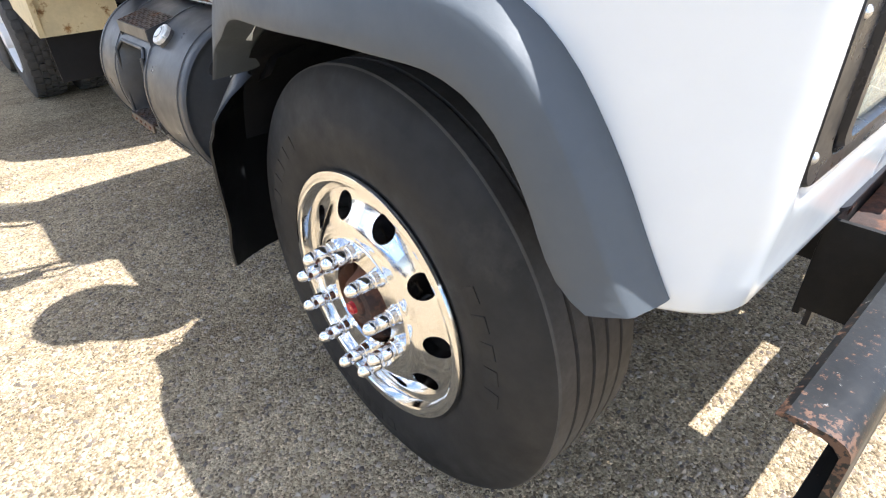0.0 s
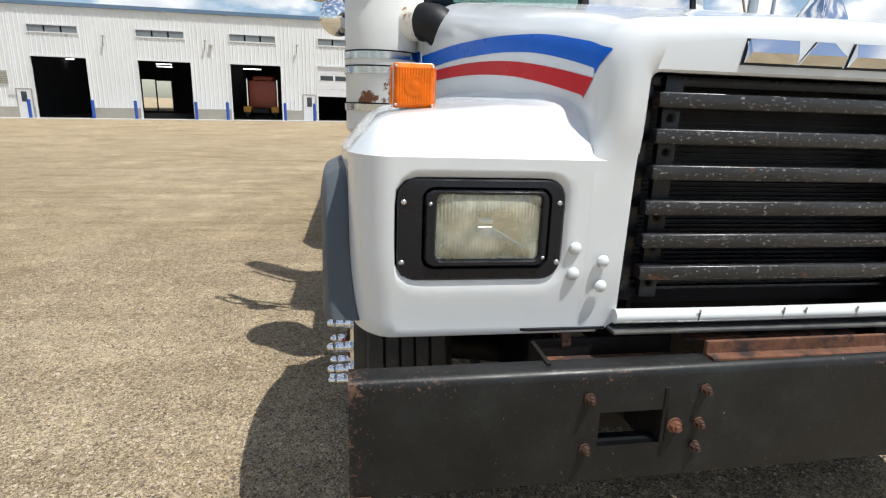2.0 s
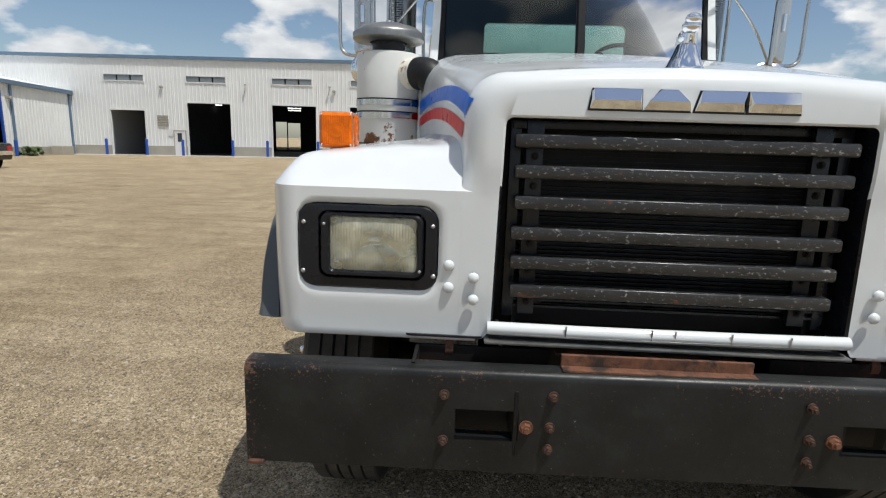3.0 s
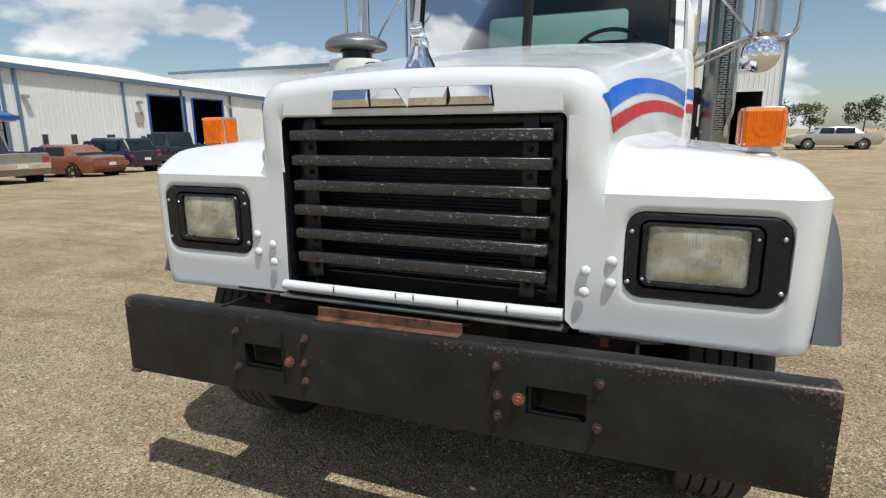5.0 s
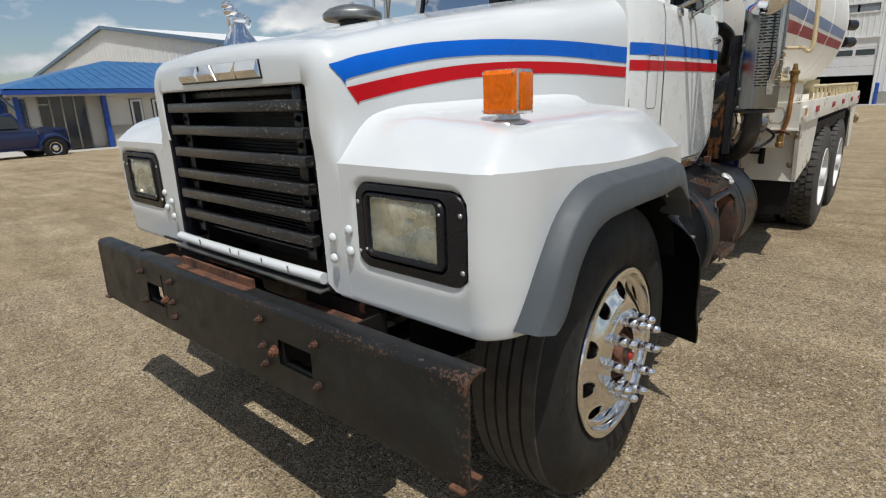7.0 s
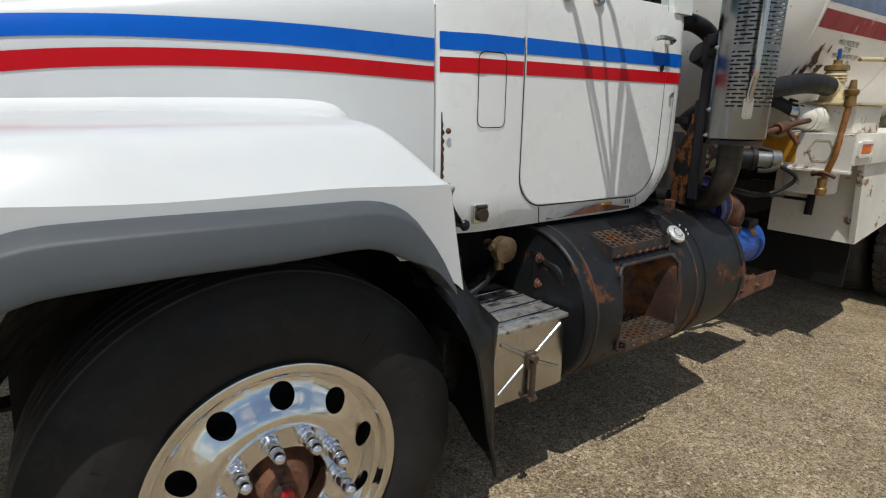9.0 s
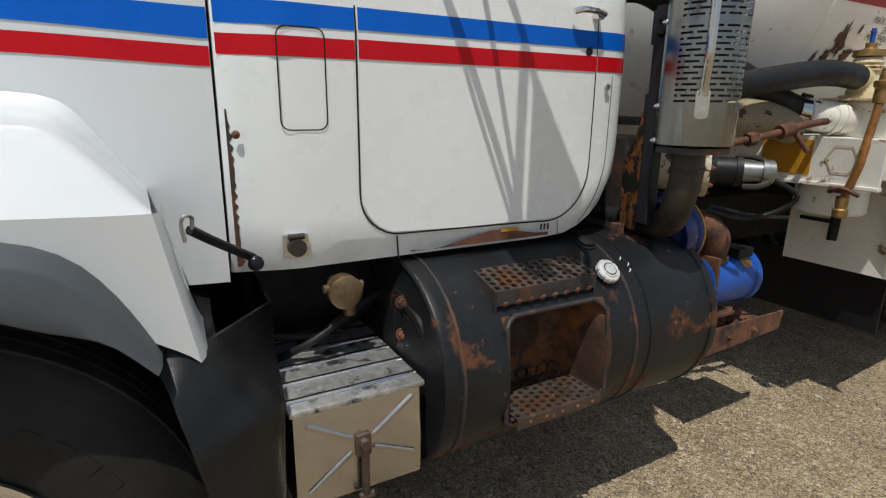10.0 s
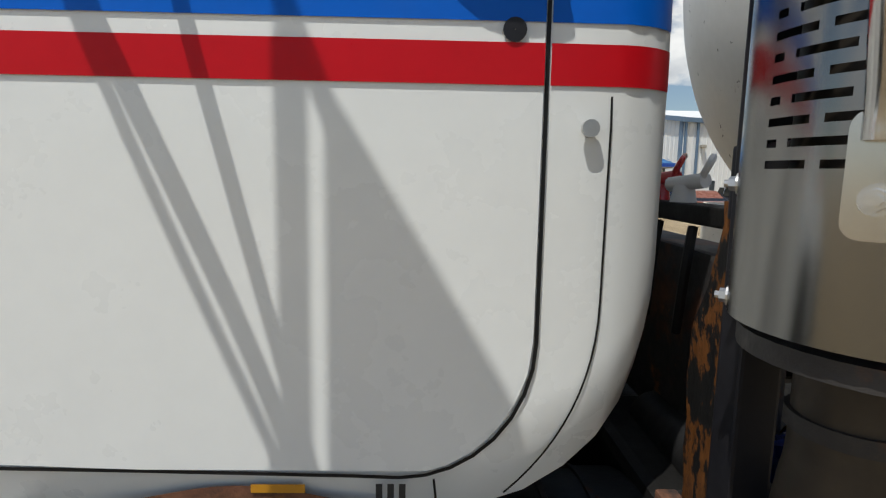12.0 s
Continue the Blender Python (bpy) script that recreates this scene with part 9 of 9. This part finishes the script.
box(bm, OX - 7, -25.4, 3.5, 6.0, -0.55, ofz - 0.004)
tagged(link("sidewalk", bm, CONCRETE), "pale concrete walk with a kerb before the office", "pavement", kind="structure")


# ---------------- parked vehicles ----------------
def car_wheel(parent, x, y, r, rim_mat, sy):
    bm = bmesh.new()
    lathe(bm, [(-0.20, r * 0.62), (-0.21, r * 0.9), (-0.19, r), (-0.03, r), (0.0, r * 0.93), (0.0, r * 0.62)], (x, y, r), "y", sy, 28)
    w = part("wheel", bm, TYRE, parent, smooth=40)
    bm = bmesh.new()
    lathe(bm, [(-0.02, r * 0.63), (-0.005, r * 0.6), (-0.03, r * 0.45), (-0.01, r * 0.2), (-0.005, 0.0005)], (x, y, r), "y", sy, 20)
    part("rim", bm, rim_mat, w, smooth=30)


def car(name, label, category, at, rz, length, width, base_x, r, lower, cabin, mat, rim_mat=None, bed=None, group="parked cars", lamps=True, glass_rows=None):
    """A vehicle: lower and cabin are rows of (x, half width factor, z low, z high); x runs from tail to nose."""
    ob = thing(name, label, category, at, rz, group)
    rim_mat = rim_mat or ALU
    hw = width / 2
    bm = bmesh.new()
    loops = []
    for x, f, z0, z1 in lower:
        w = hw * f
        loops.append([(x, -w * 0.93, z0), (x, w * 0.93, z0), (x, w, z0 + (z1 - z0) * 0.35), (x, w * 0.985, z0 + (z1 - z0) * 0.8), (x, w * 0.93, z1), (x, 0, z1 + 0.015), (x, -w * 0.93, z1), (x, -w * 0.985, z0 + (z1 - z0) * 0.8), (x, -w, z0 + (z1 - z0) * 0.35)])
    rings(bm, loops, True, True, True)
    body = part("body", bm, mat, ob, smooth=35)
    if cabin:
        bm = bmesh.new()
        loops = []
        for x, f, z0, z1 in cabin:
            w = hw * f
            loops.append([(x, -w * 0.96, z0), (x, w * 0.96, z0), (x, w * 0.80, z1 - 0.05), (x, w * 0.74, z1), (x, -w * 0.74, z1), (x, -w * 0.80, z1 - 0.05)])
        rings(bm, loops, True, True, True)
        part("cabin", bm, mat, ob, smooth=25)
        # side glass, screens
        for x0, x1, z0, z1 in glass_rows or ():
            for sy in (1, -1):
                y0, y1 = hw * 0.955, hw * 0.815
                bm = bmesh.new()
                q = [(x0, z0), (x1, z0), (x1 - 0.12 * (1 if x1 > 0.4 else 0), z1), (x0 + 0.03, z1)]
                top = max(c[3] for c in cabin)
                bot = min(c[2] for c in cabin)
                yy = lambda z: hw * (0.96 + (0.80 - 0.96) * (z - bot) / (top - 0.05 - bot)) + 0.008
                rings(bm, [[(x, sy * yy(z), z) for x, z in q], [(x, sy * (yy(z) - 0.012), z) for x, z in q]], True, True, True)
                part("side_glass", bm, CAR_GLASS, ob)
        for (xa, fa, z0a, z1a), (xb, fb, z0b, z1b), d in ((cabin[-1], cabin[-2], 1), (cabin[0], cabin[1], -1)):
            # sloped screens between the cabin's end rows
            wa, wb = hw * fa, hw * fb
            bm = bmesh.new()
            pts = [(xa + d * 0.012, -wa * 0.80, z1a - 0.01), (xa + d * 0.012, wa * 0.80, z1a - 0.01), (xb + d * 0.02, wb * 0.66, z1b - 0.06), (xb + d * 0.02, -wb * 0.66, z1b - 0.06)]
            pts = [(x + 0.01 * d, y, z + 0.012) for x, y, z in pts]
            rings(bm, [pts, [(x - d * 0.02, y, z - 0.01) for x, y, z in pts]], True, True, True)
            part("screen", bm, CAR_GLASS, ob)
    if bed:
        x0, x1, z = bed
        # Black slab on the solid bed stands for its shaded hollow
        part("bed_opening", boxed(x0, x1, -hw * 0.80, hw * 0.80, z - 0.03, z + 0.03), UNDER, ob)
    for x in base_x:
        for sy in (1, -1):
            # Flat black disc stands for the shaded hollow of the arch
            bm = bmesh.new()
            lathe(bm, [(0.006, r * 1.22), (0.006, 0.0005)], (x, sy * hw * 0.985, r), "y", sy, 24)
            part("wheel_arch", bm, FIN, ob)
            car_wheel(ob, x, sy * (hw + 0.01), r, rim_mat, sy)
    if lamps:
        x, f, z0, z1 = lower[0]
        for sy in (1, -1):
            a, b = sorted((sy * hw * f * 0.72, sy * hw * f * 0.94))
            part("tail_lamp", boxed(x - 0.02, x + 0.06, a, b, z1 - 0.36, z1 - 0.10, bevel=0.01), RED_PAINT, ob)
            x2, f2, y0, y1 = lower[-1]
            a, b = sorted((sy * hw * f2 * 0.55, sy * hw * f2 * 0.92))
            part("head_lamp", boxed(x2 - 0.05, x2 + 0.015, a, b, y1 - 0.24, y1 - 0.06, bevel=0.01), LENS, ob)
        part("bumper", boxed(x - 0.10, x + 0.05, -hw * 0.9, hw * 0.9, z0 + 0.08, z0 + 0.27, bevel=0.02), CHROME if bed else mat, ob)
        part("plate_bar", boxed(x - 0.11, x - 0.102, -0.16, 0.16, z0 + 0.12, z0 + 0.24), WHITE_RIM, ob)
    return ob


PICKUP = [(-2.85, 0.97, 0.55, 1.12), (-2.78, 1.0, 0.42, 1.14), (-0.75, 1.0, 0.36, 1.14), (1.15, 1.0, 0.36, 1.12), (1.9, 0.99, 0.38, 1.10), (2.55, 0.95, 0.40, 1.04), (2.80, 0.86, 0.44, 0.95)]
PCAB = [(-0.76, 0.99, 1.10, 1.14), (-0.60, 0.98, 1.10, 1.84), (0.55, 0.98, 1.10, 1.86), (1.35, 0.98, 1.08, 1.14)]
PGLASS = [(-0.50, 0.02, 1.2, 1.74), (0.10, 0.95, 1.18, 1.74)]
car("pickup_truck", "silver extended-cab pickup parked by the office", "pickup", (-21.45, 10.65, -0.33), 176, 5.7, 1.95, (-1.80, 1.80), 0.385, PICKUP, PCAB, paint("silver_grey_paint", (0.26, 0.245, 0.215), 0.3, 0.35), bed=(-2.7, -0.85, 1.14), glass_rows=PGLASS)
car("pickup_truck", "dark grey pickup parked by the gable hall", "pickup", (-23.9, 21.6, -0.37), 176, 5.7, 1.95, (-1.80, 1.80), 0.385, PICKUP, PCAB, paint("charcoal_paint", (0.022, 0.023, 0.026)), bed=(-2.7, -0.85, 1.14), glass_rows=PGLASS)
SEDAN = [(-2.35, 0.86, 0.45, 0.86), (-2.2, 0.96, 0.30, 0.92), (-1.3, 1.0, 0.24, 0.95), (1.1, 1.0, 0.24, 0.93), (1.9, 0.97, 0.26, 0.85), (2.3, 0.84, 0.34, 0.70)]
SCAB = [(-1.55, 0.95, 0.90, 0.95), (-0.85, 0.92, 0.90, 1.33), (0.35, 0.92, 0.90, 1.36), (1.25, 0.95, 0.90, 0.94)]
car("sedan", "copper-brown sedan parked by the hall", "car", (-21.6, 14.0, -0.35), 184, 4.6, 1.78, (-1.38, 1.38), 0.32, SEDAN, SCAB, paint("copper_brown_paint", (0.23, 0.085, 0.045)), glass_rows=[(-0.95, 0.0, 0.96, 1.27), (0.06, 0.85, 0.96, 1.27)])
SUV = [(-2.2, 0.92, 0.50, 1.00), (-2.1, 0.98, 0.36, 1.04), (-1.2, 1.0, 0.32, 1.04), (1.1, 1.0, 0.32, 1.02), (1.9, 0.96, 0.34, 0.96), (2.2, 0.86, 0.40, 0.82)]
VCAB = [(-2.1, 0.94, 1.0, 1.04), (-1.75, 0.92, 1.0, 1.56), (0.25, 0.92, 1.0, 1.60), (1.15, 0.95, 1.0, 1.03)]
car("crossover_car", "dark blue crossover parked by the hall", "car", (-22.6, 16.9, -0.36), 178, 4.5, 1.82, (-1.35, 1.35), 0.35, SUV, VCAB, paint("midnight_blue_paint", (0.012, 0.017, 0.035)), glass_rows=[(-1.55, -0.75, 1.08, 1.48), (-0.65, 0.15, 1.08, 1.5), (0.22, 0.8, 1.08, 1.46)])
CLASSIC = [(-2.25, 0.80, 0.55, 1.0), (-2.2, 0.84, 0.45, 1.05), (-0.45, 0.84, 0.42, 1.06), (-0.4, 0.92, 0.36, 1.12), (0.95, 0.90, 0.36, 1.12), (1.2, 0.66, 0.38, 1.16), (2.05, 0.46, 0.42, 1.08), (2.18, 0.40, 0.5, 1.0)]
CCAB = [(-0.45, 0.84, 1.05, 1.12), (-0.36, 0.86, 1.05, 1.66), (0.35, 0.86, 1.05, 1.70), (0.72, 0.86, 1.05, 1.14)]
classic = car("vintage_pickup", "dark blue vintage pickup with rounded fenders by the office", "pickup", (-23.75, 4.05, -0.33), 98, 4.6, 1.86, (-1.40, 1.42), 0.36, CLASSIC, CCAB, paint("deep_blue_paint", (0.006, 0.014, 0.065), 0.2), glass_rows=[(-0.22, 0.42, 1.16, 1.58)], lamps=False)
for x0 in (-1.40, 1.42):
    for sy in (1, -1):
        bm = bmesh.new()
        lps = []
        for k in range(13):
            a = radians(-10 + 200 * k / 12)
            c, sn = math.cos(a), math.sin(a)
            lps.append([(x0 + 0.58 * c, sy * 0.55, 0.38 + 0.56 * sn), (x0 + 0.58 * c, sy * 0.80, 0.38 + 0.55 * sn), (x0 + 0.55 * c, sy * 0.93, 0.38 + 0.48 * sn), (x0 + 0.48 * c, sy * 0.945, 0.38 + 0.42 * sn)])
        rings(bm, lps, False)
        part("rounded_fender", bm, bpy.data.materials["deep_blue_paint"], classic, smooth=50)
part("running_board", boxed(-0.85, 0.9, -0.90, 0.90, 0.36, 0.41, bevel=0.01), bpy.data.materials["deep_blue_paint"], classic)
part("bed_boards", boxed(-2.2, -0.5, -0.80, 0.80, 1.05, 1.30), BUFF, classic)
for k, (x, y, m, lb) in enumerate(((11.6, 41.5, paint("pearl_white_paint", (0.7, 0.7, 0.7)), "white car beside the hall"), (11.0, 38.6, paint("champagne_paint", (0.40, 0.36, 0.30), 0.3, 0.3), "champagne sedan beside the hall"))):
    car("sedan", lb, "car", (x, y, 0.19), 178, 4.6, 1.78, (-1.38, 1.38), 0.32, SEDAN, SCAB, m, glass_rows=[(-0.95, 0.0, 0.96, 1.27), (0.06, 0.85, 0.96, 1.27)])

# red tractor unit standing in one bay
tractor = thing("tractor_unit", "brick-red tractor unit with orange fenders inside the bay", "truck", (-8.45, 45.6, -0.12), 0)
part("sleeper_cab", boxed(-1.05, 1.05, 0, 3.0, 0.9, 3.0, bevel=0.12), TRUCK_RED, tractor, smooth=40)
part("roof_fairing", boxed(-0.8, 0.8, 0.3, 2.2, 3.0, 3.35, bevel=0.15), TRUCK_RED, tractor, smooth=40)
for s in (1, -1):
    part("rear_fender", boxed(min(s * 0.75, s * 1.35), max(s * 0.75, s * 1.35), -1.0, 0.2, 0.55, 1.0, bevel=0.08), YELLOW_DECAL, tractor, "orange quarter fender")
    part("exhaust_pipe", boxed(s * 1.15 - 0.05, s * 1.15 + 0.05, -0.1, 0.0, 0.6, 3.1, bevel=0.02), ALU, tractor)
    bm = bmesh.new()
    lathe(bm, [(-0.25, 0.3), (-0.25, 0.5), (0.0, 0.5), (0.0, 0.3)], (s * 1.2, -0.5, 0.5), "x", s, 24)
    part("tyre", bm, TYRE, tractor, smooth=40)
part("rear_frame", boxed(-0.6, 0.6, -1.2, 0.2, 0.55, 0.85), UNDER, tractor)

# red dump box and grey van body far across the yard
dump = thing("dump_truck", "red dump truck far across the yard", "truck", (24.3, 45.0, 0.3), 0)
bm = bmesh.new()
rings(bm, [[(x, y, z) for x, y in ((-1.4 - e, -1.2), (1.1 + e, -1.2), (1.1 + e, 1.2), (-1.4 - e, 1.2))] for z, e in ((0.1, 0.0), (1.3, 0.12), (1.75, 0.12))], True, True, True)
part("dump_box", bm, RED_PAINT, dump)
part("cab", boxed(1.4, 3.4, -1.1, 1.1, 0.1, 2.1, bevel=0.12), RED_PAINT, dump, smooth=40)
part("chassis", boxed(-1.6, 3.4, -0.9, 0.9, -0.3, 0.12), UNDER, dump)
for x in (-0.6, 2.6):
    for s in (1, -1):
        car_wheel(dump, x, s * 1.15, 0.45, WHITE_RIM, s)
dump.location.z = 0.55
van = thing("box_truck", "grey box-bodied truck far across the yard", "truck", (21.9, 45.6, 0.8), 0)
part("box_body", boxed(-1.0, 1.0, -1.0, 3.0, -0.45, 1.15, bevel=0.03), WAINSCOT, van)
part("cab", boxed(1.02, 1.3, -0.9, 0.9, -0.6, 0.9, bevel=0.05), WHITE_RIM, van)
part("chassis", boxed(-1.0, 1.3, -0.8, 3.0, -0.8, -0.45), UNDER, van)
for y in (-0.6, 2.4):
    car_wheel(van, -0.2, 1.0 + y * 0, 0.4, WHITE_RIM, 1) if y < 0 else car_wheel(van, 0.6, -1.0, 0.4, WHITE_RIM, -1)


# ---------------- trees ----------------
def tree(x, y, h, seed):
    rnd = random.Random(seed)
    z0 = ground_z(x, y) - 0.3
    ob = thing("tree", "leafy green tree at the far edge of the yard", "tree", (x, y, z0), 0, "trees at the yard's edge")
    bm = bmesh.new()
    rod(bm, (0, 0, 0), (0.1, 0, h * 0.45), 0.16, 0.10, 8)
    for k in range(6):
        a = rnd.random() * 6.3
        rod(bm, (0.05, 0, h * (0.25 + 0.05 * k)), (math.cos(a) * h * 0.25, math.sin(a) * h * 0.25, h * (0.5 + 0.06 * k)), 0.06, 0.02, 6)
    part("trunk", bm, BARK, ob)
    verts, faces = [], []
    lobes = [(rnd.gauss(0, 0.19) * h, rnd.gauss(0, 0.19) * h, h * rnd.uniform(0.3, 0.85), h * rnd.uniform(0.13, 0.22)) for _ in range(11)]
    for lx, ly, lz, lr in lobes:
        for _ in range(170):
            d = Vector((rnd.gauss(0, 1), rnd.gauss(0, 1), rnd.gauss(0, 0.8))).normalized() * lr * rnd.uniform(0.6, 1.08)
            c = Vector((lx, ly, lz)) + d
            s = rnd.uniform(0.07, 0.16) * h / 6
            u = Vector((rnd.gauss(0, 1), rnd.gauss(0, 1), rnd.gauss(0, 1))).normalized()
            v = u.orthogonal().normalized()
            w = u.cross(v)
            i = len(verts)
            verts += [tuple(c + v * s), tuple(c + w * s), tuple(c - v * s), tuple(c - w * s * 1.2)]
            faces.append((i, i + 1, i + 2, i + 3))
    me = bpy.data.meshes.new("crown")
    me.from_pydata(verts, [], faces)
    me.materials.append(LEAF if seed % 3 else LEAF_LIGHT)
    cr = new("crown", me)
    cr.parent = ob


rnd = random.Random(3)
for k in range(22):
    x = 33 + 3.4 * k
    tree(x + rnd.uniform(-1, 1), 80 + rnd.uniform(-4, 6) - 0.2 * k, 5.2 + rnd.uniform(-0.6, 1.3) + 0.05 * k, 40 + k)
for k in range(6):
    tree(16 + 7 * k + rnd.uniform(-2, 2), 150 + rnd.uniform(-5, 5), 7 + rnd.uniform(0, 2), 90 + k)
